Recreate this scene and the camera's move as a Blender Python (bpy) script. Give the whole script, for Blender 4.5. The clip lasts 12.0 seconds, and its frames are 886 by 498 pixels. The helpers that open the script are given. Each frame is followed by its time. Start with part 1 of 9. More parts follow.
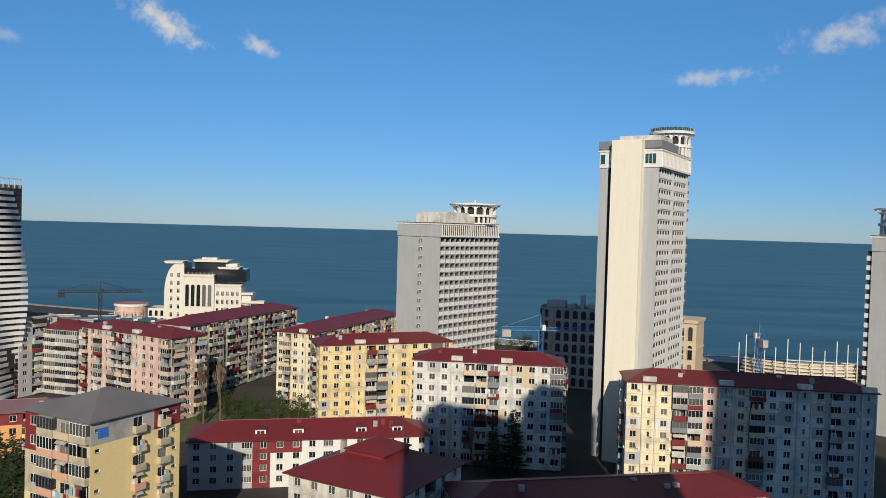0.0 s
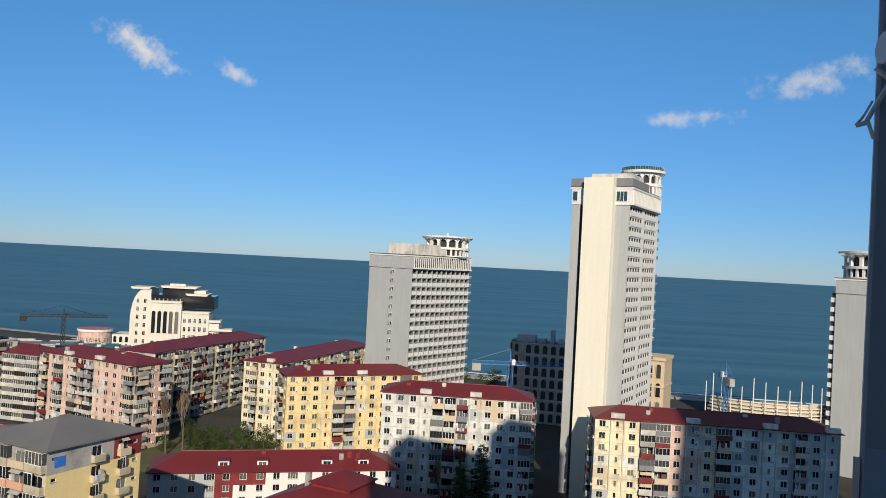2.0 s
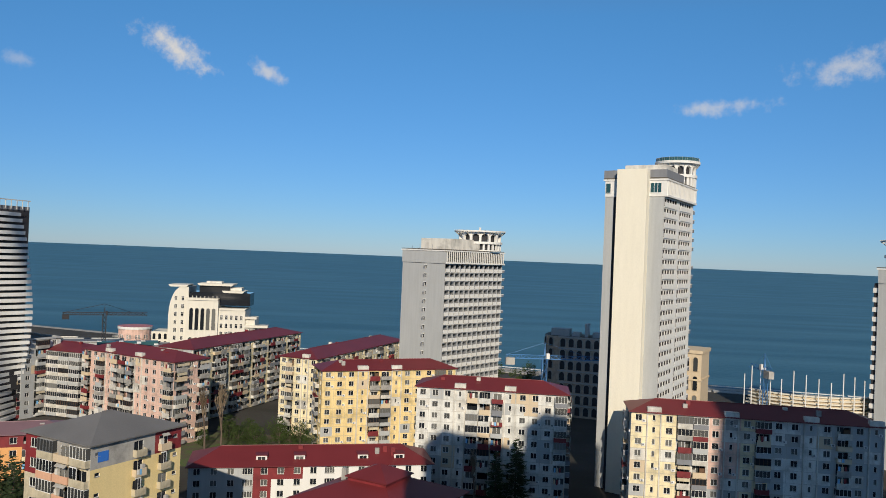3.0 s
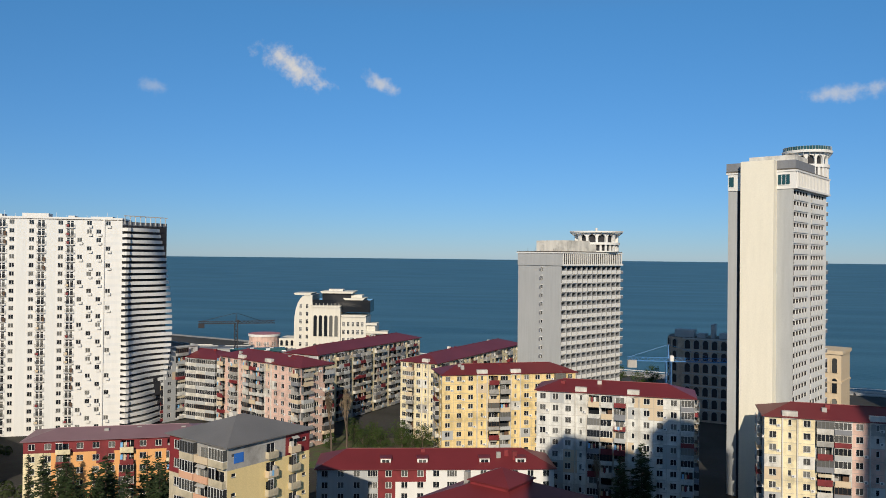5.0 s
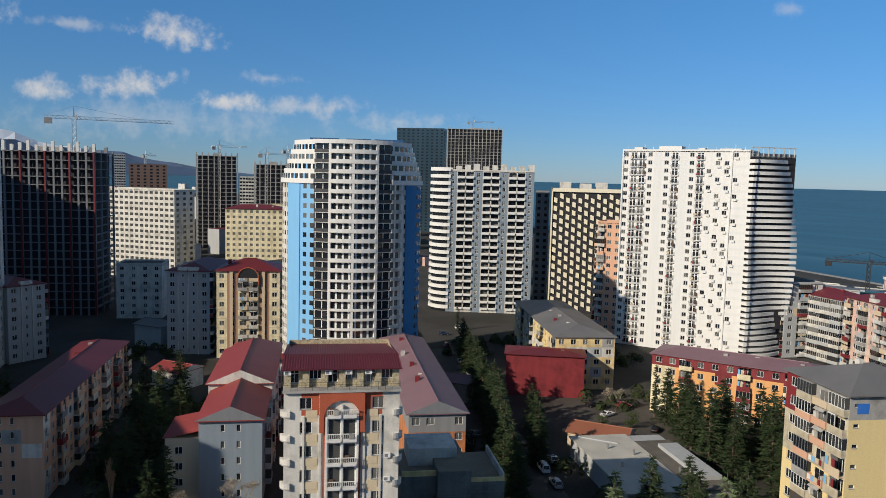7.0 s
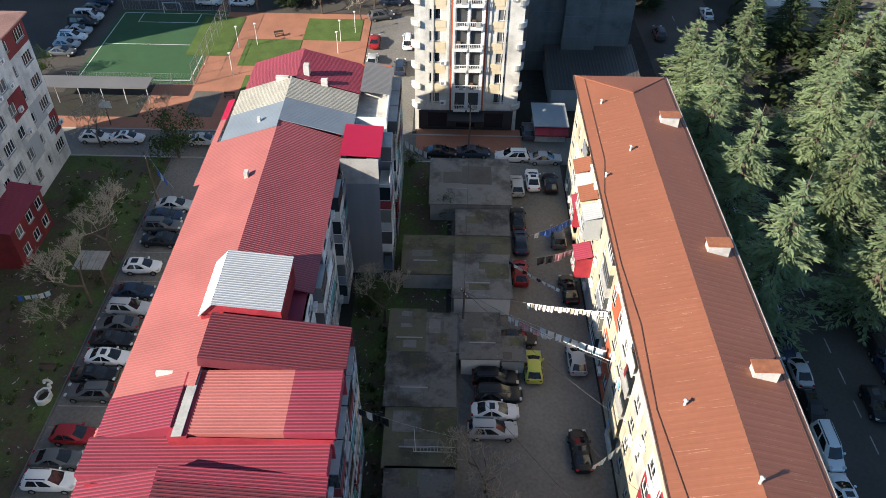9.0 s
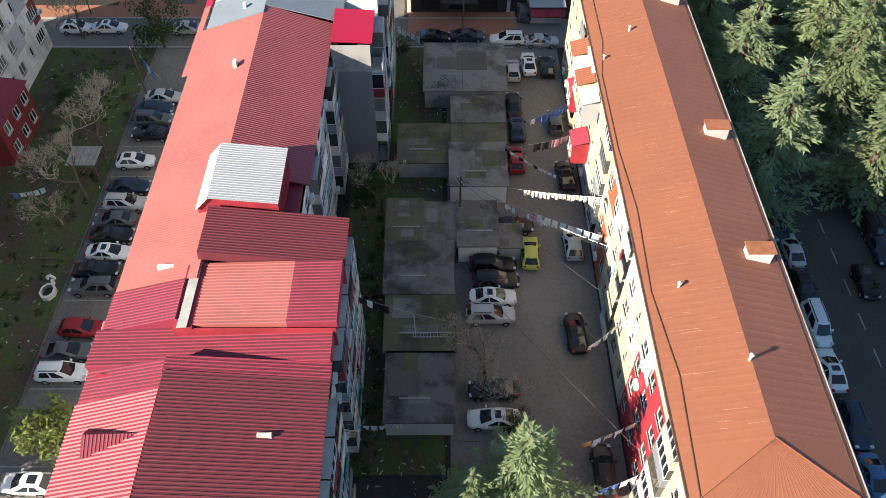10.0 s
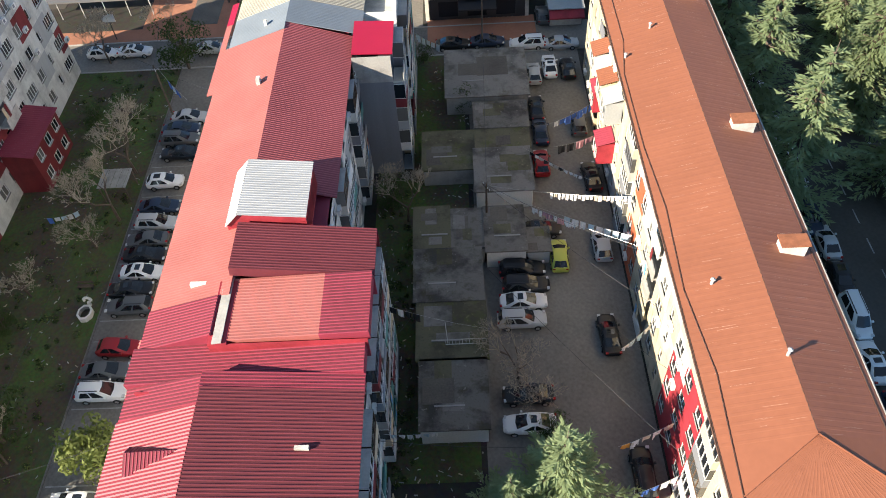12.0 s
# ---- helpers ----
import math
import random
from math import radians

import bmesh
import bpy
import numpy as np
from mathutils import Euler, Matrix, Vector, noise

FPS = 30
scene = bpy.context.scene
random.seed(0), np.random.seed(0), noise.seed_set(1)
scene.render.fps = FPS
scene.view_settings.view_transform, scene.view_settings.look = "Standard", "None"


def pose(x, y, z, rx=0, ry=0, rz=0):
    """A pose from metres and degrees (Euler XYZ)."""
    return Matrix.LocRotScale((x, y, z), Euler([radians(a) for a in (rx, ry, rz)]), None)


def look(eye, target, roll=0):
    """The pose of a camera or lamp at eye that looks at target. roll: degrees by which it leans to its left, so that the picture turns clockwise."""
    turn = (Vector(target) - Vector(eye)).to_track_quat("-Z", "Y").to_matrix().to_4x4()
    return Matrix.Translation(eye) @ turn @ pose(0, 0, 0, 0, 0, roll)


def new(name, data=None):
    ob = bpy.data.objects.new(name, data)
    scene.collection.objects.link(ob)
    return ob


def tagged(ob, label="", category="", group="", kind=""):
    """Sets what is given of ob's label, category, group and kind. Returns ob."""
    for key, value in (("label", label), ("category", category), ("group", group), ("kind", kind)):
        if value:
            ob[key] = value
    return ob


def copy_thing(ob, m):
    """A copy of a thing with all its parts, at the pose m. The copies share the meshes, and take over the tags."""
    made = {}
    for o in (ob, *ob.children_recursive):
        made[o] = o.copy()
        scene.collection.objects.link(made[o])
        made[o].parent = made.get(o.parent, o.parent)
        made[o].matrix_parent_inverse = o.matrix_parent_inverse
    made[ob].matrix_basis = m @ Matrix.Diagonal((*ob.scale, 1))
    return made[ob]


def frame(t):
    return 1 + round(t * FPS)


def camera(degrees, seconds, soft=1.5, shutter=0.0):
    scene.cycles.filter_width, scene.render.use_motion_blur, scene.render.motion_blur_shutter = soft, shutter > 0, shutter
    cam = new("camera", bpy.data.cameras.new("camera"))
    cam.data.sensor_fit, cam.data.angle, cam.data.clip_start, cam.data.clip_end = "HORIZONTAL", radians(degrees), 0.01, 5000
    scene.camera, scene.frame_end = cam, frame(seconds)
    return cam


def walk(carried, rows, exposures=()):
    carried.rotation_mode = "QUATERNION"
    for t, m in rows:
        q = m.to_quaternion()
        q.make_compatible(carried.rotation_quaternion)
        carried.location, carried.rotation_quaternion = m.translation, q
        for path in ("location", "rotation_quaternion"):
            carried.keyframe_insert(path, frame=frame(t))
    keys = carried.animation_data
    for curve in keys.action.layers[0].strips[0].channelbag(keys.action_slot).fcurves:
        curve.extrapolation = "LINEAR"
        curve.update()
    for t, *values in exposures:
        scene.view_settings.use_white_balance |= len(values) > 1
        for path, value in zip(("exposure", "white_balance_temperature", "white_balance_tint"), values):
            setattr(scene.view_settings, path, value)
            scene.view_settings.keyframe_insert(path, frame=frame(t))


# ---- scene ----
cam = camera(60.0, 12.0, soft=0.9)
EYE = Vector((0.0, 0.0, 60.0))
PATH = [  # seconds, heading, tilt, lean
    (0, 0.18, -1.55, 1.61),
    (0.5, -4.43, -0.45, 1.99),
    (1, -5.44, 0.45, 2.46),
    (1.5, -3.99, 0.90, 2.89),
    (2, -1.81, 0.94, 3.03),
    (2.5, 0.10, 0.69, 2.80),
    (4.3, 2.14, 0.12, 0.80),
    (4.5, 3.43, 0.20, 0.62),
    (5, 9.18, 0.49, 0.62),
    (5.5, 18.62, 0.71, 0.75),
    (5.8, 25.86, 0.61, 0.93),
    (6, 31.76, 0.30, 1.13),
    (6.5, 44.09, -1.52, 1.25),
    (7, 53.39, -5.43, 1.42),
    (7.2, 56.91, -8.41, 1.39),
    (8.8, 62.70, -38.74, 1.25),
    (9, 62.48, -41.99, 1.14),
    (9.5, 62.06, -47.72, 0.94),
    (10, 61.96, -50.28, 0.35),
    (10.5, 62.20, -50.68, -0.39),
    (11, 62.89, -50.28, -1.44),
    (11.5, 63.92, -49.86, -2.83),
    (12, 65.22, -49.69, -4.54),
]


GAZE_OUT = Vector((-0.13, 0.07))      # the arm reaches out as the view tips down


def gaze(yaw, pitch, roll):
    a, b = radians(yaw), radians(pitch)
    ahead = Vector((-math.sin(a) * math.cos(b), math.cos(a) * math.cos(b), math.sin(b)))
    lean_out = Vector((*(GAZE_OUT * max(0.0, min(1.0, (-pitch - 5) / 40))), 0))
    return look(EYE + lean_out, EYE + lean_out + ahead, roll)


walk(cam, [(t, gaze(y, p, r)) for t, y, p, r in PATH], exposures=[(0, -0.16, 6800, 10), (1.0, -0.06, 6800, 10), (1.8, -0.03, 6800, 10), (2.6, -0.11, 6800, 10), (4.3, -0.16, 6800, 10), (6.5, -0.18, 6650, 10), (7.2, -0.08, 6650, 10), (8.8, 0.93, 6350, 10), (9.3, 1.14, 6550, 10), (9.8, 1.28, 6750, 10), (12, 1.36, 6900, 10)])

# ---- light ----
SUN_EL, SUN_YAW = 26.0, 182.0      # the sun stands behind the balcony
sy, se = radians(SUN_YAW), radians(SUN_EL)
SUN_DIR = Vector((-math.sin(sy) * math.cos(se), math.cos(sy) * math.cos(se), math.sin(se)))
sun_data = bpy.data.lights.new("sun", "SUN")
sun_data.energy, sun_data.angle, sun_data.color = 4.8, radians(0.5), (1.0, 0.90, 0.75)
sun = new("sun", sun_data)
sun.matrix_world = look(SUN_DIR * 500, (0, 0, 0))

world = bpy.data.worlds.new("sky")
scene.world = world
world.use_nodes = True
wn, wl = world.node_tree.nodes, world.node_tree.links
wn.clear()
w_out = wn.new("ShaderNodeOutputWorld")
w_bg = wn.new("ShaderNodeBackground")
w_sky = wn.new("ShaderNodeTexSky")
w_sky.sky_type, w_sky.sun_disc = "NISHITA", False
w_sky.sun_elevation, w_sky.sun_rotation = se, math.atan2(SUN_DIR.x, SUN_DIR.y)
w_sky.altitude, w_sky.air_density, w_sky.dust_density, w_sky.ozone_density = 1500, 1.0, 0.0, 5.0
w_bg.inputs["Strength"].default_value = 0.1
w_geo = wn.new("ShaderNodeTexCoord")


def wmath(op, a, b=None, c=None):
    n = wn.new("ShaderNodeMath")
    n.operation = op
    for k, v in enumerate((a, b, c)):
        if v is None:
            continue
        if isinstance(v, (int, float)):
            n.inputs[k].default_value = v
        else:
            wl.new(v, n.inputs[k])
    return n.outputs[0]


def wdot(vec):
    n = wn.new("ShaderNodeVectorMath")
    n.operation = "DOT_PRODUCT"
    wl.new(w_geo.outputs["Generated"], n.inputs[0])
    n.inputs[1].default_value = vec
    return n.outputs["Value"]


w_noise = wn.new("ShaderNodeTexNoise")
w_noise.inputs["Scale"].default_value, w_noise.inputs["Detail"].default_value, w_noise.inputs["Roughness"].default_value = 46.0, 9.0, 0.6
wl.new(w_geo.outputs["Generated"], w_noise.inputs["Vector"])


def cloud(yaw, el, wide, high, lean, thick):
    """The cover of one cloud: an uneven patch of the given size in degrees."""
    a, e = radians(yaw), radians(el)
    mid = Vector((-math.sin(a) * math.cos(e), math.cos(a) * math.cos(e), math.sin(e)))
    right = Vector((math.cos(a), math.sin(a), 0))
    up = right.cross(mid)
    c, s = math.cos(radians(lean)), math.sin(radians(lean))
    ex, ey = right * c + up * s, up * c - right * s
    x = wmath("DIVIDE", wdot(ex), math.sin(radians(wide)))
    y = wmath("DIVIDE", wdot(ey), math.sin(radians(high)))
    x = wmath("SUBTRACT", x, mid.dot(ex) / math.sin(radians(wide)))
    y = wmath("SUBTRACT", y, mid.dot(ey) / math.sin(radians(high)))
    r = wmath("SQRT", wmath("ADD", wmath("MULTIPLY", x, x), wmath("MULTIPLY", y, y)))
    front = wmath("GREATER_THAN", wdot(mid), 0.5)
    d = wmath("SUBTRACT", wmath("MULTIPLY", wmath("SUBTRACT", w_noise.outputs["Fac"], 0.5), 2.9), wmath("SUBTRACT", r, 0.8))
    n = wn.new("ShaderNodeMapRange")
    n.interpolation_type = "SMOOTHSTEP"
    wl.new(d, n.inputs["Value"])
    n.inputs["From Min"].default_value, n.inputs["From Max"].default_value = -0.35, 1.0
    return wmath("MULTIPLY", wmath("MULTIPLY", n.outputs["Result"], thick), front)


CLOUDS = [(20.3, 13.4, 2.9, 1.0, -27, 1.0), (14.0, 12.6, 1.4, 0.6, -27, 0.7), (-18.9, 11.1, 3.4, 0.6, 4, 0.6),
          (-27.0, 13.4, 3.6, 1.1, 8, 0.65), (30.0, 11.5, 0.9, 0.6, 0, 0.3), (72.6, 9.3, 2.8, 1.1, -8, 0.85), (84.4, 11.2, 2.6, 1.7, -20, 0.9),
          (75.6, 5.7, 3.2, 0.9, 6, 0.9), (80.6, 4.9, 1.8, 1.0, 0, 0.8), (69.0, 4.9, 3.0, 0.7, 2, 0.85), (63.5, 4.7, 4.4, 0.8, 0, 0.55), (57.0, 3.9, 5.0, 0.8, 0, 0.4),
          (66.0, 6.6, 2.0, 0.5, 0, 0.5), (79.0, 9.3, 2.6, 0.45, 0, 0.4), (74.0, 3.4, 11.0, 1.4, 0, 0.3), (88.0, 7.5, 3.0, 1.0, 0, 0.6)]
cover = None
for row in CLOUDS:
    one = cloud(*row)
    cover = one if cover is None else wmath("MAXIMUM", cover, one)
w_mix = wn.new("ShaderNodeMix")
w_mix.data_type = "RGBA"
wl.new(cover, w_mix.inputs["Factor"])
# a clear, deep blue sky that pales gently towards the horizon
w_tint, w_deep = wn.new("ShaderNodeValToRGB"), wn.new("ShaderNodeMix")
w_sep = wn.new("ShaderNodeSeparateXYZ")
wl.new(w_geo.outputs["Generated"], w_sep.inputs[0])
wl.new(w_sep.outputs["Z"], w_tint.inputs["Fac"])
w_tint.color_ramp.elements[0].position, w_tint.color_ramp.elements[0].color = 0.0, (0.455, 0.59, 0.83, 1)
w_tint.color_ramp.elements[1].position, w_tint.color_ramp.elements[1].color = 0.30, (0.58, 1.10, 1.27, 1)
w_high = w_tint.color_ramp.elements.new(0.62)      # warm tint added to the unseen upper sky, to make shade less blue
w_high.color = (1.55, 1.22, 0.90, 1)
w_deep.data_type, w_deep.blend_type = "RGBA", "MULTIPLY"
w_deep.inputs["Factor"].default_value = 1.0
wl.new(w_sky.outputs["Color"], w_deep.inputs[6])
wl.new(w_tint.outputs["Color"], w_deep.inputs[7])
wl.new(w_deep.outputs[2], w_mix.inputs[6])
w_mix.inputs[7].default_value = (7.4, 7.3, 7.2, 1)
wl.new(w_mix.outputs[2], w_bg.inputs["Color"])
wl.new(w_bg.outputs["Background"], w_out.inputs["Surface"])

# ---- materials ----
def mat(name, color, rough=0.8, metal=0.0, var=0.15, scale=0.25, fine=6.0, bump=0.0, streak=0.0, per=0.0, spec=0.4, fine_var=None):
    """A surface with broad stains, fine grain, rain streaks and a shift from piece to piece."""
    m = bpy.data.materials.new(name)
    m.use_nodes = True
    nt = m.node_tree
    n, l = nt.nodes, nt.links
    p = n["Principled BSDF"]
    p.inputs["Roughness"].default_value, p.inputs["Metallic"].default_value = rough, metal
    p.inputs["Specular IOR Level"].default_value = spec
    co = n.new("ShaderNodeTexCoord")
    broad, grain = n.new("ShaderNodeTexNoise"), n.new("ShaderNodeTexNoise")
    broad.inputs["Scale"].default_value, broad.inputs["Detail"].default_value = scale, 4
    grain.inputs["Scale"].default_value, grain.inputs["Detail"].default_value = fine, 3
    l.new(co.outputs["Object"], grain.inputs["Vector"])
    if streak:
        mp = n.new("ShaderNodeMapping")
        mp.inputs["Scale"].default_value = (4, 4, 0.35)
        l.new(co.outputs["Object"], mp.inputs["Vector"])
        l.new(mp.outputs["Vector"], broad.inputs["Vector"])
    else:
        l.new(co.outputs["Object"], broad.inputs["Vector"])
    fv = var * 0.6 if fine_var is None else fine_var

    def mathn(op, a, b):
        q = n.new("ShaderNodeMath")
        q.operation = op
        for k, v in enumerate((a, b)):
            if isinstance(v, (int, float)):
                q.inputs[k].default_value = v
            else:
                l.new(v, q.inputs[k])
        return q.outputs[0]

    v = mathn("ADD", mathn("MULTIPLY", mathn("SUBTRACT", broad.outputs["Fac"], 0.5), 3.2 * (streak or var)),
              mathn("MULTIPLY", mathn("SUBTRACT", grain.outputs["Fac"], 0.5), 3.2 * fv))
    if per:
        info = n.new("ShaderNodeObjectInfo")
        v = mathn("ADD", v, mathn("MULTIPLY", mathn("SUBTRACT", info.outputs["Random"], 0.5), 2 * per))
    v = mathn("ADD", v, 1.0)
    if streak >= 0.14:       # broad blotches of old grime on weathered plaster
        grime, rng = n.new("ShaderNodeTexNoise"), n.new("ShaderNodeMapRange")
        grime.inputs["Scale"].default_value, grime.inputs["Detail"].default_value, grime.inputs["Roughness"].default_value = 0.22, 7, 0.68
        l.new(co.outputs["Object"], grime.inputs["Vector"])
        l.new(grime.outputs["Fac"], rng.inputs["Value"])
        rng.inputs["From Min"].default_value, rng.inputs["From Max"].default_value = 0.47, 0.66
        rng.inputs["To Min"].default_value, rng.inputs["To Max"].default_value = 1.06, 0.62
        v = mathn("MULTIPLY", v, rng.outputs["Result"])
    v = mathn("MAXIMUM", v, 0.05)
    mul = n.new("ShaderNodeVectorMath")
    mul.operation = "SCALE"
    mul.inputs[0].default_value = color[:3]
    l.new(v, mul.inputs["Scale"])
    l.new(mul.outputs["Vector"], p.inputs["Base Color"])
    if bump:
        b = n.new("ShaderNodeBump")
        b.inputs["Strength"].default_value, b.inputs["Distance"].default_value = bump, 0.05
        l.new(grain.outputs["Fac"], b.inputs["Height"])
        l.new(b.outputs["Normal"], p.inputs["Normal"])
    return m


def glass_mat(name, dark, light, rough=0.06):
    """A window pane with a dim room or a curtain behind it, differing from pane to pane."""
    m = bpy.data.materials.new(name)
    m.use_nodes = True
    n, l = m.node_tree.nodes, m.node_tree.links
    p = n["Principled BSDF"]
    info, ramp = n.new("ShaderNodeObjectInfo"), n.new("ShaderNodeValToRGB")
    ramp.color_ramp.elements[0].position, ramp.color_ramp.elements[0].color = 0.45, (*dark, 1)
    ramp.color_ramp.elements[1].position, ramp.color_ramp.elements[1].color = 1.0, (*light, 1)
    l.new(info.outputs["Random"], ramp.inputs["Fac"])
    l.new(ramp.outputs["Color"], p.inputs["Base Color"])
    p.inputs["Roughness"].default_value, p.inputs["Specular IOR Level"].default_value = rough, 0.5
    return m


M = {
    "white": mat("white_render", (0.71, 0.705, 0.68), streak=0.06, bump=0.2),
    "offwhite": mat("offwhite_render", (0.60, 0.58, 0.53), streak=0.17, bump=0.3),
    "dirtywhite": mat("dirty_white_render", (0.63, 0.63, 0.595), streak=0.20, bump=0.3),
    "grey": mat("grey_render", (0.40, 0.415, 0.42), streak=0.1, bump=0.3),
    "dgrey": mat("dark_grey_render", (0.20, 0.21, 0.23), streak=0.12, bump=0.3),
    "concrete": mat("concrete", (0.36, 0.35, 0.33), streak=0.14, bump=0.4),
    "cream": mat("cream_render", (0.74, 0.65, 0.43), streak=0.16, bump=0.3),
    "yellow": mat("yellow_render", (0.74, 0.57, 0.28), streak=0.17, bump=0.3),
    "paleyellow": mat("pale_yellow_render", (0.76, 0.60, 0.30), streak=0.06, bump=0.3),
    "orange": mat("orange_render", (0.70, 0.36, 0.14), streak=0.1, bump=0.3),
    "peach": mat("peach_render", (0.62, 0.36, 0.24), streak=0.1, bump=0.3),
    "pink": mat("pink_render", (0.64, 0.44, 0.37), streak=0.18, bump=0.3),
    "maroon": mat("maroon_cladding", (0.20, 0.025, 0.03), 0.6, streak=0.15),
    "brick": mat("red_brick_render", (0.45, 0.11, 0.05), streak=0.1),
    "blue": mat("sky_blue_cladding", (0.20, 0.46, 0.74), 0.5, streak=0.05),
    "navy": mat("deep_blue_cladding", (0.03, 0.10, 0.24), 0.4, streak=0.05),
    "greyblue": mat("grey_blue_render", (0.22, 0.27, 0.32), streak=0.1, bump=0.3),
    "beige": mat("beige_stone", (0.58, 0.47, 0.33), streak=0.08, bump=0.2),
    "green": mat("green_render", (0.28, 0.30, 0.14), streak=0.1),
    # near black; also colours recesses and interiors to stand for shade
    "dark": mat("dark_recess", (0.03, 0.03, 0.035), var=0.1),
    "roof_red": mat("dark_red_sheet_roof", (0.150, 0.020, 0.024), 0.5, streak=0.0, var=0.14, scale=0.12, spec=0.5),
    "roof_pink": mat("faded_red_sheet_roof", (0.42, 0.132, 0.118), 0.5, var=0.13, scale=0.25, fine=3.0),
    "roof_crimson": mat("crimson_sheet_roof", (0.30, 0.042, 0.070), 0.5, var=0.14, scale=0.2, fine=3.0),
    "roof_orange": mat("rust_orange_sheet_roof", (0.285, 0.105, 0.058), 0.6, var=0.10, scale=0.22, fine=2.5, fine_var=0.07),
    "roof_grey": mat("grey_sheet_roof", (0.165, 0.16, 0.158), 0.5, var=0.15, scale=0.15),
    "roof_silver": mat("galvanised_sheet_roof", (0.40, 0.415, 0.43), 0.6, var=0.08, scale=0.3),
    "roof_mauve": mat("mauve_sheet_roof", (0.22, 0.13, 0.15), 0.5, var=0.12, scale=0.2),
    "tar": mat("tarred_roof_felt", (0.13, 0.115, 0.098), 0.85, var=0.4, scale=0.25, bump=0.4),
    "asphalt": mat("worn_asphalt", (0.185, 0.174, 0.158), 0.85, var=0.42, scale=0.12, fine=3, bump=0.3),
    "soil": mat("soil_and_leaf_litter", (0.07, 0.06, 0.045), 0.95, var=0.4, scale=0.15, fine=3, bump=0.6),
    "grass": mat("winter_grass", (0.07, 0.10, 0.025), 0.95, var=0.35, scale=0.2, fine=5, bump=0.8),
    "turf": mat("artificial_turf", (0.04, 0.10, 0.042), 0.95, var=0.15, scale=0.3),
    "pave": mat("red_paving", (0.36, 0.16, 0.10), 0.9, var=0.2, scale=0.3, fine=5),
    "kerb": mat("kerb_stone", (0.38, 0.37, 0.35), 0.9, var=0.15),
    "paint": mat("white_road_paint", (0.75, 0.75, 0.73), 0.8, var=0.15),
    "frame": mat("white_window_frame", (0.78, 0.78, 0.76), 0.5, var=0.06),
    "rail": mat("dark_metal_railing", (0.06, 0.06, 0.065), 0.5, 0.5, var=0.1),
    "steel": mat("galvanised_steel", (0.5, 0.5, 0.5), 0.4, 0.8, var=0.1),
    "pane": glass_mat("window_glass", (0.016, 0.019, 0.024), (0.17, 0.17, 0.16)),
    "teal": glass_mat("teal_curtain_glass", (0.02, 0.07, 0.08), (0.06, 0.16, 0.17)),
    "sand": mat("beach_shingle", (0.40, 0.37, 0.33), 0.95, var=0.2, scale=0.05),
}


def sea_mat():
    m = bpy.data.materials.new("sea_water")
    m.use_nodes = True
    n, l = m.node_tree.nodes, m.node_tree.links
    p = n["Principled BSDF"]
    co, mp, a, b, ramp, bp = (n.new("ShaderNode" + k) for k in ("TexCoord", "Mapping", "TexNoise", "TexNoise", "ValToRGB", "Bump"))
    l.new(co.outputs["Object"], mp.inputs["Vector"])
    mp.inputs["Rotation"].default_value = (0, 0, radians(8))
    mp.inputs["Scale"].default_value = (0.004, 0.022, 1)
    a.inputs["Scale"].default_value, a.inputs["Detail"].default_value = 1.0, 6
    l.new(mp.outputs["Vector"], a.inputs["Vector"])
    b.inputs["Scale"].default_value, b.inputs["Detail"].default_value = 0.25, 5
    l.new(co.outputs["Object"], b.inputs["Vector"])
    ramp.color_ramp.elements[0].position, ramp.color_ramp.elements[0].color = 0.38, (0.027, 0.103, 0.155, 1)
    ramp.color_ramp.elements[1].position, ramp.color_ramp.elements[1].color = 0.66, (0.054, 0.155, 0.218, 1)
    l.new(a.outputs["Fac"], ramp.inputs["Fac"])
    l.new(ramp.outputs["Color"], p.inputs["Base Color"])
    p.inputs["Roughness"].default_value, p.inputs["Specular IOR Level"].default_value = 0.5, 0.25
    bp.inputs["Strength"].default_value, bp.inputs["Distance"].default_value = 0.6, 0.6
    l.new(b.outputs["Fac"], bp.inputs["Height"])
    l.new(bp.outputs["Normal"], p.inputs["Normal"])
    return m


def two_tone(name, a, b, scale, fine=3.0, rough=0.95):
    """Two ground covers that interlock in patches."""
    m = bpy.data.materials.new(name)
    m.use_nodes = True
    n, l = m.node_tree.nodes, m.node_tree.links
    p = n["Principled BSDF"]
    co, big, small, ramp, mix, bp = (n.new("ShaderNode" + k) for k in ("TexCoord", "TexNoise", "TexNoise", "ValToRGB", "Mix", "Bump"))
    for t, s in ((big, scale), (small, fine)):
        t.inputs["Scale"].default_value, t.inputs["Detail"].default_value = s, 6
        l.new(co.outputs["Object"], t.inputs["Vector"])
    ramp.color_ramp.elements[0].position, ramp.color_ramp.elements[1].position = 0.40, 0.60
    ramp.color_ramp.elements[0].color, ramp.color_ramp.elements[1].color = (*a, 1), (*b, 1)
    l.new(big.outputs["Fac"], ramp.inputs["Fac"])
    mix.data_type, mix.blend_type = "RGBA", "OVERLAY"
    mix.inputs["Factor"].default_value = 0.7
    l.new(ramp.outputs["Color"], mix.inputs[6])
    l.new(small.outputs["Color"], mix.inputs[7])
    l.new(mix.outputs[2], p.inputs["Base Color"])
    bp.inputs["Strength"].default_value, bp.inputs["Distance"].default_value = 0.7, 0.08
    l.new(small.outputs["Fac"], bp.inputs["Height"])
    l.new(bp.outputs["Normal"], p.inputs["Normal"])
    p.inputs["Roughness"].default_value = rough
    return m


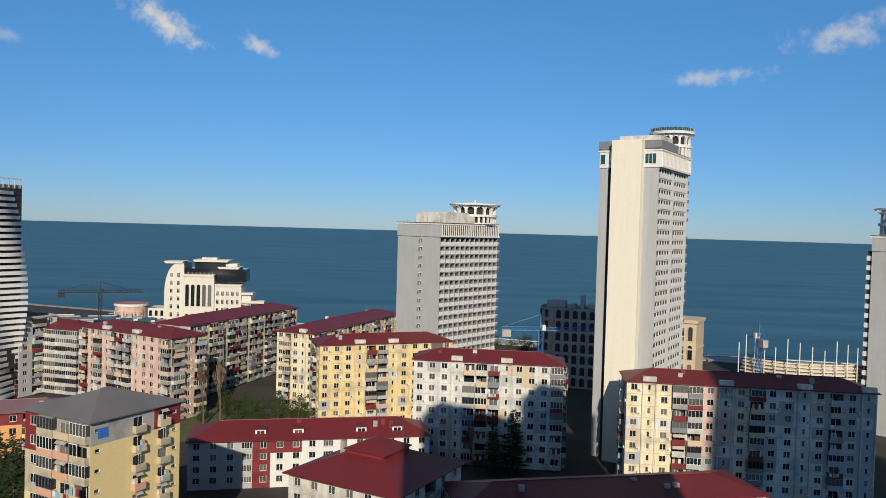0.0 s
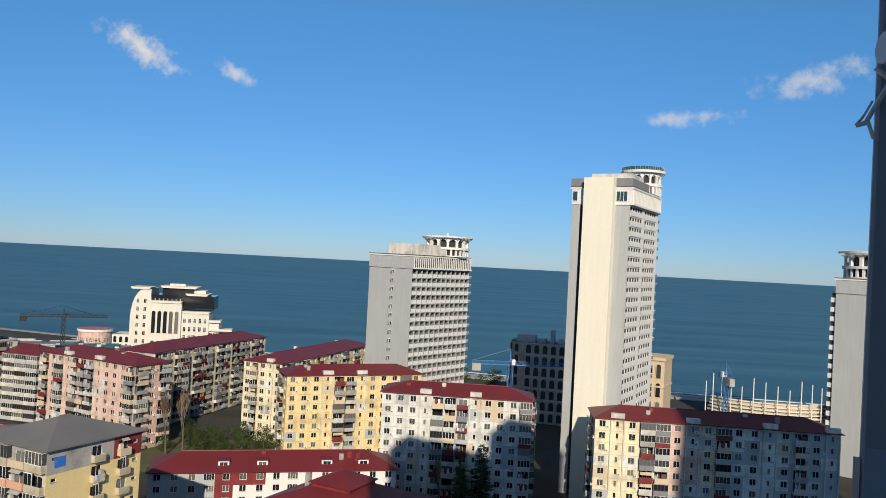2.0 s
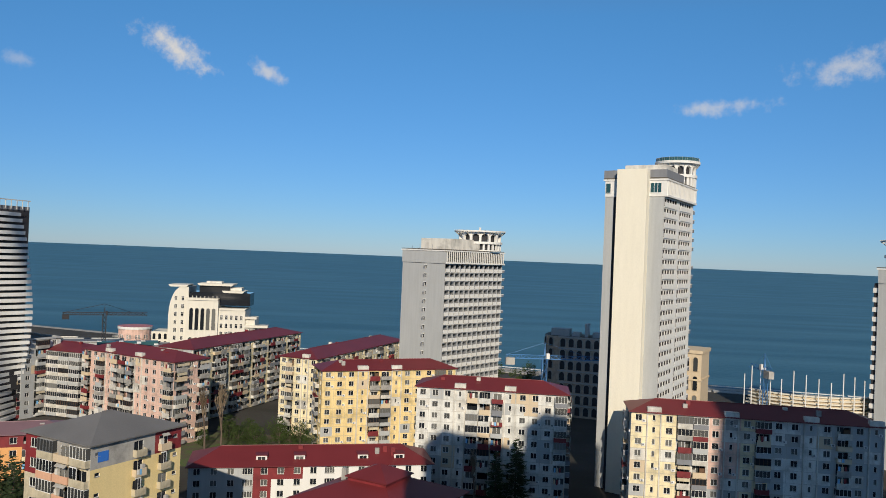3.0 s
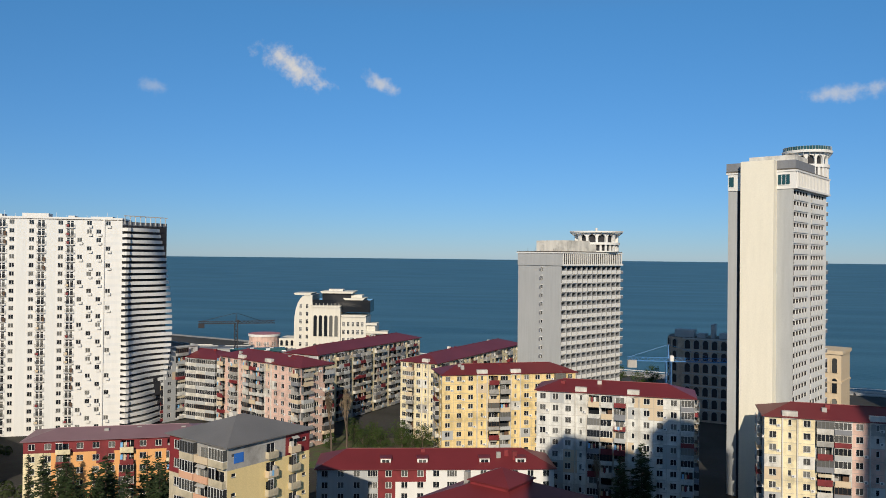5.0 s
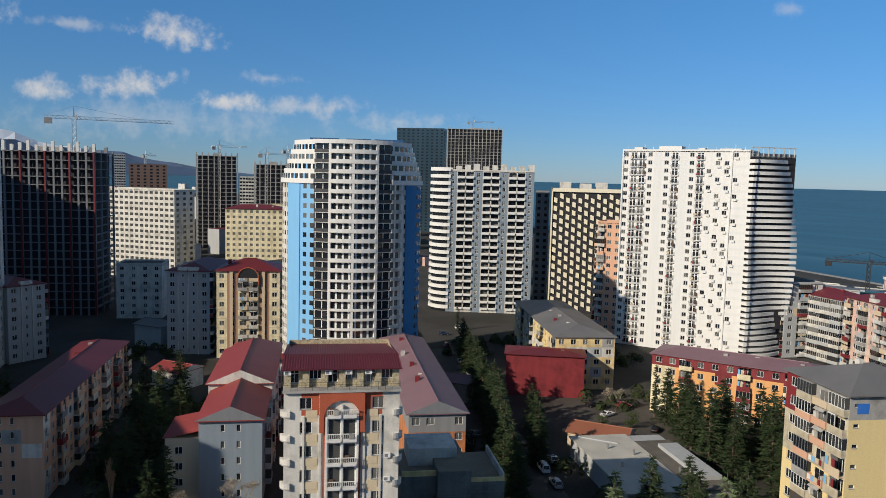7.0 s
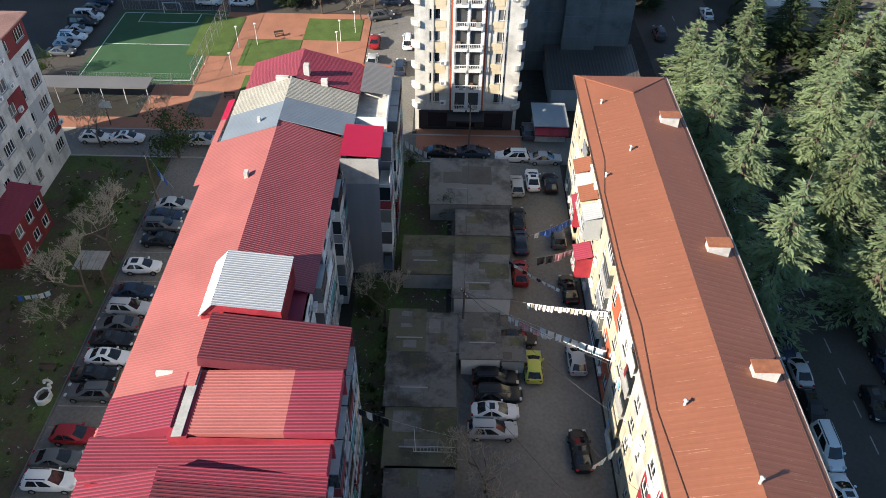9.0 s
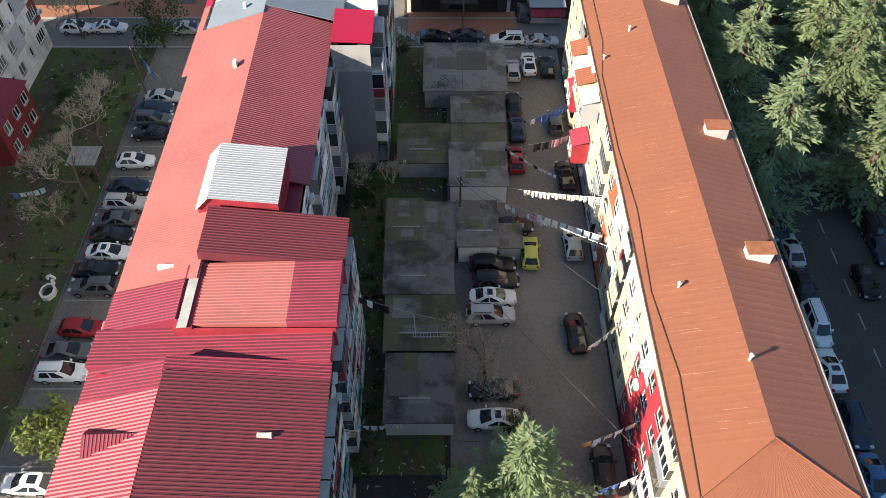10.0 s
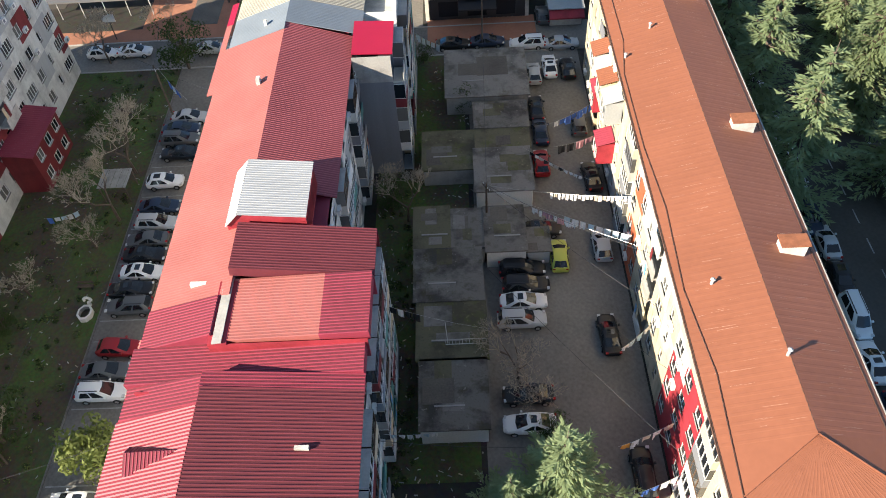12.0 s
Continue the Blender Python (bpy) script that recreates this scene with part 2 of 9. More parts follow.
M["grass"] = two_tone("patchy_winter_lawn", (0.070, 0.108, 0.026), (0.085, 0.066, 0.045), 0.3)
M["soil"] = two_tone("city_ground", (0.026, 0.024, 0.018), (0.045, 0.042, 0.037), 0.05, 1.5)
# asphalt with a darker colour that deepens the shade on these streets
M["street"] = mat("shade_darkened_asphalt", (0.075, 0.067, 0.058), 0.85, var=0.3, scale=0.12, fine=3, bump=0.3)
M["joint"] = mat("sealed_panel_joint", (0.38, 0.36, 0.32), 0.9, var=0.2)


def felt_mat(name, base, dark, moss):
    """Old roof felt: bleached sheets with dark damp stains, moss in the hollows and fine cracks."""
    m = bpy.data.materials.new(name)
    m.use_nodes = True
    n, l = m.node_tree.nodes, m.node_tree.links
    p = n["Principled BSDF"]
    co, info, off = n.new("ShaderNodeTexCoord"), n.new("ShaderNodeObjectInfo"), n.new("ShaderNodeVectorMath")
    l.new(co.outputs["Object"], off.inputs[0])
    l.new(info.outputs["Location"], off.inputs[1])
    col = base
    for k, (scale, lo, hi, other) in enumerate(((0.28, 0.46, 0.60, dark), (0.55, 0.54, 0.66, moss), (5.0, 0.56, 0.72, tuple(c * 0.45 for c in base)), (2.2, 0.62, 0.70, tuple(c * 1.7 for c in base)))):
        t, r, mix = n.new("ShaderNodeTexNoise"), n.new("ShaderNodeMapRange"), n.new("ShaderNodeMix")
        t.inputs["Scale"].default_value, t.inputs["Detail"].default_value, t.inputs["Roughness"].default_value = scale, 7, 0.65
        l.new(off.outputs["Vector"], t.inputs["Vector"])
        l.new(t.outputs["Fac"], r.inputs["Value"])
        r.inputs["From Min"].default_value, r.inputs["From Max"].default_value, r.inputs["To Max"].default_value = lo, hi, 0.85
        mix.data_type = "RGBA"
        l.new(r.outputs["Result"], mix.inputs["Factor"])
        if k == 0:
            mix.inputs[6].default_value = (*base, 1)
        else:
            l.new(col, mix.inputs[6])
        mix.inputs[7].default_value = (*other, 1)
        col = mix.outputs[2]
    l.new(col, p.inputs["Base Color"])
    b = n.new("ShaderNodeBump")
    b.inputs["Strength"].default_value, b.inputs["Distance"].default_value = 0.5, 0.04
    l.new(t.outputs["Fac"], b.inputs["Height"])
    l.new(b.outputs["Normal"], p.inputs["Normal"])
    p.inputs["Roughness"].default_value = 0.9
    return m


M["garage_tar"] = felt_mat("weathered_garage_roof", (0.185, 0.172, 0.155), (0.042, 0.039, 0.036), (0.07, 0.066, 0.036))
M["bark_brown"] = mat("brown_stained_wood", (0.13, 0.075, 0.045), 0.8, var=0.25)
M["stained"] = mat("stained_cream_render", (0.50, 0.44, 0.32), streak=0.28, bump=0.4, fine=3)
M["sea"] = sea_mat()

# ---- building blocks ----
class Geo:
    """Collects faces for one mesh."""

    def __init__(self):
        self.v, self.f, self.m, self.mats = [], [], [], []

    def slot(self, material):
        if material not in self.mats:
            self.mats.append(material)
        return self.mats.index(material)

    def face(self, pts, material):
        k = len(self.v)
        self.v.extend(tuple(p) for p in pts)
        self.f.append(tuple(range(k, k + len(pts))))
        self.m.append(self.slot(material))
        return self

    def box(self, x0, y0, z0, x1, y1, z1, material, skip=""):
        k = len(self.v)
        self.v.extend([(x0, y0, z0), (x1, y0, z0), (x1, y1, z0), (x0, y1, z0), (x0, y0, z1), (x1, y0, z1), (x1, y1, z1), (x0, y1, z1)])
        s = self.slot(material)
        for tag, q in (("b", (3, 2, 1, 0)), ("t", (4, 5, 6, 7)), ("f", (0, 1, 5, 4)), ("r", (1, 2, 6, 5)), ("k", (2, 3, 7, 6)), ("l", (3, 0, 4, 7))):
            if tag not in skip:
                self.f.append(tuple(k + i for i in q))
                self.m.append(s)
        return self

    def prism(self, ring, z0, z1, material, top=None, bottom=False):
        """An upright prism over a ring of (x, y), anticlockwise from above."""
        n = len(ring)
        for i in range(n):
            a, b = ring[i], ring[(i + 1) % n]
            self.face([(a[0], a[1], z0), (b[0], b[1], z0), (b[0], b[1], z1), (a[0], a[1], z1)], material)
        self.face([(a[0], a[1], z1) for a in ring], top or material)
        if bottom:
            self.face([(a[0], a[1], z0) for a in reversed(ring)], material)
        return self

    def tube(self, a, b, ra, rb, material, n=6, cap=True):
        a, b = Vector(a), Vector(b)
        w = (b - a).normalized()
        x = w.orthogonal().normalized()
        y = w.cross(x)
        ring = [(x * math.cos(2 * math.pi * i / n) + y * math.sin(2 * math.pi * i / n)) for i in range(n)]
        for i in range(n):
            p, q = ring[i], ring[(i + 1) % n]
            self.face([a + p * ra, a + q * ra, b + q * rb, b + p * rb], material)
        if cap:
            self.face([b + p * rb for p in ring], material)
            self.face([a + p * ra for p in reversed(ring)], material)
        return self

    def relief(self, xs, zs, cell):
        """An upright sheet, facing -y, of cells at their own depths: cell(i, j) gives a depth and a material."""
        nx, nz = len(xs) - 1, len(zs) - 1
        c = {(i, j): cell(i, j) for i in range(nx) for j in range(nz)}
        for (i, j), (y, m) in c.items():
            a, b, lo, hi = xs[i], xs[i + 1], zs[j], zs[j + 1]
            self.face([(a, y, lo), (b, y, lo), (b, y, hi), (a, y, hi)], m)
            if i + 1 < nx and c[i + 1, j][0] != y:
                q = c[i + 1, j][0]
                self.face([(b, y, lo), (b, q, lo), (b, q, hi), (b, y, hi)], m if y < q else c[i + 1, j][1])
            if j + 1 < nz and c[i, j + 1][0] != y:
                q = c[i, j + 1][0]
                self.face([(a, y, hi), (b, y, hi), (b, q, hi), (a, q, hi)], m if y < q else c[i, j + 1][1])
        return self

    def sheet(self, a, b, c, d, material, pitch=0.35, rib=0.05, flat=0.55, under=0.06, valley=None):
        """A ribbed metal sheet over the four corners a, b (eave) and c, d (ridge); the ribs run from eave to ridge."""
        a, b, c, d = (Vector(p) for p in (a, b, c, d))
        up = (b - a).cross(d - a).normalized()
        n = max(1, round(max((b - a).length, (c - d).length) / pitch))
        prof = []
        for i in range(n):
            prof += [(i / n, 0), ((i + flat) / n, 0), ((i + flat + 0.1) / n, rib), ((i + 0.9) / n, rib)]
        prof.append((1.0, 0))
        lo = [a.lerp(b, s) + up * h for s, h in prof]
        hi = [d.lerp(c, s) + up * h for s, h in prof]
        for i in range(len(prof) - 1):
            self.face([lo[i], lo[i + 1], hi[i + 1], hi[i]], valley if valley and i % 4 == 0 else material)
        o = up * under
        self.face([a - o, d - o, c - o, b - o], material)
        for p, q in ((a, b), (b, c), (c, d), (d, a)):
            self.face([p - o, q - o, q, p], material)
        return self

    def chain(self, pts, r, material, n=5):
        """One bent tube through the points, its rings shared."""
        pts = [Vector(p) for p in pts]
        rings = []
        for i, p in enumerate(pts):
            w = (pts[min(i + 1, len(pts) - 1)] - pts[max(i - 1, 0)]).normalized()
            x = w.cross(Vector((0, 0, 1)))
            x = x.normalized() if x.length > 0.01 else w.orthogonal().normalized()
            y = x.cross(w)
            rings.append([p + (x * math.cos(2 * math.pi * k / n) + y * math.sin(2 * math.pi * k / n)) * r for k in range(n)])
        base, s = len(self.v), self.slot(material)
        for q in rings:
            self.v.extend(tuple(p) for p in q)
        for i in range(len(rings) - 1):
            for k in range(n):
                a, b = base + i * n + k, base + i * n + (k + 1) % n
                self.f.append((a, b, b + n, a + n))
                self.m.append(s)
        return self

    def slab(self, ring, y0, y1, material):
        """A plate over a ring of (x, z), anticlockwise from the front, between two depths."""
        self.face([(x, y0, z) for x, z in ring], material)
        self.face([(x, y1, z) for x, z in reversed(ring)], material)
        for (xa, za), (xb, zb) in zip(ring, ring[1:] + ring[:1]):
            self.face([(xa, y0, za), (xa, y1, za), (xb, y1, zb), (xb, y0, zb)], material)
        return self

    def weld(self):
        where, remap, v = {}, [], []
        for p in self.v:
            k = (round(p[0], 3), round(p[1], 3), round(p[2], 3))
            if k not in where:
                where[k] = len(v)
                v.append(p)
            remap.append(where[k])
        self.v = v
        keep = [(tuple(dict.fromkeys(remap[i] for i in q)), m) for q, m in zip(self.f, self.m)]
        keep = [(q, m) for q, m in keep if len(q) > 2]
        self.f, self.m = [q for q, _ in keep], [m for _, m in keep]
        return self

    def data(self, name):
        me = bpy.data.meshes.new(name)
        me.from_pydata(self.v, [], self.f)
        for m in self.mats:
            me.materials.append(m)
        me.polygons.foreach_set("material_index", self.m)
        me.update()
        return me


def part(name, geo, parent, m=None, label="", kind=""):
    ob = new(name, geo if isinstance(geo, bpy.types.Mesh) else geo.data(name))
    ob.parent = parent
    if m is not None:
        ob.matrix_basis = m
    return tagged(ob, label, kind=kind)


def thing(name, geo, label, category, m=None, group="", kind=""):
    ob = new(name, geo.data(name) if geo else None)
    if m is not None:
        ob.matrix_basis = m
    return tagged(ob, label, category, group, kind)


def line_pose(P, Q):
    """The pose whose x runs from P to Q on the ground, and the distance."""
    d = Vector((Q[0] - P[0], Q[1] - P[1]))
    return pose(P[0], P[1], 0, 0, 0, math.degrees(math.atan2(d.y, d.x))), d.length


def polar(yaw, d):
    return (-math.sin(radians(yaw)) * d, math.cos(radians(yaw)) * d)


GRID = 62.5
GU = Vector((-math.sin(radians(GRID)), math.cos(radians(GRID))))
GV = Vector((math.cos(radians(GRID)), math.sin(radians(GRID))))


def uv(u, v):
    """A place in the court's own grid: u along the long houses, v across."""
    p = GU * u + GV * v
    return (p.x, p.y)


CACHE = {}


def window_mesh(w, h, frame="frame", pane="pane"):
    key = ("win", round(w, 2), round(h, 2), frame, pane)
    if key not in CACHE:
        b = 0.07
        cuts = [0.5] if 1.0 < w <= 1.9 else [0.25, 0.5, 0.75] if w > 1.9 else []
        xs, solid = [-w / 2, -w / 2 + b], [True]
        for c in cuts:
            x = -w / 2 + w * c
            xs += [x - b / 2, x + b / 2]
            solid += [False, True]
        xs += [w / 2 - b, w / 2]
        solid += [False, True]
        zs = [-0.06, 0.0, b, h - b, h] if h < 1.6 else [-0.06, 0.0, b, h * 0.68, h * 0.68 + b, h - b, h]
        bars = (1, 3) if h < 1.6 else (1, 3, 5)

        def cell(i, j):
            if j == 0:
                return -0.05, M["kerb"]
            return (0.10, M[frame]) if solid[i] or j in bars else (0.15, M[pane])

        CACHE[key] = Geo().relief(xs, zs, cell).weld().data("window")
    return CACHE[key]


def balcony_mesh(w, h, style, panel, deep=1.1, pane="pane", use=0):
    """style: open (solid front before a door) or glazed (closed in), or loggia (a dark bay between fins). use: how
    its owner has filled it."""
    key = ("bal", round(w, 2), round(h, 2), style, panel, deep, pane, use)
    if key not in CACHE:
        g = Geo()
        c, p, fr, gl = M["concrete"], M[panel], M["frame"], M[pane]
        t = 0.07
        if style == "loggia":
            a, b = -w / 2, w / 2
            g.relief([a, a + w * 0.32, a + w * 0.36, b - w * 0.36, b - w * 0.32, b], [0.02, h - 0.45], lambda i, j: (1.3, fr if i in (1, 3) and use else gl))
            g.box(a - 0.05, -deep, -0.35 if use else -0.2, b + 0.05, -deep + 0.1, 1.05 if use else 0.85, p).box(a - 0.05, -deep + 0.1, -0.14, b + 0.05, 0.0, 0.0, p)
            # side and ceiling linings coloured dark to stand for shade in the bay
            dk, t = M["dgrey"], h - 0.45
            if use in (1, 5):        # washing on lines under the ceiling
                for k, cl in enumerate(("white", "blue", "beige", "maroon", "white")[use % 3:use % 3 + max(2, int(w / 0.8))]):
                    x = a + 0.1 + k * w * 0.24
                    g.box(x, -deep - 0.04 + 0.03 * k, 1.0 - 0.2 * (k % 2), x + w * 0.17, -deep - 0.01 + 0.03 * k, t - 0.25, M[cl])
            elif use == 2:           # one half glazed
                g.box(a, -deep + 0.12, 1.05, -0.06, -deep + 0.16, t, gl).box(-0.06, -deep + 0.1, 1.05, 0.02, -deep + 0.18, t, fr).box(a + w * 0.23, -deep + 0.09, 1.05, a + w * 0.23 + 0.06, -deep + 0.17, t, fr)
            elif use == 3:           # cupboards and boxes
                g.box(b - w * 0.42, 0.3, 0.0, b - 0.05, 0.9, 1.7, M["bark_brown"]).box(a + 0.05, 0.2, 0.0, a + w * 0.3, 0.8, 1.25, M["concrete"])
            elif use == 4:           # a sun-blind let halfway down
                g.box(a + 0.04, -deep + 0.02, t - 0.75, b - 0.04, -deep + 0.06, t, M["stained"])
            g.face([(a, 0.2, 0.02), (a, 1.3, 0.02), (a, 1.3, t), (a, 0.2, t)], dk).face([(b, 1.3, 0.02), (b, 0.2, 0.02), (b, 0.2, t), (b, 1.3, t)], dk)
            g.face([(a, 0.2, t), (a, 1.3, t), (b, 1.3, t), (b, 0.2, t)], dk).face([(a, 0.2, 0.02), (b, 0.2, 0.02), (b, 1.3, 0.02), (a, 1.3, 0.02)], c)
        elif style == "hotel":       # a white parapet under an opening whose dark lining stands for shade
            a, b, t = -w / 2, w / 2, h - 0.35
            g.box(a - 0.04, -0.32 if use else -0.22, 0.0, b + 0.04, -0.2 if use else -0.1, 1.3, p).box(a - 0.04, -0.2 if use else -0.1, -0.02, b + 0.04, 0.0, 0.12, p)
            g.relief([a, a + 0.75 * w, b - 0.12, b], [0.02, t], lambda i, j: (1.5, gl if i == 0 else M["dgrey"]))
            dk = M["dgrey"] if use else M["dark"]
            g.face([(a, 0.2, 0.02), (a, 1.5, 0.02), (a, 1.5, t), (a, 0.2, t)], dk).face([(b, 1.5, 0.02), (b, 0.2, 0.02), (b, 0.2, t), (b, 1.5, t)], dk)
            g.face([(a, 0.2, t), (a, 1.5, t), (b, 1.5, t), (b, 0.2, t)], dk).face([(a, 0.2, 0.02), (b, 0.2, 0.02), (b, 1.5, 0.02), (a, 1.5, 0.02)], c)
        elif style == "rail":
            a, b, top = -w / 2, w / 2, 2.25
            xs = [a + 0.1 + (w - 0.2) * k / 9 for k in range(10)]
            g.relief(xs, [0.02, 0.1, 1.65, 1.75, top], lambda i, j: (0.06, fr) if i in (0, 4, 8) or j in (0, 2) else (0.13, gl))
            g.box(a, -0.55, -0.16, b, 0.0, 0.0, p)
            for z in (0.45, 1.0):
                g.box(a, -0.55, z, b, -0.51, z + 0.06, M["rail"]).box(a, -0.51, z, a + 0.04, 0.0, z + 0.06, M["rail"]).box(b - 0.04, -0.51, z, b, 0.0, z + 0.06, M["rail"])
            for k in range(9):
                x = a + (w - 0.04) * k / 8
                g.box(x, -0.55, 0.0, x + 0.04, -0.51, 1.0, M["rail"])
            if use in (1, 4):
                g.box(a + 0.3, -0.62, 0.3, a + 1.1, -0.58, 1.05, M[("white", "maroon", "blue", "beige", "beige", "white")[use]])
            elif use == 3:
                g.box(b - 0.8, -0.48, 0.0, b - 0.15, -0.05, 1.3, M["bark_brown"])
        elif style == "open":
            dw = min(w - 0.3, 2.2)
            xs = [-w / 2, -w / 2 + t, -dw / 2, -dw / 2 + 0.08, -0.04, 0.04, dw / 2 - 0.08, dw / 2, w / 2 - t, w / 2]
            ys = [-deep, -deep + t, 0.0]
            H = lambda i, j: 0.98 if j == 0 or i in (0, len(xs) - 2) else 0.0
            for i in range(len(xs) - 1):
                for j in range(2):
                    z, mm = H(i, j), (p if H(i, j) else c)
                    g.face([(xs[i], ys[j], z), (xs[i + 1], ys[j], z), (xs[i + 1], ys[j + 1], z), (xs[i], ys[j + 1], z)], mm)
                g.face([(xs[i], -deep, -0.14), (xs[i + 1], -deep, -0.14), (xs[i + 1], -deep, 0.98), (xs[i], -deep, 0.98)], p)
                if 0 < i < len(xs) - 2:
                    g.face([(xs[i], ys[1], 0), (xs[i], ys[1], 0.98), (xs[i + 1], ys[1], 0.98), (xs[i + 1], ys[1], 0)], p)
                g.face([(xs[i], 0, -0.14), (xs[i + 1], 0, -0.14), (xs[i + 1], -deep, -0.14), (xs[i], -deep, -0.14)], c)
                if 2 <= i <= 6:      # the door behind
                    y = 0.06 if i in (2, 4, 6) else 0.12
                    g.face([(xs[i], 0, 0), (xs[i + 1], 0, 0), (xs[i + 1], y, 0), (xs[i], y, 0)], c)
                    g.face([(xs[i], y, 0), (xs[i + 1], y, 0), (xs[i + 1], y, 2.15), (xs[i], y, 2.15)], fr if i in (2, 4, 6) else gl)
            if use == 1:        # washing over the rail and a cupboard behind it
                for k, cl in enumerate(("white", "blue", "beige", "maroon")[:max(2, int(w / 0.8))]):
                    x = -w / 2 + 0.2 + k * w * 0.24
                    g.box(x, -deep - 0.05, 0.25 - 0.1 * (k % 2), x + w * 0.18, -deep - 0.02, 1.0, M[cl])
                g.box(w / 2 - 0.65, -0.55, 0.0, w / 2 - 0.1, -0.05, 1.5, M["concrete"])
            elif use == 2:      # one half closed in with a makeshift window
                g.box(-w / 2 + 0.02, -deep + 0.02, 0.98, -w * 0.05, -deep + 0.07, h - 0.4, gl)
                g.box(-w / 2 + 0.02, -deep, h - 0.4, -w * 0.05, -deep + 0.1, h - 0.25, fr).box(-w * 0.05, -deep, 0.98, -w * 0.05 + 0.08, -deep + 0.1, h - 0.25, fr).box(-w * 0.28, -deep, 0.98, -w * 0.28 + 0.05, -deep + 0.08, h - 0.4, fr)
            elif use == 3:      # a sun-blind and a shelf
                g.face([(-w * 0.4, -deep - 0.1, h - 0.8), (w * 0.3, -deep - 0.1, h - 0.8), (w * 0.3, -0.4, h - 0.45), (-w * 0.4, -0.4, h - 0.45)], M["concrete"])
                g.box(-w / 2 + 0.1, -0.5, 0.0, -w / 2 + 0.7, -0.05, 1.7, M["offwhite"])
            for s, q in ((-w / 2, -w / 2 + t), (w / 2, w / 2 - t)):
                o = [(s, -deep, -0.14), (s, -deep, 0.98), (s, -deep + t, 0.98), (s, 0, 0.98), (s, 0, -0.14)]
                g.face(o if s < 0 else o[::-1], p)
                o = [(q, -deep + t, 0), (q, 0, 0), (q, 0, 0.98), (q, -deep + t, 0.98)]
                g.face(o if s < 0 else o[::-1], p)
        else:
            top = h - 0.2
            n = max(2, round(w / 0.8))
            fr = M[("frame", "bark_brown", "frame", "frame", "dgrey", "offwhite")[use]]
            xs, solid = [-w / 2, -w / 2 + 0.06], [True]
            for i in range(1, n):
                x = -w / 2 + w * i / n
                xs += [x - 0.03, x + 0.03]
                solid += [False, True]
            xs += [w / 2 - 0.06, w / 2]
            solid += [False, True]
            zs = [-0.14, 0.95, 1.02, top - 0.07, top]
            # with use 3, near-black sheets stand for the shaded inside behind open panes
            cell = lambda i, j: (-deep - 0.03, p) if j == 0 else (-deep, fr) if solid[i] or j in (1, 3) else (-deep + 0.05, gl) if use != 3 or i % 4 else (-deep + 0.75, M["dark"])
            g.relief(xs, zs, cell)
            for s in (-w / 2, w / 2):
                for lo, hi, y, mm in ((-0.14, 0.95, -deep - 0.03, p), (0.95, 1.02, -deep, fr), (1.02, top - 0.07, -deep, gl), (top - 0.07, top, -deep, fr)):
                    o = [(s, y, lo), (s, y, hi), (s, 0, hi), (s, 0, lo)]
                    g.face(o if s < 0 else o[::-1], mm)
            g.face([(-w / 2, -deep, top), (w / 2, -deep, top), (w / 2, 0, top), (-w / 2, 0, top)], c)
            g.face([(-w / 2, 0, -0.14), (w / 2, 0, -0.14), (w / 2, -deep - 0.03, -0.14), (-w / 2, -deep - 0.03, -0.14)], c)
        CACHE[key] = g.weld().data("balcony")
    return CACHE[key]


def ac_mesh():
    if "ac" not in CACHE:
        g = Geo()
        g.relief([-0.4, -0.3, 0.12, 0.4], [0, 0.08, 0.47, 0.55], lambda i, j: (-0.33, M["dgrey"]) if (i, j) == (1, 1) else (-0.35, M["frame"]))
        g.box(-0.4, -0.35, 0, 0.4, -0.05, 0.55, M["frame"], "f").weld()
        CACHE["ac"] = g.data("air_conditioner")
    return CACHE["ac"]


OPEN = {"w": (1.5, 1.45, 0.85), "n": (0.7, 1.3, 0.95), "d": (2.3, 1.5, 0.85), "s": (0.55, 1.7, 0.5), "t": (1.2, 1.9, 0.4), "q": (0.9, 0.6, 1.3)}


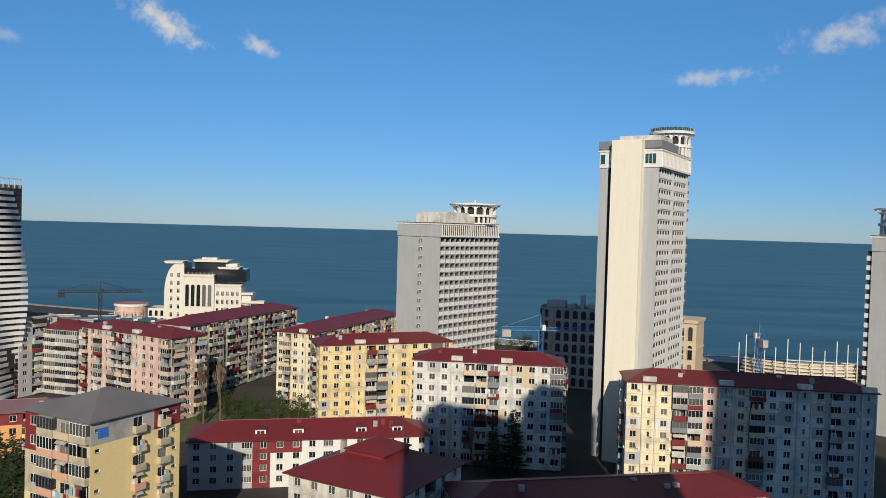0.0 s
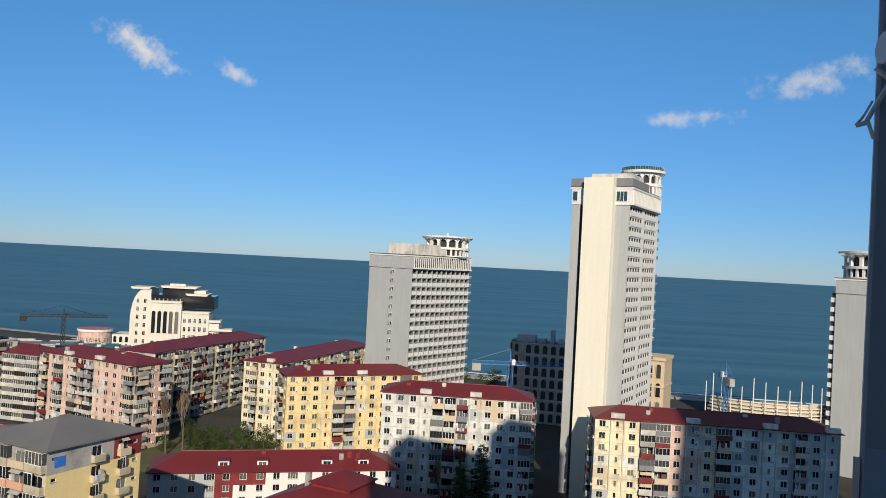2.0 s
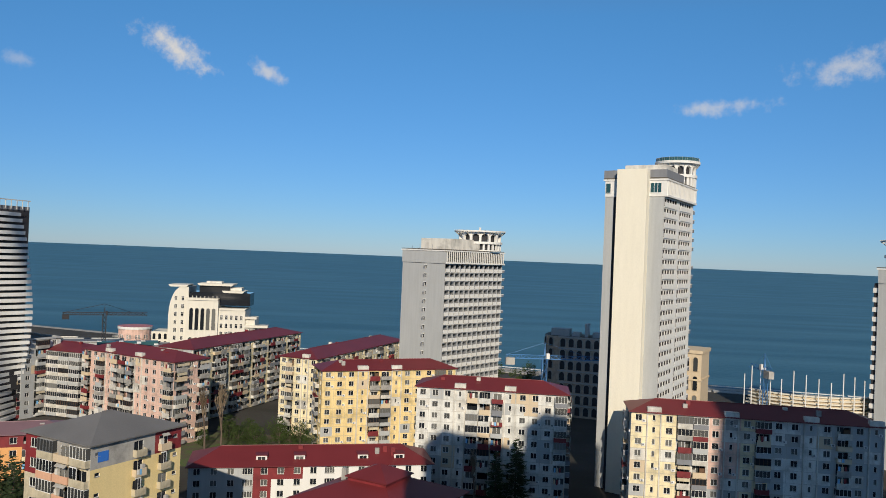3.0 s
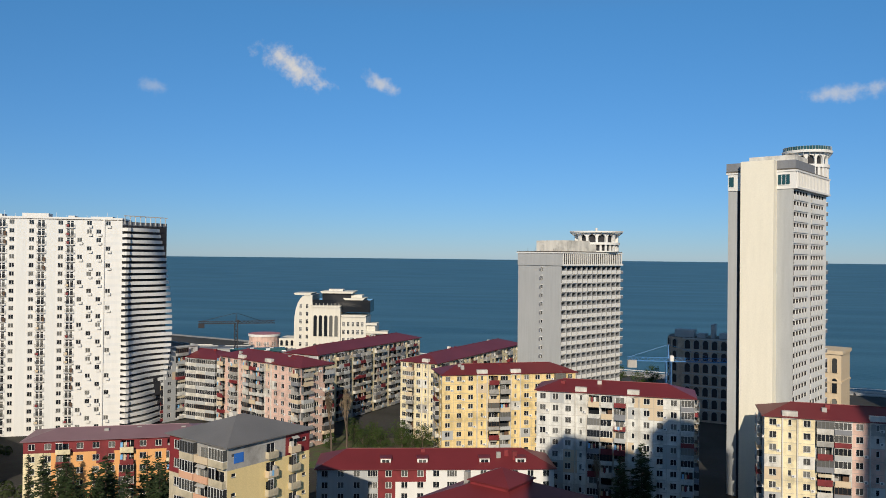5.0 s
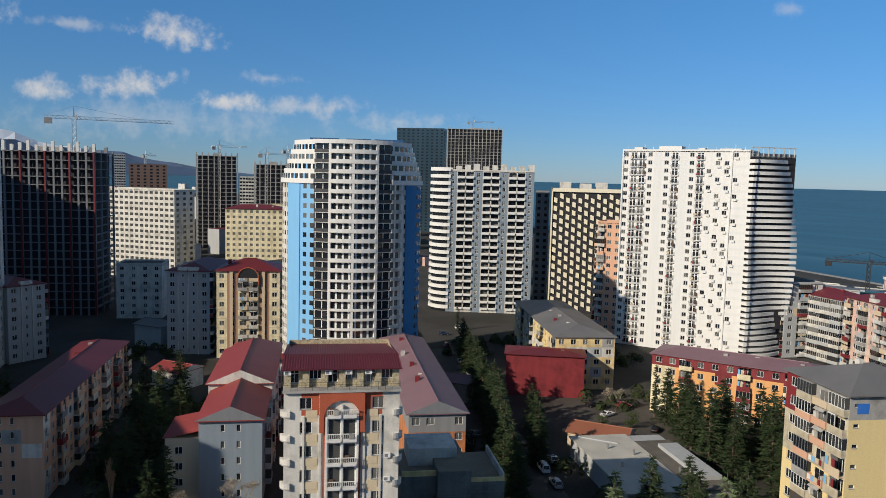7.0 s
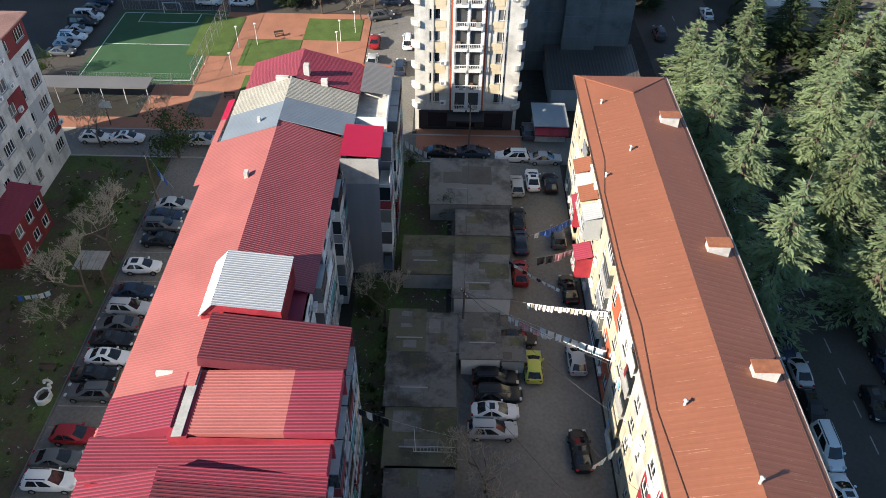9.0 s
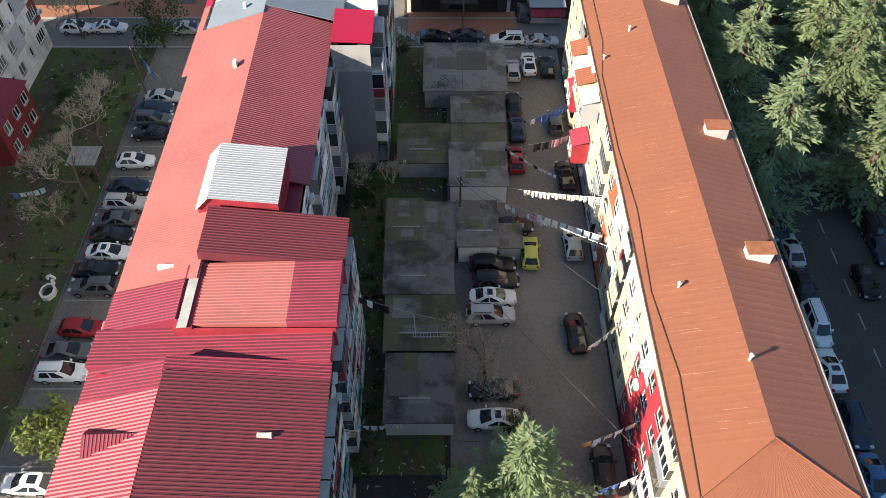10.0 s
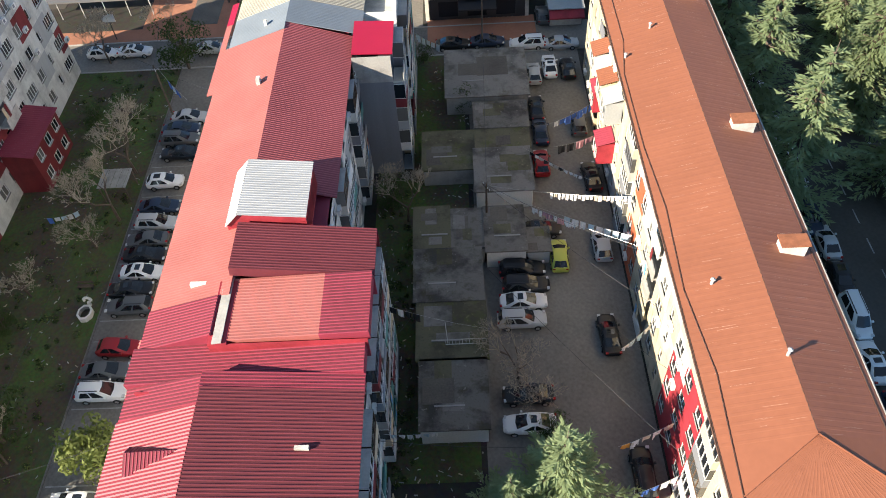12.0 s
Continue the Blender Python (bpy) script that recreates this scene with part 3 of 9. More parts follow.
def walls(root, W, D, z0, floors, fh, faces, wall, zone=None, balc=("offwhite", "beige", "grey", "concrete", "dirtywhite", "dgrey", "concrete", "maroon"), glaze=0.5, deep=1.1, seed=1,
          ac=0.0, skipfloors=0, parapet=0.0, name="wall", off=None, closed=(0, 1, 2, 3), pane="pane", joined=False, clutter=True, patchy=0.0, patch_mats=("offwhite", "grey", "concrete", "dirtywhite", "beige")):
    """The outer walls of a box with real window recesses, and a window or balcony in each bay. Face 0 is the front (y = 0), 1 the
    right side, 2 the back, 3 the left side."""
    rnd = random.Random(seed)
    g, far, seal = Geo(), Geo(), Geo()
    if patchy:       # flats whose owners have clad their own piece of wall
        base_zone, table, prnd = zone, {}, random.Random(seed + 99)

        def mixed_pick(k, s, z, L):
            key = (k, int((z - z0) / fh), int(s / 3.4))
            if key not in table:
                table[key] = M[prnd.choice(patch_mats)] if prnd.random() < patchy else None
            return table[key] or (base_zone["pick"](k, s, z, L) if base_zone else None)

        zone = {"pick": mixed_pick, "cuts": [*(zone or {}).get("cuts", []), *[round(z0 + f * fh, 3) for f in range(1, floors + 1)]],
                "xcuts": [*(zone or {}).get("xcuts", []), *[round(3.4 * i, 3) for i in range(1, 30)]]}
    h = z0 + floors * fh + parapet
    reveal = 0.2
    for k in range(4):
        L = (W, D, W, D)[k]
        turn = [Matrix.Identity(4), pose(W, 0, 0, 0, 0, 90), pose(W, D, 0, 0, 0, 180), pose(0, D, 0, 0, 0, -90)][k]
        if k not in closed:
            continue
        turn = (off or Matrix.Identity(4)) @ turn
        pat = faces.get(k, "")
        holes, items = [], []
        if pat:
            rows = pat if isinstance(pat, (list, tuple)) else [pat] * floors
            for fl in range(skipfloors, floors):
                row = rows[min(fl, len(rows) - 1)]
                bay = L / len(row)
                zf = z0 + fl * fh
                for i, ch in enumerate(row):
                    s = (i + 0.5) * bay
                    if ch == "x":
                        q = rnd.random()
                        ch = "g" if q < glaze * 0.5 else "l" if q < 0.82 and not joined else "b"
                    if ch in OPEN:
                        w, hh, sill = OPEN[ch]
                        w, hh = min(w, bay - 0.3), min(hh, fh - sill - 0.3)
                        holes.append((s - w / 2, s + w / 2, zf + sill, zf + sill + hh))
                        items.append(("window", window_mesh(w, hh, pane=pane), s, zf + sill))
                        if ac and rnd.random() < ac:
                            items.append(("air_conditioner", ac_mesh(), s + w / 2 + 0.45, zf + sill - 0.2))
                    elif ch in "brhglRH":
                        w = bay - 0.12 if ch in "ghR" else bay - 0.55 if ch == "l" else bay - (0.5 if floors < 20 else 0.28) if ch == "H" else bay - 0.35
                        dw = min(w - 0.3, 2.2)
                        if ch in "lH":
                            holes.append((s - w / 2, s + w / 2, zf + 0.02, zf + fh - (0.45 if ch == "l" else 0.35)))
                        elif ch == "R":
                            holes.append((s - w / 2 + 0.1, s + w / 2 - 0.1, zf + 0.02, zf + 2.25))
                        elif ch != "g":
                            holes.append((s - dw / 2, s + dw / 2, zf + 0.02, zf + 2.15))
                        style = {"b": "open", "r": "open", "h": "open", "g": "glazed", "l": "loggia", "R": "rail", "H": "hotel"}[ch]
                        items.append(("balcony", balcony_mesh(w, fh, style, rnd.choice(balc), deep, pane, rnd.randrange(6) if ch in "glR" and clutter else rnd.choice((0, 1, 2, 3)) if ch == "b" and clutter else int(ch == "H" and floors < 20)), s, zf))
        xs = sorted({0.0, L, *[round(a, 3) for q in holes for a in q[:2]]})
        zs = sorted({0.0, h, *[round(a, 3) for q in holes for a in q[2:]], *([] if zone is None else zone.get("cuts", []))})
        if zone is not None:
            xs = sorted({*xs, *[c for c in zone.get("xcuts", []) if c < L]})
        taken = set()
        ix, iz = {a: i for i, a in enumerate(xs)}, {a: i for i, a in enumerate(zs)}
        for a, b, c, d in holes:
            a, b, c, d = (round(t, 3) for t in (a, b, c, d))
            for i in range(ix[a], ix[b]):
                for j in range(iz[c], iz[d]):
                    taken.add((i, j))
            mm = wall if zone is None else zone["pick"](k, (a + b) / 2, (c + d) / 2, L) or wall
            for q in ([(a, 0, c), (b, 0, c), (b, reveal, c), (a, reveal, c)], [(a, reveal, d), (b, reveal, d), (b, 0, d), (a, 0, d)],
                      [(a, 0, c), (a, reveal, c), (a, reveal, d), (a, 0, d)], [(b, reveal, c), (b, 0, c), (b, 0, d), (b, reveal, d)]):
                g.face([turn @ Vector(p) for p in q], mm)
        # runs of free cells are joined along each row
        for j in range(len(zs) - 1):
            i = 0
            while i < len(xs) - 1:
                if (i, j) in taken:
                    i += 1
                    continue
                mm = wall if zone is None else zone["pick"](k, (xs[i] + xs[i + 1]) / 2, (zs[j] + zs[j + 1]) / 2, L) or wall
                e = i + 1
                while e < len(xs) - 1 and (e, j) not in taken and (wall if zone is None else zone["pick"](k, (xs[e] + xs[e + 1]) / 2, (zs[j] + zs[j + 1]) / 2, L) or wall) is mm:
                    e += 1
                g.face([turn @ Vector(p) for p in ((xs[i], 0, zs[j]), (xs[e], 0, zs[j]), (xs[e], 0, zs[j + 1]), (xs[i], 0, zs[j + 1]))], mm)
                i = e
        if joined:       # far windows, too small to pick apart
            for a, b, c, d in holes:
                far.face([turn @ Vector(q) for q in ((a, 0.16, c), (b, 0.16, c), (b, 0.16, d), (a, 0.16, d))], M[pane])
            items = []
        for nm, me, s, z in items:
            part(nm, me, root, turn @ pose(s, 0, z))
        if floors in (8, 9) and not joined:      # sealed joints between the wall panels
            row = pat[0] if isinstance(pat, (list, tuple)) and pat else pat or "....."
            for f in range(floors + 1):
                z = z0 + f * fh - 0.075
                seal.face([turn @ Vector(p) for p in ((0, -0.006, z), (L, -0.006, z), (L, -0.006, z + 0.07), (0, -0.006, z + 0.07))], M["joint"])
            for i in range(1, len(row)):
                x = L * i / len(row)
                seal.face([turn @ Vector(p) for p in ((x - 0.03, -0.005, z0), (x + 0.03, -0.005, z0), (x + 0.03, -0.005, h), (x - 0.03, -0.005, h))], M["joint"])
    part(name, g, root)
    if seal.f:
        part("panel_joint", seal, root, kind="stuff")
    if joined and far.f:
        part("window_panes", far, root, kind="stuff")
    return h


def hip_roof(root, W, D, z, rise, over, material, ends=(True, True), x0=0.0, y0=0.0, name="roof", under=None):
    g = Geo()
    a, b, c, d = x0 - over, x0 + W + over, y0 - over, y0 + D + over
    if W >= D:
        m = (c + d) / 2
        run = (d - c) / 2
        p, q = (a + (run if ends[0] else 0), m, z + rise), (b - (run if ends[1] else 0), m, z + rise)
        A, B, C, E = (a, c, z), (b, c, z), (b, d, z), (a, d, z)
        g.face([A, B, q, p], material).face([C, E, p, q], material)
        g.face([B, C, q], material if ends[1] else (under or M["offwhite"])).face([E, A, p], material if ends[0] else (under or M["offwhite"]))
    else:
        m = (a + b) / 2
        run = (b - a) / 2
        p, q = (m, c + (run if ends[0] else 0), z + rise), (m, d - (run if ends[1] else 0), z + rise)
        A, B, C, E = (a, c, z), (b, c, z), (b, d, z), (a, d, z)
        g.face([B, C, q, p], material).face([E, A, p, q], material)
        g.face([A, B, p], material if ends[0] else (under or M["offwhite"])).face([C, E, q], material if ends[1] else (under or M["offwhite"]))
    g.box(a, c, z - 0.18, b, d, z - 0.01, material, "t")
    ob = part(name, g, root)
    g = Geo()   # ridge capping
    g.tube(Vector(p) + Vector((0, 0, 0.02)), Vector(q) + Vector((0, 0, 0.02)), 0.12, 0.12, material, 5)
    part("ridge_cap", g, ob)
    return ob


def flat_roof(root, W, D, z, wall, top=None, rim=0.6, x0=0.0, y0=0.0):
    g = Geo()
    t = 0.3
    g.box(x0, y0, z - 0.3, x0 + W, y0 + D, z, top or M["tar"], "b")
    g.box(x0 - 0.02, y0 - 0.02, z, x0 + W + 0.02, y0 + t, z + rim, wall).box(x0 - 0.02, y0 + D - t, z, x0 + W + 0.02, y0 + D + 0.02, z + rim, wall)
    g.box(x0 - 0.02, y0 + t, z, x0 + t, y0 + D - t, z + rim, wall, "fk").box(x0 + W - t, y0 + t, z, x0 + W + 0.02, y0 + D - t, z + rim, wall, "fk")
    return part("roof", g, root)


def block(name, label, P, Q, D, floors, wall, faces, fh=2.8, base=0.7, roof="hip", roofm=None, rise=2.2, over=0.6, category="apartment building",
          group="", ends=(True, True), under=None, **kw):
    m, W = line_pose(P, Q)
    root = thing(name, None, label, category, m, group)
    h = walls(root, W, D, base, floors, fh, faces, wall, **kw)
    if roof == "hip":
        hip_roof(root, W, D, h + 0.18, rise, over, roofm or M["roof_red"], ends, under=under)
        rr = random.Random(kw.get("seed", 1) + 500)
        row = faces.get(0, "")
        if floors >= 8 and isinstance(row, str):      # raised edges of the stair bays
            for i, ch in enumerate(row):
                if ch == "n":
                    part("stair_parapet", Geo().box(W * i / len(row) + 0.15, -0.3, h - 0.3, W * (i + 1) / len(row) - 0.15, 0.9, h + 1.35, M["offwhite"]), root)
                    for x in (W * i / len(row) + 0.1, W * (i + 1) / len(row) - 0.35):
                        part("pilaster", Geo().box(x, -0.32, 0, x + 0.25, -0.002, h - 0.32, M["offwhite"]), root)
        for i in range(int(max(W, D) / 13)):      # chimneys that stand through the roof
            t = rr.uniform(0.15, 0.85)
            x, y = (W * t, D * rr.uniform(0.2, 0.45)) if W > D else (W * rr.uniform(0.25, 0.45), D * t)
            part("chimney", Geo().box(x - 0.5, y - 0.4, h - 0.5, x + 0.5, y + 0.4, h + rise + rr.uniform(-0.3, 0.5), M[rr.choice(("offwhite", "maroon", "concrete"))]), root)
    elif roof == "flat":
        flat_roof(root, W, D, h, wall, roofm)
    return root, W, h

def arch_ring(w, h, n=8):
    """A round-headed opening outline, anticlockwise seen from -y."""
    r = w / 2
    return [(-r, 0), (r, 0)] + [(r * math.cos(math.pi * i / n), h - r + r * math.sin(math.pi * i / n)) for i in range(n + 1)]


def arch_mesh(w, h, material, rim, deep=0.35):
    key = ("arch", w, h, material.name, rim.name)
    if key not in CACHE:
        g = Geo()
        o = arch_ring(w, h)
        big = arch_ring(w + 0.5, h + 0.25)
        g.face([(x, -0.02, z) for x, z in o], material)
        for (a, b), (c, d) in zip(zip(o, o[1:] + o[:1]), zip(big, big[1:] + big[:1])):
            g.face([(a[0], -0.25, a[1]), (b[0], -0.25, b[1]), (b[0], -0.02, b[1]), (a[0], -0.02, a[1])], rim)
            g.face([(c[0], -0.25, c[1]), (d[0], -0.25, d[1]), (b[0], -0.25, b[1]), (a[0], -0.25, a[1])], rim)
            g.face([(c[0], 0, c[1]), (d[0], 0, d[1]), (d[0], -0.25, d[1]), (c[0], -0.25, c[1])], rim)
        CACHE[key] = g.weld().data("arched_window")
    return CACHE[key]


# ---- the ground, the sea and the distance ----
SHORE = [(2600, -1500), (1200, 60), (600, 230), (191, 360), (129, 374), (36, 408), (-80, 448), (-209, 492), (-500, 600), (-1500, 860), (-3000, 940), (-4900, 950)]


def ground():
    g = Geo()
    rows = []
    for i, (x, y) in enumerate(SHORE):
        a, b = Vector(SHORE[max(i - 1, 0)]), Vector(SHORE[min(i + 1, len(SHORE) - 1)])
        n = Vector(((a - b).y * -1, (a - b).x)).normalized()
        n = n if n.y > 0 else -n
        p = Vector((x, y))
        rows.append([(x, -4800, 0), (p.x, p.y, 0), (p.x + n.x * 22, p.y + n.y * 22, -1.6), (p.x + n.x * 60, p.y + n.y * 60, -9), (x, 4900, -9)])
    for a, b in zip(rows, rows[1:]):
        for k, mm in enumerate((M["soil"], M["sand"], M["sand"], M["sand"])):
            g.face([b[k], a[k], a[k + 1], b[k + 1]], mm)
    return thing("ground", g, "flat city ground of soil, asphalt and grass", "ground", kind="structure")


ground()


def sea():
    g = Geo()
    radii = [300, 360, 450, 600, 800, 1100, 1500, 2000, 2600, 3200, 3800, 4400, 4950]
    angles = [-100 + 4 * i for i in range(46)]

    def at(yaw, r):
        z = -1.0 if r <= 2000 else -1.0 + 39.0 * (r - 2000) / 2950
        return (*polar(yaw, r), z)

    for r0, r1 in zip(radii, radii[1:]):
        for a0, a1 in zip(angles, angles[1:]):
            g.face([at(a1, r0), at(a0, r0), at(a0, r1), at(a1, r1)], M["sea"])
    return thing("water", g, "calm blue sea with faint swell out to the horizon", "sea", kind="structure")


sea()

# ---- towers by the shore ----
def hotel_crown(root, cx, cy, z, r, tall=6.0, glass=False):
    """The round roof-top restaurant: a slotted drum, a tier of arches over it and a wide ring of radial beams."""
    n = 26
    at = lambda q, i, k, zz: Vector((cx + q * math.cos(2 * math.pi * i / k), cy + q * math.sin(2 * math.pi * i / k), zz))
    ring = lambda q, k=40: [tuple(at(q, i, k, 0))[:2] for i in range(k)]
    z1, z2 = z + tall * (0.7 if glass else 0.44), z + tall
    # near-black cores, so that slots and arches read dark
    crown = part("rooftop_restaurant", Geo().prism(ring(r * 0.86), z, z1, M["dark"]).prism(ring(r * 0.8), z1, z2, M["dark"]), root)
    part("drum_rim", Geo().prism(ring(r * 0.97), z, z + tall * 0.06, M["white"], bottom=True).prism(ring(r * 1.02), z1 - 0.5, z1 + 0.35, M["white"], bottom=True), crown)
    for i in range(n):
        part("column", Geo().box(-0.3, -0.36, 0, 0.3, 0.36, z1 - z - 0.4, M["white"]), crown, pose(*at(r * 0.93, i, n, z), 0, 0, 360 * i / n))
    g, k = Geo(), 14
    spring, top = z1 + (z2 - z1) * 0.5, z2 - 0.7
    for i in range(k):           # the arches, with their soffits
        edge = [(0.12, z1)] + [(0.5 - 0.38 * math.cos(math.pi * q / 6), spring + (top - spring) * math.sin(math.pi * q / 6)) for q in range(7)] + [(0.88, z1)]
        for a, b in (((0.0, z1), (0.12, z1)), ((0.88, z1), (1.0, z1)), *zip(edge[1:-2], edge[2:-1])):
            g.face([at(r * 0.96, i + a[0], k, a[1]), at(r * 0.96, i + b[0], k, b[1]), at(r * 0.96, i + b[0], k, z2), at(r * 0.96, i + a[0], k, z2)], M["white"])
        for a, b in zip(edge, edge[1:]):
            g.face([at(r * 0.96, i + a[0], k, a[1]), at(r * 0.84, i + a[0], k, a[1]), at(r * 0.84, i + b[0], k, b[1]), at(r * 0.96, i + b[0], k, b[1])], M["white"])
    part("arcade", g, crown)
    g = Geo()
    for i in range(n):
        g.tube(at(r * 0.96, i, n, z2 - 1.2), at(r * 1.13, i, n, z2), 0.1, 0.1, M["offwhite"], 4)
    part("bracing", g, crown, kind="stuff")
    g = Geo()
    for q, zz, h in ((1.15, z2, 0.7 if glass else 0.45), (0.7, z2, 0.35)):
        outer, inner = ring(r * q), ring(r * q - 0.5)
        for i in range(40):
            j = (i + 1) % 40
            g.face([(*outer[i], zz), (*outer[j], zz), (*outer[j], zz + h), (*outer[i], zz + h)], M["white"]).face([(*outer[i], zz + h), (*outer[j], zz + h), (*inner[j], zz + h), (*inner[i], zz + h)], M["white"]).face([(*inner[i], zz), (*outer[i], zz), (*outer[j], zz), (*inner[j], zz)], M["white"])
    part("disc", g, crown)
    g = Geo()
    for i in range(n * 2):
        g.tube(at(r * 0.55, i, n * 2, z2 + 0.2), at(r * 1.17, i, n * 2, z2 + 0.5), 0.1, 0.08, M["offwhite"], 4)
        if glass:
            a, b = at(r * 1.1, i, n * 2, z2 + 0.7), at(r * 1.1, i + 1, n * 2, z2 + 0.7)
            g.face([a, b, b + Vector((0, 0, 1.0)), a + Vector((0, 0, 1.0))], M["teal"])
            g.tube(a, a + Vector((0, 0, 1.1)), 0.06, 0.06, M["offwhite"], 3)
    part("lattice_rim", g, crown, kind="stuff")
    part("vent", Geo().tube((cx, cy, z2), (cx, cy, z2 + 1.8), 0.5, 0.4, M["white"], 8), crown)
    return crown


def slab_hotel(name, label, P, Q, L, floors, fh, base, bays, shaft=False, wallm="grey", crown_at=0.93, crown_x=0.5, crown_r=9.6, crown_tall=8.0, stubs=False):
    """A slab hotel: a plain end wall as the front, long balcony sides."""
    m, W = line_pose(P, Q)
    root = thing(name, None, label, "hotel tower", m)
    rows = {1: bays}
    if not shaft:
        rows[0] = "....n..." if not stubs else "........"
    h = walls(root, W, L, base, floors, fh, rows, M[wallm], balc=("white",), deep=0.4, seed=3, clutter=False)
    # the attic band with upright slats before a near-black backing
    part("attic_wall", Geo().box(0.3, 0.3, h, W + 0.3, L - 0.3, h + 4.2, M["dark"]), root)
    part("cornice", Geo().box(W + 0.06, 0.0, h, W + 0.9, L + 0.5, h + 0.5, M["white"]).box(-0.5, -0.5, h + 4.2, W + 0.9, L + 0.5, h + 4.6, M["white"]), root)
    if not shaft and not stubs:      # little white hoods beside the slit windows
        for f in range(floors):
            part("window_hood", Geo().box(W * 0.5625 - 0.5, -0.4, base + f * fh + 2.27, W * 0.5625 + 0.5, -0.002, base + f * fh + 2.42, M["white"]).box(W * 0.5625 - 0.95, -0.3, base + f * fh + 1.1, W * 0.5625 - 0.42, -0.002, base + f * fh + 1.9, M["dgrey"]), root)
    part("end_panel", Geo().box(-0.05, -0.3, h, W + 0.6, 0.29, h + 4.2, M[wallm]), root)
    k = 22 if shaft else 30
    g = Geo()
    for i in range(k + 1):
        y = 0.3 + (L - 0.6) * i / k
        g.box(W + 0.55, y - 0.14, h + 0.5, W + 0.85, y + 0.14, h + 4.2, M["white"])
    part("slats", g, root, kind="stuff")
    z = h + 4.7
    part("roof", Geo().box(-0.6, -0.2, z, W + 0.6, L + 0.2, z + 0.25, M["tar"]), root)
    part("plant_room", Geo().box(W * 0.25, L * 0.12, z + 0.25, W * 0.95, L * 0.5, z + 4.0, M["offwhite"]), root)
    part("plant_room", Geo().box(W * 0.35, L * 0.5, z + 0.25, W * 0.95, L * 0.6, z + 2.6, M["offwhite"]), root)
    hotel_crown(root, W * crown_x, L * crown_at, h if shaft else z + 0.2, crown_r, crown_tall, shaft)
    for f in range(floors):      # balconies past the far corner, and beside the end wall
        zf = base + f * fh
        if stubs:
            # near-black blocks stand for the shaded openings over the parapets
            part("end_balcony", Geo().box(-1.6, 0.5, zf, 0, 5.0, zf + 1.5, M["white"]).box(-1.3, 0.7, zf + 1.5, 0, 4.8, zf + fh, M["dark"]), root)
        elif f % 9 != 4:
            part("end_balcony", Geo().box(W - 3.0, L, zf, W + 0.1, L + 1.5, zf + 0.9, M["dgrey"]).box(W - 3.0, L, zf + 0.9, W + 0.15, L + 1.6, zf + 1.1, M["white"]), root)
    for i in range(8):       # aerials and little vents along the roof edge
        x, y = W * (0.15 + 0.1 * i), L * (0.05 + 0.05 * (i % 3))
        part("aerial", Geo().tube((x, y, z), (x, y, z + 1.2 + 0.7 * (i % 3)), 0.07, 0.04, M["steel"], 4), root)
    return root, W, h


# the lower grey hotel
slab_hotel("hotel_tower", "grey slab hotel with white balconies and a round roof-top restaurant", polar(3.56, 275), polar(0.41, 262), 33.5, 18, 3.0, 3.0, "H" * 12, crown_at=0.8, crown_x=0.7, crown_r=8.3, crown_tall=7.0)
# the taller one, with a cream shaft on its end wall
root2, W2, h2 = slab_hotel("hotel_tower", "very tall white slab hotel with an ivory stair shaft", polar(-11.2, 209.3), polar(-15.36, 204.4), 29.3, 28, 2.65, 3.0, "HHHHH.HHHHH.", shaft=True, wallm="white", crown_at=0.97, crown_x=0.7, crown_r=5.5, crown_tall=11.6)
part("side_strip", Geo().box(W2 * 0.74, -0.06, 0, W2, 0.0, h2, M["grey"]).box(W2 * 0.0, -0.06, 0, W2 * 0.15, 0.0, h2, M["grey"]), root2, label="grey rendered strip")
# flat strip coloured near black to stand for a shaded recess
part("side_gap", Geo().box(W2 * 0.15, -0.05, 0, W2 * 0.25, 0.0, h2, M["dark"]), root2, label="flat dark strip in place of a recess")
part("attic_window", Geo().relief([W2 * 0.775 + (0.95 * (i // 2) + 0.85 * (i % 2)) for i in range(6)], [0.0, 0.12, 2.6, 2.72], lambda i, j: (-0.1, M["teal"]) if j == 1 and i % 2 == 0 else (-0.14, M["frame"])), root2, pose(0, -0.32, h2 + 0.9))
part("attic_window", Geo().relief([0.15, 0.25, 1.5, 1.6], [0.0, 0.12, 2.6, 2.72], lambda i, j: (-0.1, M["teal"]) if (i, j) == (1, 1) else (-0.14, M["frame"])), root2, pose(0, -0.32, h2 + 0.9))
part("roof_screen", Geo().box(-0.5, -0.2, h2 + 5.0, W2 + 0.5, 16.2, h2 + 7.0, M["dgrey"]), root2, label="dark attic screen")
part("stair_shaft", Geo().box(W2 * 0.25, -2.6, 0, W2 * 0.755, 0.02, h2 + 7.0, mat("ivory_render", (0.78, 0.74, 0.62), streak=0.04, bump=0.2)), root2, label="smooth ivory stair shaft")
# the third, at the edge of the view
slab_hotel("hotel_tower", "grey slab hotel with dark balconies and a round roof-top restaurant", polar(-29.03, 272), polar(-32.4, 268), 46, 18, 2.98, 3.0, "H" * 12, stubs=True, crown_at=0.2, crown_x=0.52, crown_r=9.2)

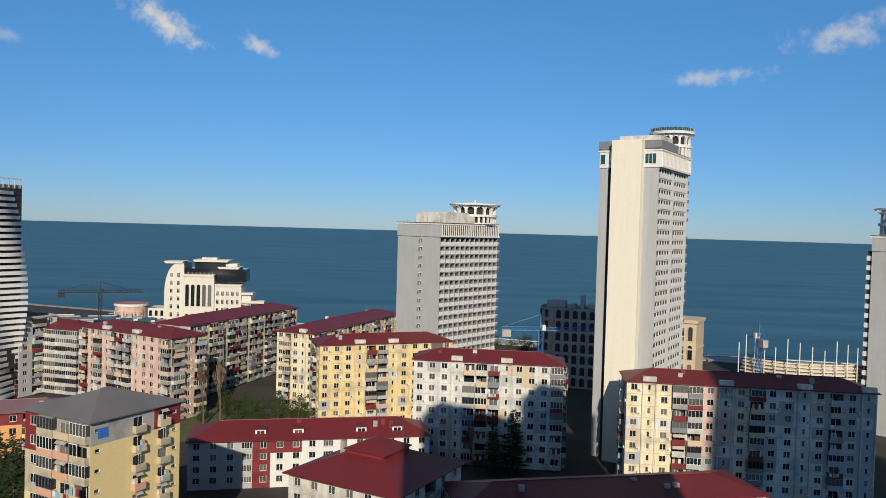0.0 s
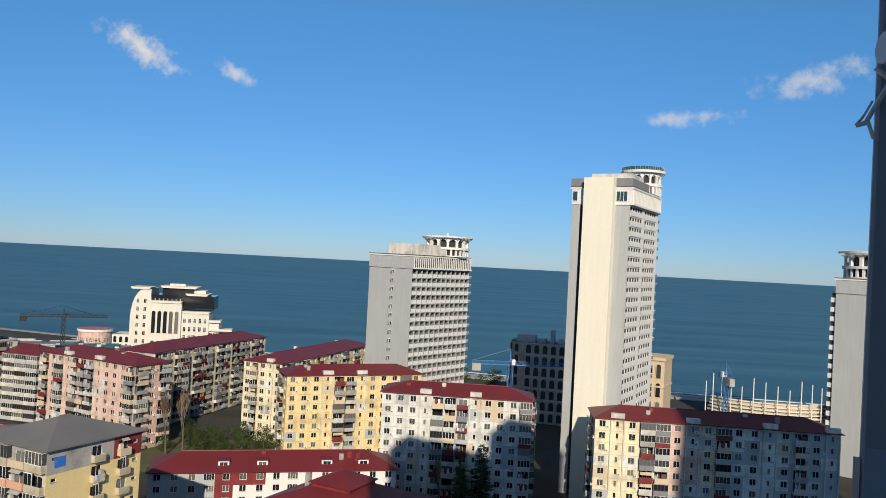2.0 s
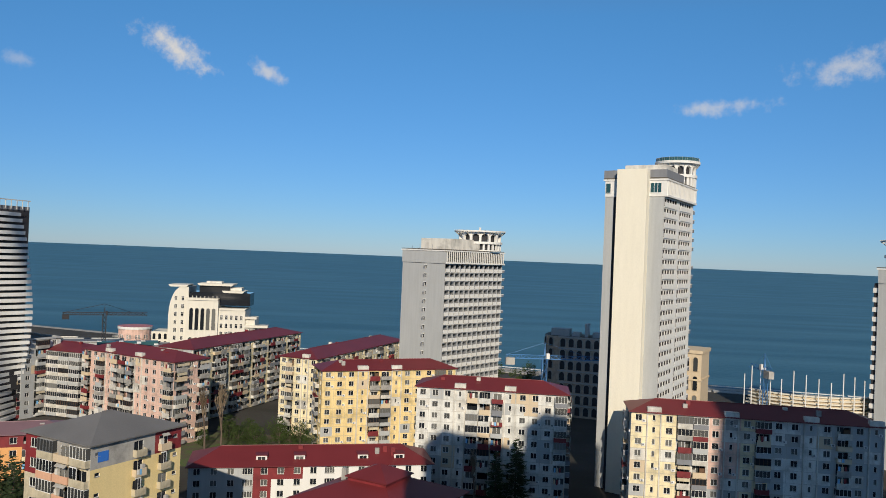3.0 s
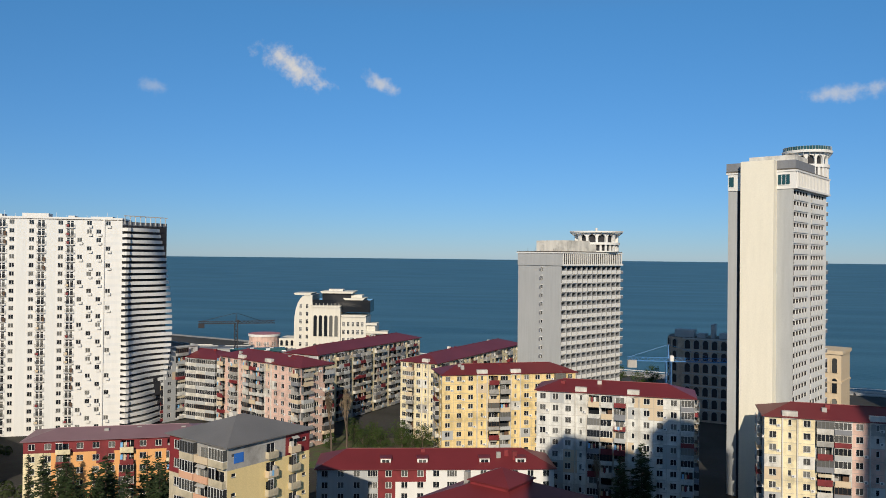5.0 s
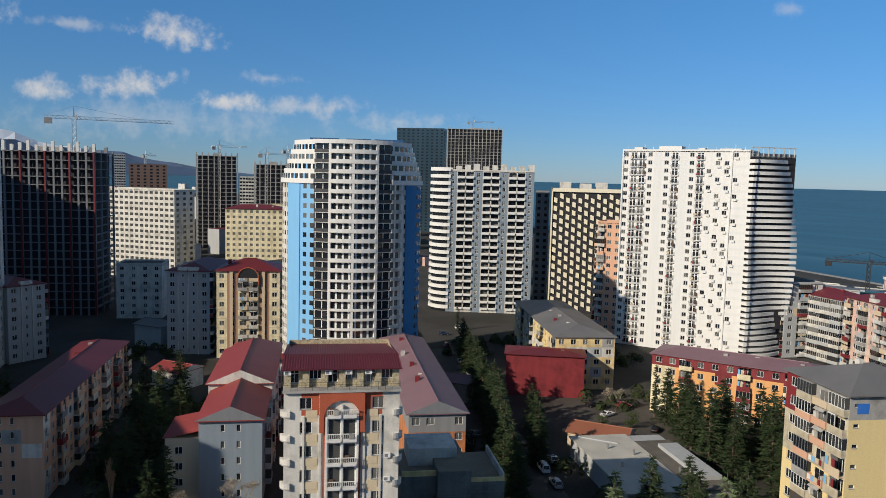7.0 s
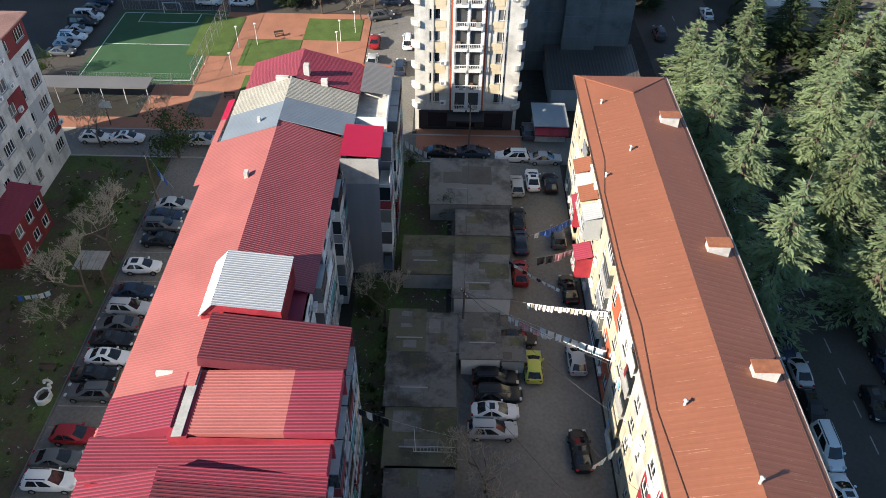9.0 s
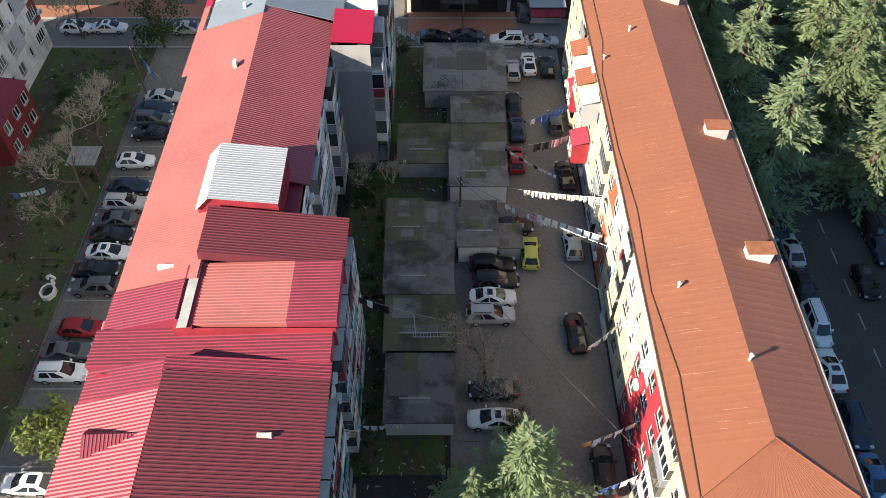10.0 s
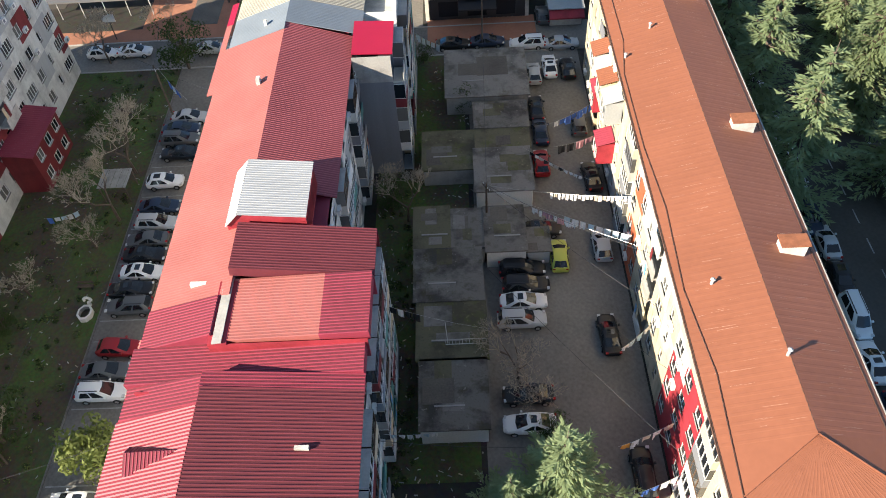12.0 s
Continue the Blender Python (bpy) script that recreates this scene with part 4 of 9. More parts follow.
# ---- apartment houses towards the sea ----
zone_rb = {"xcuts": [13.0, 17.5, 24.5, 31.0, 44.0], "cuts": [14.0], "pick": lambda k, s, z, L: None if k != 0 else M["cream"] if s < 13 else M["dirtywhite"] if s < 17.5 else M["pink"] if s < 24.5 else M["cream"] if s < 31 else M["dirtywhite"] if s < 44 else M["grey"]}
block("apartment_block", "pale yellow nine-storey apartment block with a dark red roof", (43.3, 178.6), (98, 171.8), 12, 9, M["dirtywhite"], {0: "wnwxxwnwxwwnwxwn", 3: "wxw", 1: "wxw"}, fh=2.75, seed=11, patchy=0.25, glaze=0.6, ac=0.2, zone=zone_rb, balc=("maroon", "grey", "beige", "offwhite", "concrete", "dgrey"))
block("apartment_block", "dirty white nine-storey apartment block with a dark red roof", (-7.2, 195), (30.4, 190.8), 12, 9, M["dirtywhite"], {0: "wwwnxxxnwwwx", 1: "xwx", 3: "ww"}, fh=2.85, seed=12, patchy=0.35, glaze=0.5, ac=0.2)
block("apartment_block", "yellow nine-storey apartment block with a dark red roof", (-35.6, 221.5), (2.9, 236.8), 12, 9, M["yellow"], {0: "wwwnxxnwwwxw", 3: "wxw"}, fh=2.7, seed=13, patchy=0.07, glaze=0.5, ac=0.2)
block("apartment_block", "pale yellow nine-storey apartment block, gable turned to the garden", (-54, 249), (-41.2, 244.3), 68, 9, M["cream"], {0: "wxwnw", 1: "wxwwxwwxwwxwwxwwxwwx"}, fh=2.7, seed=14, patchy=0.12, ac=0.2)
block("apartment_block", "long nine-storey apartment block with cluttered glazed balconies", (-97.9, 260), (-84.5, 255.2), 69, 9, M["cream"], {0: ".....", 1: "xxwxxwxxxwxxwxxxwxxw"}, fh=2.7, seed=15, patchy=0.3, glaze=0.7)
block("apartment_block", "pink nine-storey apartment block with cluttered balconies", (-116.8, 247), (-80.2, 226), 13, 9, M["pink"], {0: "xwxnxxxnwwwx", 1: "xwx"}, fh=2.7, seed=16, patchy=0.2, ac=0.2)
block("apartment_block", "grey eight-storey block wrapped in curved balconies", (-143, 262), (-122, 256), 14, 8, M["offwhite"], {0: "ggggg", 1: "gg", 3: "gg"}, fh=2.7, seed=17, balc=("grey", "offwhite"))
block("apartment_block", "grey apartment block standing in shade", (-160, 262), (-140, 252), 14, 9, M["grey"], {0: "wwnwwx", 1: "wxw"}, fh=2.8, seed=18, patchy=0.2, roof="flat")
zone_yb = {"xcuts": [4.2], "cuts": [27.0, 24.5, 18.0], "pick": lambda k, s, z, L: (M["maroon"] if (k == 0 and s < 4.2 and z > 18) or (k == 1 and s > 11.5) else M["concrete"]) if z > 27.0 else (M["maroon"] if k == 0 and s < 4.2 and z > 24.5 else M["stained"] if k == 0 and z > 18 else None)}
M["tarp_blue"] = mat("blue_tarpaulin", (0.03, 0.16, 0.55), 0.6, var=0.1)
rootO, WO, hO = block("apartment_block", "ochre ten-storey apartment block with a grey hipped roof and maroon attic", (-63.6, 116.6), (-50.4, 109.7), 16.8, 10, M["paleyellow"], {0: "wgbx", 1: "q..b.bq"}, fh=2.98, seed=19, roofm=M["roof_grey"], glaze=0.5, rise=2.6, zone={**zone_yb, "xcuts": [4.2, 11.5]}, balc=("stained", "beige", "concrete", "stained", "peach"), patchy=0.0, deep=0.8)
part("tarpaulin", Geo().box(WO, 1.2, hO - 2.6, WO + 0.05, 3.0, hO - 1.1, M["tarp_blue"]), rootO, label="blue sheet over an opening")
# the low red-roofed houses
rootL, WLo, hLo = block("apartment_house", "low white and red house with a long dark red roof", (-56, 169), (-2.5, 180.5), 13, 4, M["white"], {0: "wwwdwwwwdwwwwww"}, fh=2.6, seed=20, base=0.4, rise=3.0, zone={"xcuts": [14.0, 25.0, 18.0], "cuts": [5.5], "pick": lambda k, s, z, L: (M["grey"] if s < 14 else M["maroon"] if s < 25 and (z > 8.2 or s < 18) else None) if k == 0 else None})
for x in (14.5, 23.0, 37.5, 46.0):
    dl = part("dormer", Geo().box(x, 1.6, hLo + 0.3, x + 2.4, 4.5, hLo + 2.1, M["white"]), rootL)
    part("dormer_roof", Geo().box(x - 0.2, 1.3, hLo + 2.1, x + 2.6, 4.6, hLo + 2.25, M["roof_red"]), dl)
    part("window", window_mesh(1.8, 1.1), dl, pose(x + 1.2, 1.42, hLo + 0.75))
rootH, WHh, hHh = block("apartment_house", "house under a broad dark red hipped roof", (-27.2, 137.7), (-7.0, 126.4), 23, 5, M["offwhite"], {0: "wwwwww", 1: "wwxww"}, fh=2.85, seed=21, rise=4.6, over=0.9)
part("lantern_wall", Geo().box(WHh / 2 - 4.2, 7.3, hHh + 3.0, WHh / 2 + 4.2, 15.7, hHh + 3.9, M["maroon"]), rootH)
hip_roof(rootH, 8.4, 8.4, hHh + 4.05, 2.0, 0.4, M["roof_red"], x0=WHh / 2 - 4.2, y0=7.3, name="lantern_roof")
block("apartment_house", "long house with a low dark red roof", (4, 127.5), (60, 139.5), 14, 4, M["offwhite"], {0: "wwwwwwwwwwww"}, fh=3.0, seed=22, rise=2.1)
block("apartment_house", "five-storey orange and maroon house with a mauve sheet roof", (-125.4, 162.3), (-86, 178), 12, 5, M["orange"], {0: "wwxwwwxwwxww", 3: "wxw"}, fh=2.9, seed=23, roofm=M["roof_mauve"], glaze=0.6, rise=1.6, zone={"xcuts": [6.0, 16.0, 20.0], "cuts": [12.4, 9.5], "pick": lambda k, s, z, L: M["maroon"] if z > 12.4 or (16 < s < 20 and z > 9.5) else M["cream"] if k == 0 and s < 6 else None}, balc=("orange", "cream", "maroon"))
block("apartment_house", "five-storey yellow house with a grey sheet roof", (-153, 154.4), (-144, 169.2), 62, 5, M["yellow"], {0: "wwwww", 3: "wwxwwxwwxwwx"}, fh=2.9, seed=24, patchy=0.15, roofm=M["roof_grey"], rise=2.0)
block("warehouse", "windowless dark red building with a low roof", (-156.6, 139.1), (-142, 154.8), 10, 3, M["maroon"], {}, fh=3.6, seed=25, roofm=M["roof_red"], rise=0.8, category="building")
# white tower with the rippled side
M["palegrey"] = mat("pale_grey_render", (0.67, 0.675, 0.66), streak=0.06, bump=0.2)
rootN, WN, hN = block("apartment_tower", "tall white apartment tower with small scattered balconies", (-186.9, 219.1), (-146.5, 235.6), 18, 25, M["white"],
                      {0: ["wRRw.wR.wRw.w..", "wRRw.wR.wR.w.w.", "wRRw.wR.wRw.w..", "wRRw.wR.wR.ww..", "wRRw.wR.wR.w.w."] * 6}, fh=2.8, seed=26, roof="flat", balc=("white", "offwhite", "white"), deep=0.4,
                      zone={"xcuts": [11.63, 14.53, 20.35, 23.25, 37.8], "cuts": [1.7 + 2.8 * i + q for i in range(25) for q in (0.0, 1.4)], "pick": lambda k, s, z, L: M["palegrey"] if k == 0 and (11.63 < s < 14.53 or 20.35 < s < 23.25 or (s > 37.8 and (z - 0.7) % 2.8 < 1.0)) else None})
for f in range(25):
    for i, ch in enumerate(["n.n..", ".n.n.", "n.n..", ".nn..", ".n.n."][f % 5]):
        if ch == "n":
            x = WN * (10.5 + i) / 15
            part("ledge", Geo().box(x - 0.2, -0.55, 0.7 + f * 2.8 + 0.05, x + 0.95, -0.002, 0.7 + f * 2.8 + 0.8, M["white"]), rootN)
for x0, x1, t in ((3, 6, 0.9), (12, 20, 1.3), (26, 28, 0.7), (33, 40, 0.5)):
    part("roof_hut", Geo().box(x0, 4, hN, x1, 9, hN + 0.6 + t, M["white"]), rootN)
for k in range(14):
    part("roof_post", Geo().tube((1.5 + 3.1 * k, 1.0, hN), (1.5 + 3.1 * k, 1.0, hN + 1.5 + (0.9 if k % 5 == 2 else 0)), 0.08, 0.06, M["steel"], 4), rootN)
for x in (0.3, 38.0):
    part("pilaster", Geo().box(x - 0.25, -0.35, 0, x + 0.25, 0, hN, M["white"]), rootN)
# the rippled balcony side: each storey's slab swings in and out
mw, WW = line_pose((-146.5, 235.6), (-140.2, 253.0))
wave = thing("apartment_tower", None, "white tower side with rippling curved balcony slabs", "apartment tower", mw)
# wall coloured near black to stand for the shade between the slabs
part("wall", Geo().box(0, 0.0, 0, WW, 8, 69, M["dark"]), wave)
for f in range(34):
    z = 1.0 + f * 2.0
    n = 16
    out = [(WW * i / n, -(1.5 + 1.4 * math.sin(4.4 * i / n + f * 0.21) * (0.35 + i / n) + (0.8 if i < 2 else 0))) for i in range(n + 1)]
    ring = out + [(WW, 0.02), (0, 0.02)]
    part("balcony", Geo().prism(ring, z, z + 1.12, M["white"], bottom=True), wave)
part("roof", Geo().box(0, 0.0, 69, WW, 8, 70.2, M["dgrey"]), wave)
for i in range(9):
    part("roof_post", Geo().box(0.5 + i * 2.1, -0.6, 69.3, 0.7 + i * 2.1, -0.4, 72.2, M["offwhite"]), wave)
part("roof_rail", Geo().box(0.2, -0.62, 72.0, WW - 0.2, -0.38, 72.3, M["offwhite"]), wave)
# court houses
M["burnt"] = mat("burnt_orange_render", (0.50, 0.19, 0.08), streak=0.14, bump=0.3)
M["slate_grey"] = mat("slate_grey_render", (0.24, 0.245, 0.25), streak=0.12, bump=0.3)
M["roof_brick"] = mat("brick_red_sheet_roof", (0.27, 0.045, 0.04), 0.55, var=0.14, scale=0.2, fine=3)
block("apartment_house", "peach five-storey house with a mauve sheet roof, in shade", uv(142.5, -59), uv(142.5, -48.5), 60, 6, M["peach"], {0: ".nn..", 1: "wwxwwxwwxwwxwwxwwx"}, fh=2.6, base=0.3, seed=27, patchy=0.12, roofm=M["roof_red"], rise=1.8, ends=(True, True))
block("apartment_house", "grey house with a red sheet roof", uv(137, -21), uv(137, -10), 62, 5, M["greyblue"], {0: ".nn.", 1: "wwxwwxwwxwwxwwxw"}, fh=3.0, base=0.8, seed=28, rise=2.6, roofm=M["roof_brick"], ends=(False, True), under=M["dgrey"])
block("apartment_house", "orange house with a faded red sheet roof", uv(138, 16.5), uv(138, 27.3), 66, 5, M["burnt"], {0: "ww.w"}, fh=3.0, base=0.8, seed=29, zone={"xcuts": [], "cuts": [12.3], "pick": lambda k, s, z, L: M["slate_grey"] if z > 12.3 else None}, rise=2.4, roofm=M["roof_mauve"], ends=(False, True), under=M["dgrey"])
block("apartment_house", "grey six-storey house with maroon balcony extensions", uv(18.0, -62), uv(18.0, -50), 66.5, 6, M["dirtywhite"], {1: "nddwxndwxddnwdxddwnd", 2: "wwww"}, patchy=0.35, patch_mats=("maroon", "grey", "dirtywhite", "grey", "maroon"), balc=("maroon", "grey", "offwhite", "maroon", "concrete"), ac=0.3, fh=3.1, base=1.0, seed=34, roofm=mat("blotched_rusty_sheet_roof", (0.40, 0.22, 0.17), 0.7, var=0.35, scale=0.35), rise=1.5)

# the stepped second roof and the lean-to of the grey house
step = thing("apartment_house", None, "rear half of the grey house under a higher red roof", "apartment house", pose(*uv(156, -22), 0, 0, 0, math.degrees(math.atan2(GV.y, GV.x))))
part("wall", Geo().box(0, 0, 0, 12.6, 30, 17.2, M["offwhite"]), step)
hip_roof(step, 12.6, 30, 17.4, 2.8, 0.5, M["roof_brick"], ends=(False, False))
low = thing("apartment_house", None, "cream lean-to wing with a small red roof", "house", pose(*uv(141, -27.5), 0, 0, 0, math.degrees(math.atan2(GV.y, GV.x))))
part("wall", Geo().box(0, 0, 0, 6.4, 12, 11.5, M["beige"]), low)
part("roof", Geo().sheet((-0.4, 12.4, 11.6), (-0.4, -0.4, 11.6), (6.6, -0.4, 13.0), (6.6, 12.4, 13.0), M["roof_brick"], 0.35, 0.03), low)
for z in (2.5, 5.5, 8.5):
    part("window", window_mesh(1.4, 1.4), low, pose(2.4, -0.18, z))
# the maroon extension of the white house by the lawn
ext = thing("house", None, "maroon clad extension at the foot of the white house", "house", pose(*uv(62.0, -50), 0, 0, 0, math.degrees(math.atan2(GV.y, GV.x))))
part("wall", Geo().box(0, 0, 0, 3.3, 8.0, 5.4, M["maroon"]), ext)
part("roof", Geo().sheet((3.6, -0.3, 5.4), (3.6, 8.3, 5.4), (0, 8.3, 6.0), (0, -0.3, 6.0), M["roof_crimson"], 0.35, 0.03), ext)
for y in (1.6, 4.2, 6.6):
    for z in (1.0, 3.6):
        part("window", window_mesh(1.3, 1.3), ext, pose(3.48, y, z, 0, 0, 90))

# ---- the court below ----
def patch(name, label, ring, z, material, category):
    g = Geo().prism([uv(*p) for p in ring] if Vector((uv(*ring[1])[0] - uv(*ring[0])[0], uv(*ring[1])[1] - uv(*ring[0])[1])).cross(
        Vector((uv(*ring[2])[0] - uv(*ring[1])[0], uv(*ring[2])[1] - uv(*ring[1])[1]))) > 0 else [uv(*p) for p in reversed(ring)], -0.2, z, material)
    return thing(name, g, label, category, kind="structure")


rect = lambda u0, u1, v0, v1: [(u0, v0), (u0, v1), (u1, v1), (u1, v0)]
patch("road", "worn asphalt of the court between the houses", rect(10, 84, 1.0, 15.4), 0.03, M["asphalt"], "yard")
patch("road", "asphalt cross street beyond the court", rect(84, 90.5, -75, 31), 0.034, M["asphalt"], "street")
patch("road", "asphalt strip of parking bays beside the house", rect(8, 84, -36.2, -22.3), 0.03, M["asphalt"], "parking")
patch("road", "asphalt street under the cedars, coloured dark for shade", rect(-5, 260, 33.0, 47.0), 0.03, M["street"], "street")
patch("road", "asphalt square by the playing field", rect(100, 160, -82, -57), 0.03, M["street"], "parking")
patch("road", "asphalt lane in front of the far houses", rect(128, 136.4, -57, 33), 0.03, M["street"], "street")
patch("road", "asphalt drive beside the cream tower", rect(90.5, 128, -13.0, -4.6), 0.03, M["asphalt"], "drive")
patch("road", "asphalt parking among the far houses", rect(150, 205, 62, 96), 0.03, M["street"], "parking")
patch("grass", "rough winter lawn with bare patches", rect(8, 84, -50, -36.4), 0.05, M["grass"], "lawn")
patch("grass", "shaded strip of lawn behind the garages", rect(26, 84, -9.5, 0.5), 0.05, M["grass"], "lawn")
patch("pavement", "red paved walk of the small park", rect(90.8, 128, -44, -13.2), 0.06, M["pave"], "park walk")
patch("pavement", "red paved forecourt under the cream tower", rect(86.6, 92.2, -4, 10.5), 0.10, M["pave"], "pavement")
patch("pavement", "pale footway along the cross street", rect(90.6, 93.5, -75, -13.2), 0.12, M["pave"], "pavement")
for ring in (rect(98, 106, -31, -20), rect(109, 118, -33, -24), rect(118, 126, -24, -14.5), rect(95, 104, -19, -14.6), rect(112, 126, -42, -35)):
    patch("grass", "clipped green bed edged with kerb stones", ring, 0.12, mat("bright_lawn", (0.08, 0.125, 0.028), 0.95, var=0.3, scale=0.4, fine=4), "lawn")
for u0 in (84.0, 90.5):
    m, L = line_pose(uv(u0, -75), uv(u0, 14))
    thing("kerb", Geo().box(0, -0.1, 0, L, 0.1, 0.15, M["kerb"]), "grey kerb stones along the street", "kerb", m, kind="structure")
m, L = line_pose(uv(8, -36.3), uv(84, -36.3))
thing("kerb", Geo().box(0, -0.07, 0, L, 0.07, 0.14, M["asphalt"]), "dark kerb stones along the parking bays", "kerb", m, kind="structure")
M["worn_line"] = mat("worn_road_paint", (0.30, 0.30, 0.29), 0.85, var=0.4, scale=1.2)
g = Geo()
for i in range(28):
    a, b = Vector((*uv(10 + i * 2.4, -36.0), 0.036)), Vector((*uv(10 + i * 2.4, -31.0), 0.036))
    n = Vector((*(GU * 0.06), 0))
    g.face([a - n, b - n, b + n, a + n], M["worn_line"])
for i in range(30):
    a, b = Vector((*uv(12 + i * 4.0, 40.0), 0.036)), Vector((*uv(14 + i * 4.0, 40.0), 0.036))
    n = Vector((*(GV * 0.07), 0))
    g.face([a + n, b + n, b - n, a - n], M["worn_line"])
thing("road_marking", g, "worn white bay and lane lines on asphalt", "road marking", kind="stuff")

# the playing field
patch("pavement", "green artificial turf of the small football field", rect(103, 128, -57, -38.5), 0.08, M["turf"], "sports field")
g = Geo()
for (u0, v0), (u1, v1) in (((104, -56.3), (104, -39.2)), ((127, -56.3), (127, -39.2)), ((104, -39.2), (127, -39.2)), ((104, -56.3), (127, -56.3)), ((115.5, -56.3), (115.5, -39.2)),
                           ((127, -53), (123.5, -53)), ((123.5, -53), (123.5, -43)), ((123.5, -43), (127, -43))):
    a, b = Vector((*uv(u0, v0), 0.086)), Vector((*uv(u1, v1), 0.086))
    n = (b - a).cross(Vector((0, 0, 1))).normalized() * 0.06
    g.face([a + n, b + n, b - n, a - n], M["paint"])
thing("road_marking", g, "white lines of the football field", "field marking", kind="stuff")


def fence(p, q, tall, label):
    m, L = line_pose(uv(*p), uv(*q))
    root = thing("fence", None, label, "fence", m)
    n = max(2, int(L / 3))
    for i in range(n + 1):
        part("post", Geo().tube((L * i / n, 0, 0), (L * i / n, 0, tall), 0.05, 0.05, M["steel"], 5), root)
    g = Geo()
    for z in (0.1, tall * 0.5, tall - 0.05):
        g.tube((0, 0, z), (L, 0, z), 0.025, 0.025, M["steel"], 3)
    k = int(L / 0.5)
    for i in range(k):
        g.tube((L * i / k, 0, 0.1), (L * (i + 1) / k, 0, tall), 0.008, 0.008, M["steel"], 3, False)
        g.tube((L * (i + 1) / k, 0, 0.1), (L * i / k, 0, tall), 0.008, 0.008, M["steel"], 3, False)
    part("mesh_panel", g, root)


fence((103, -38.2), (128, -38.2), 3.5, "tall wire fence beside the football field")
fence((128.3, -57), (128.3, -38.2), 3.5, "tall wire fence behind the goal")
fence((102.7, -57), (102.7, -38.2), 2.0, "low wire fence of the football field")
goal = thing("football_goal", None, "white metal football goal", "goal", pose(*uv(127, -48), 0, 0, 0, GRID - 90 + 90))
g = Geo()
for v in (-1.5, 1.5):
    g.tube((v, 0, 0), (v, 0, 2), 0.06, 0.06, M["paint"], 5).tube((v, 0, 2), (v, 1.2, 0.1), 0.04, 0.04, M["paint"], 4)
g.tube((-1.5, 0, 2), (1.5, 0, 2), 0.06, 0.06, M["paint"], 5)
part("goal_frame", g, goal)
# basketball stand, canopy and play corner
hoop = thing("basketball_stand", None, "basketball board on a tall dark post", "basketball stand", pose(*uv(91.4, -47), 0, 0, 0, GRID))
part("post", Geo().tube((0, 0, 0), (0, 0, 3.6), 0.08, 0.06, M["rail"], 6), hoop)
part("board", Geo().box(-0.9, -0.1, 2.9, 0.9, -0.05, 4.0, M["paint"]), hoop)
canopy = thing("canopy", None, "long low canopy on white posts", "canopy", pose(*uv(97, -60), 0, 0, 0, GRID))
part("roof", Geo().box(0, 0, 2.6, 17, 3.2, 2.75, M["roof_grey"]), canopy)
for i in range(6):
    part("post", Geo().tube((0.3 + 3.3 * i, 0.2, 0), (0.3 + 3.3 * i, 0.2, 2.6), 0.06, 0.06, M["paint"], 5), canopy)
patch("pavement", "dark rubber play corner", rect(94, 101, -37.5, -33.5), 0.1, M["tar"], "playground")


# ---- the long house with the patchwork of red roofs ----
lm = pose(*uv(16.5, -22), 0, 0, 0, math.degrees(math.atan2(GV.y, GV.x)))
red_house = thing("apartment_house", None, "long five-storey house under a patchwork of red sheet roofs", "apartment house", lm)
LC = lambda v, u, z: (v + 22, u - 16.5, z)
mixed = ("offwhite", "white", "maroon", "greyblue", "grey", "concrete", "teal_panel", "beige", "concrete", "dgrey")
M["teal_panel"] = mat("teal_painted_panel", (0.10, 0.28, 0.26), 0.6, streak=0.15)
M["redp"] = mat("red_painted_panel", (0.36, 0.035, 0.05), 0.6, streak=0.15)
walls(red_house, 14.6, 22.4, 0.6, 5, 2.9, {0: "gwxg", 1: "ggxwgxgg"}, M["dirtywhite"], balc=mixed, glaze=0.75, seed=61, deep=0.8, patchy=0.3, closed=(0, 1, 3), ac=0.4)
walls(red_house, 11.2, 42.6, 0.6, 5, 2.9, {1: "xwgxwwgxxwwxgw"}, M["dirtywhite"], balc=mixed, glaze=0.6, seed=62, deep=0.8, patchy=0.25, off=pose(0, 22.4, 0), name="wall", ac=0.3)
part("roof_deck", Geo().box(0.2, 0.2, 15.0, 14.5, 22.4, 15.3, M["roof_crimson"]).box(0.2, 22.4, 15.0, 11.0, 64.8, 15.25, M["roof_crimson"]), red_house)
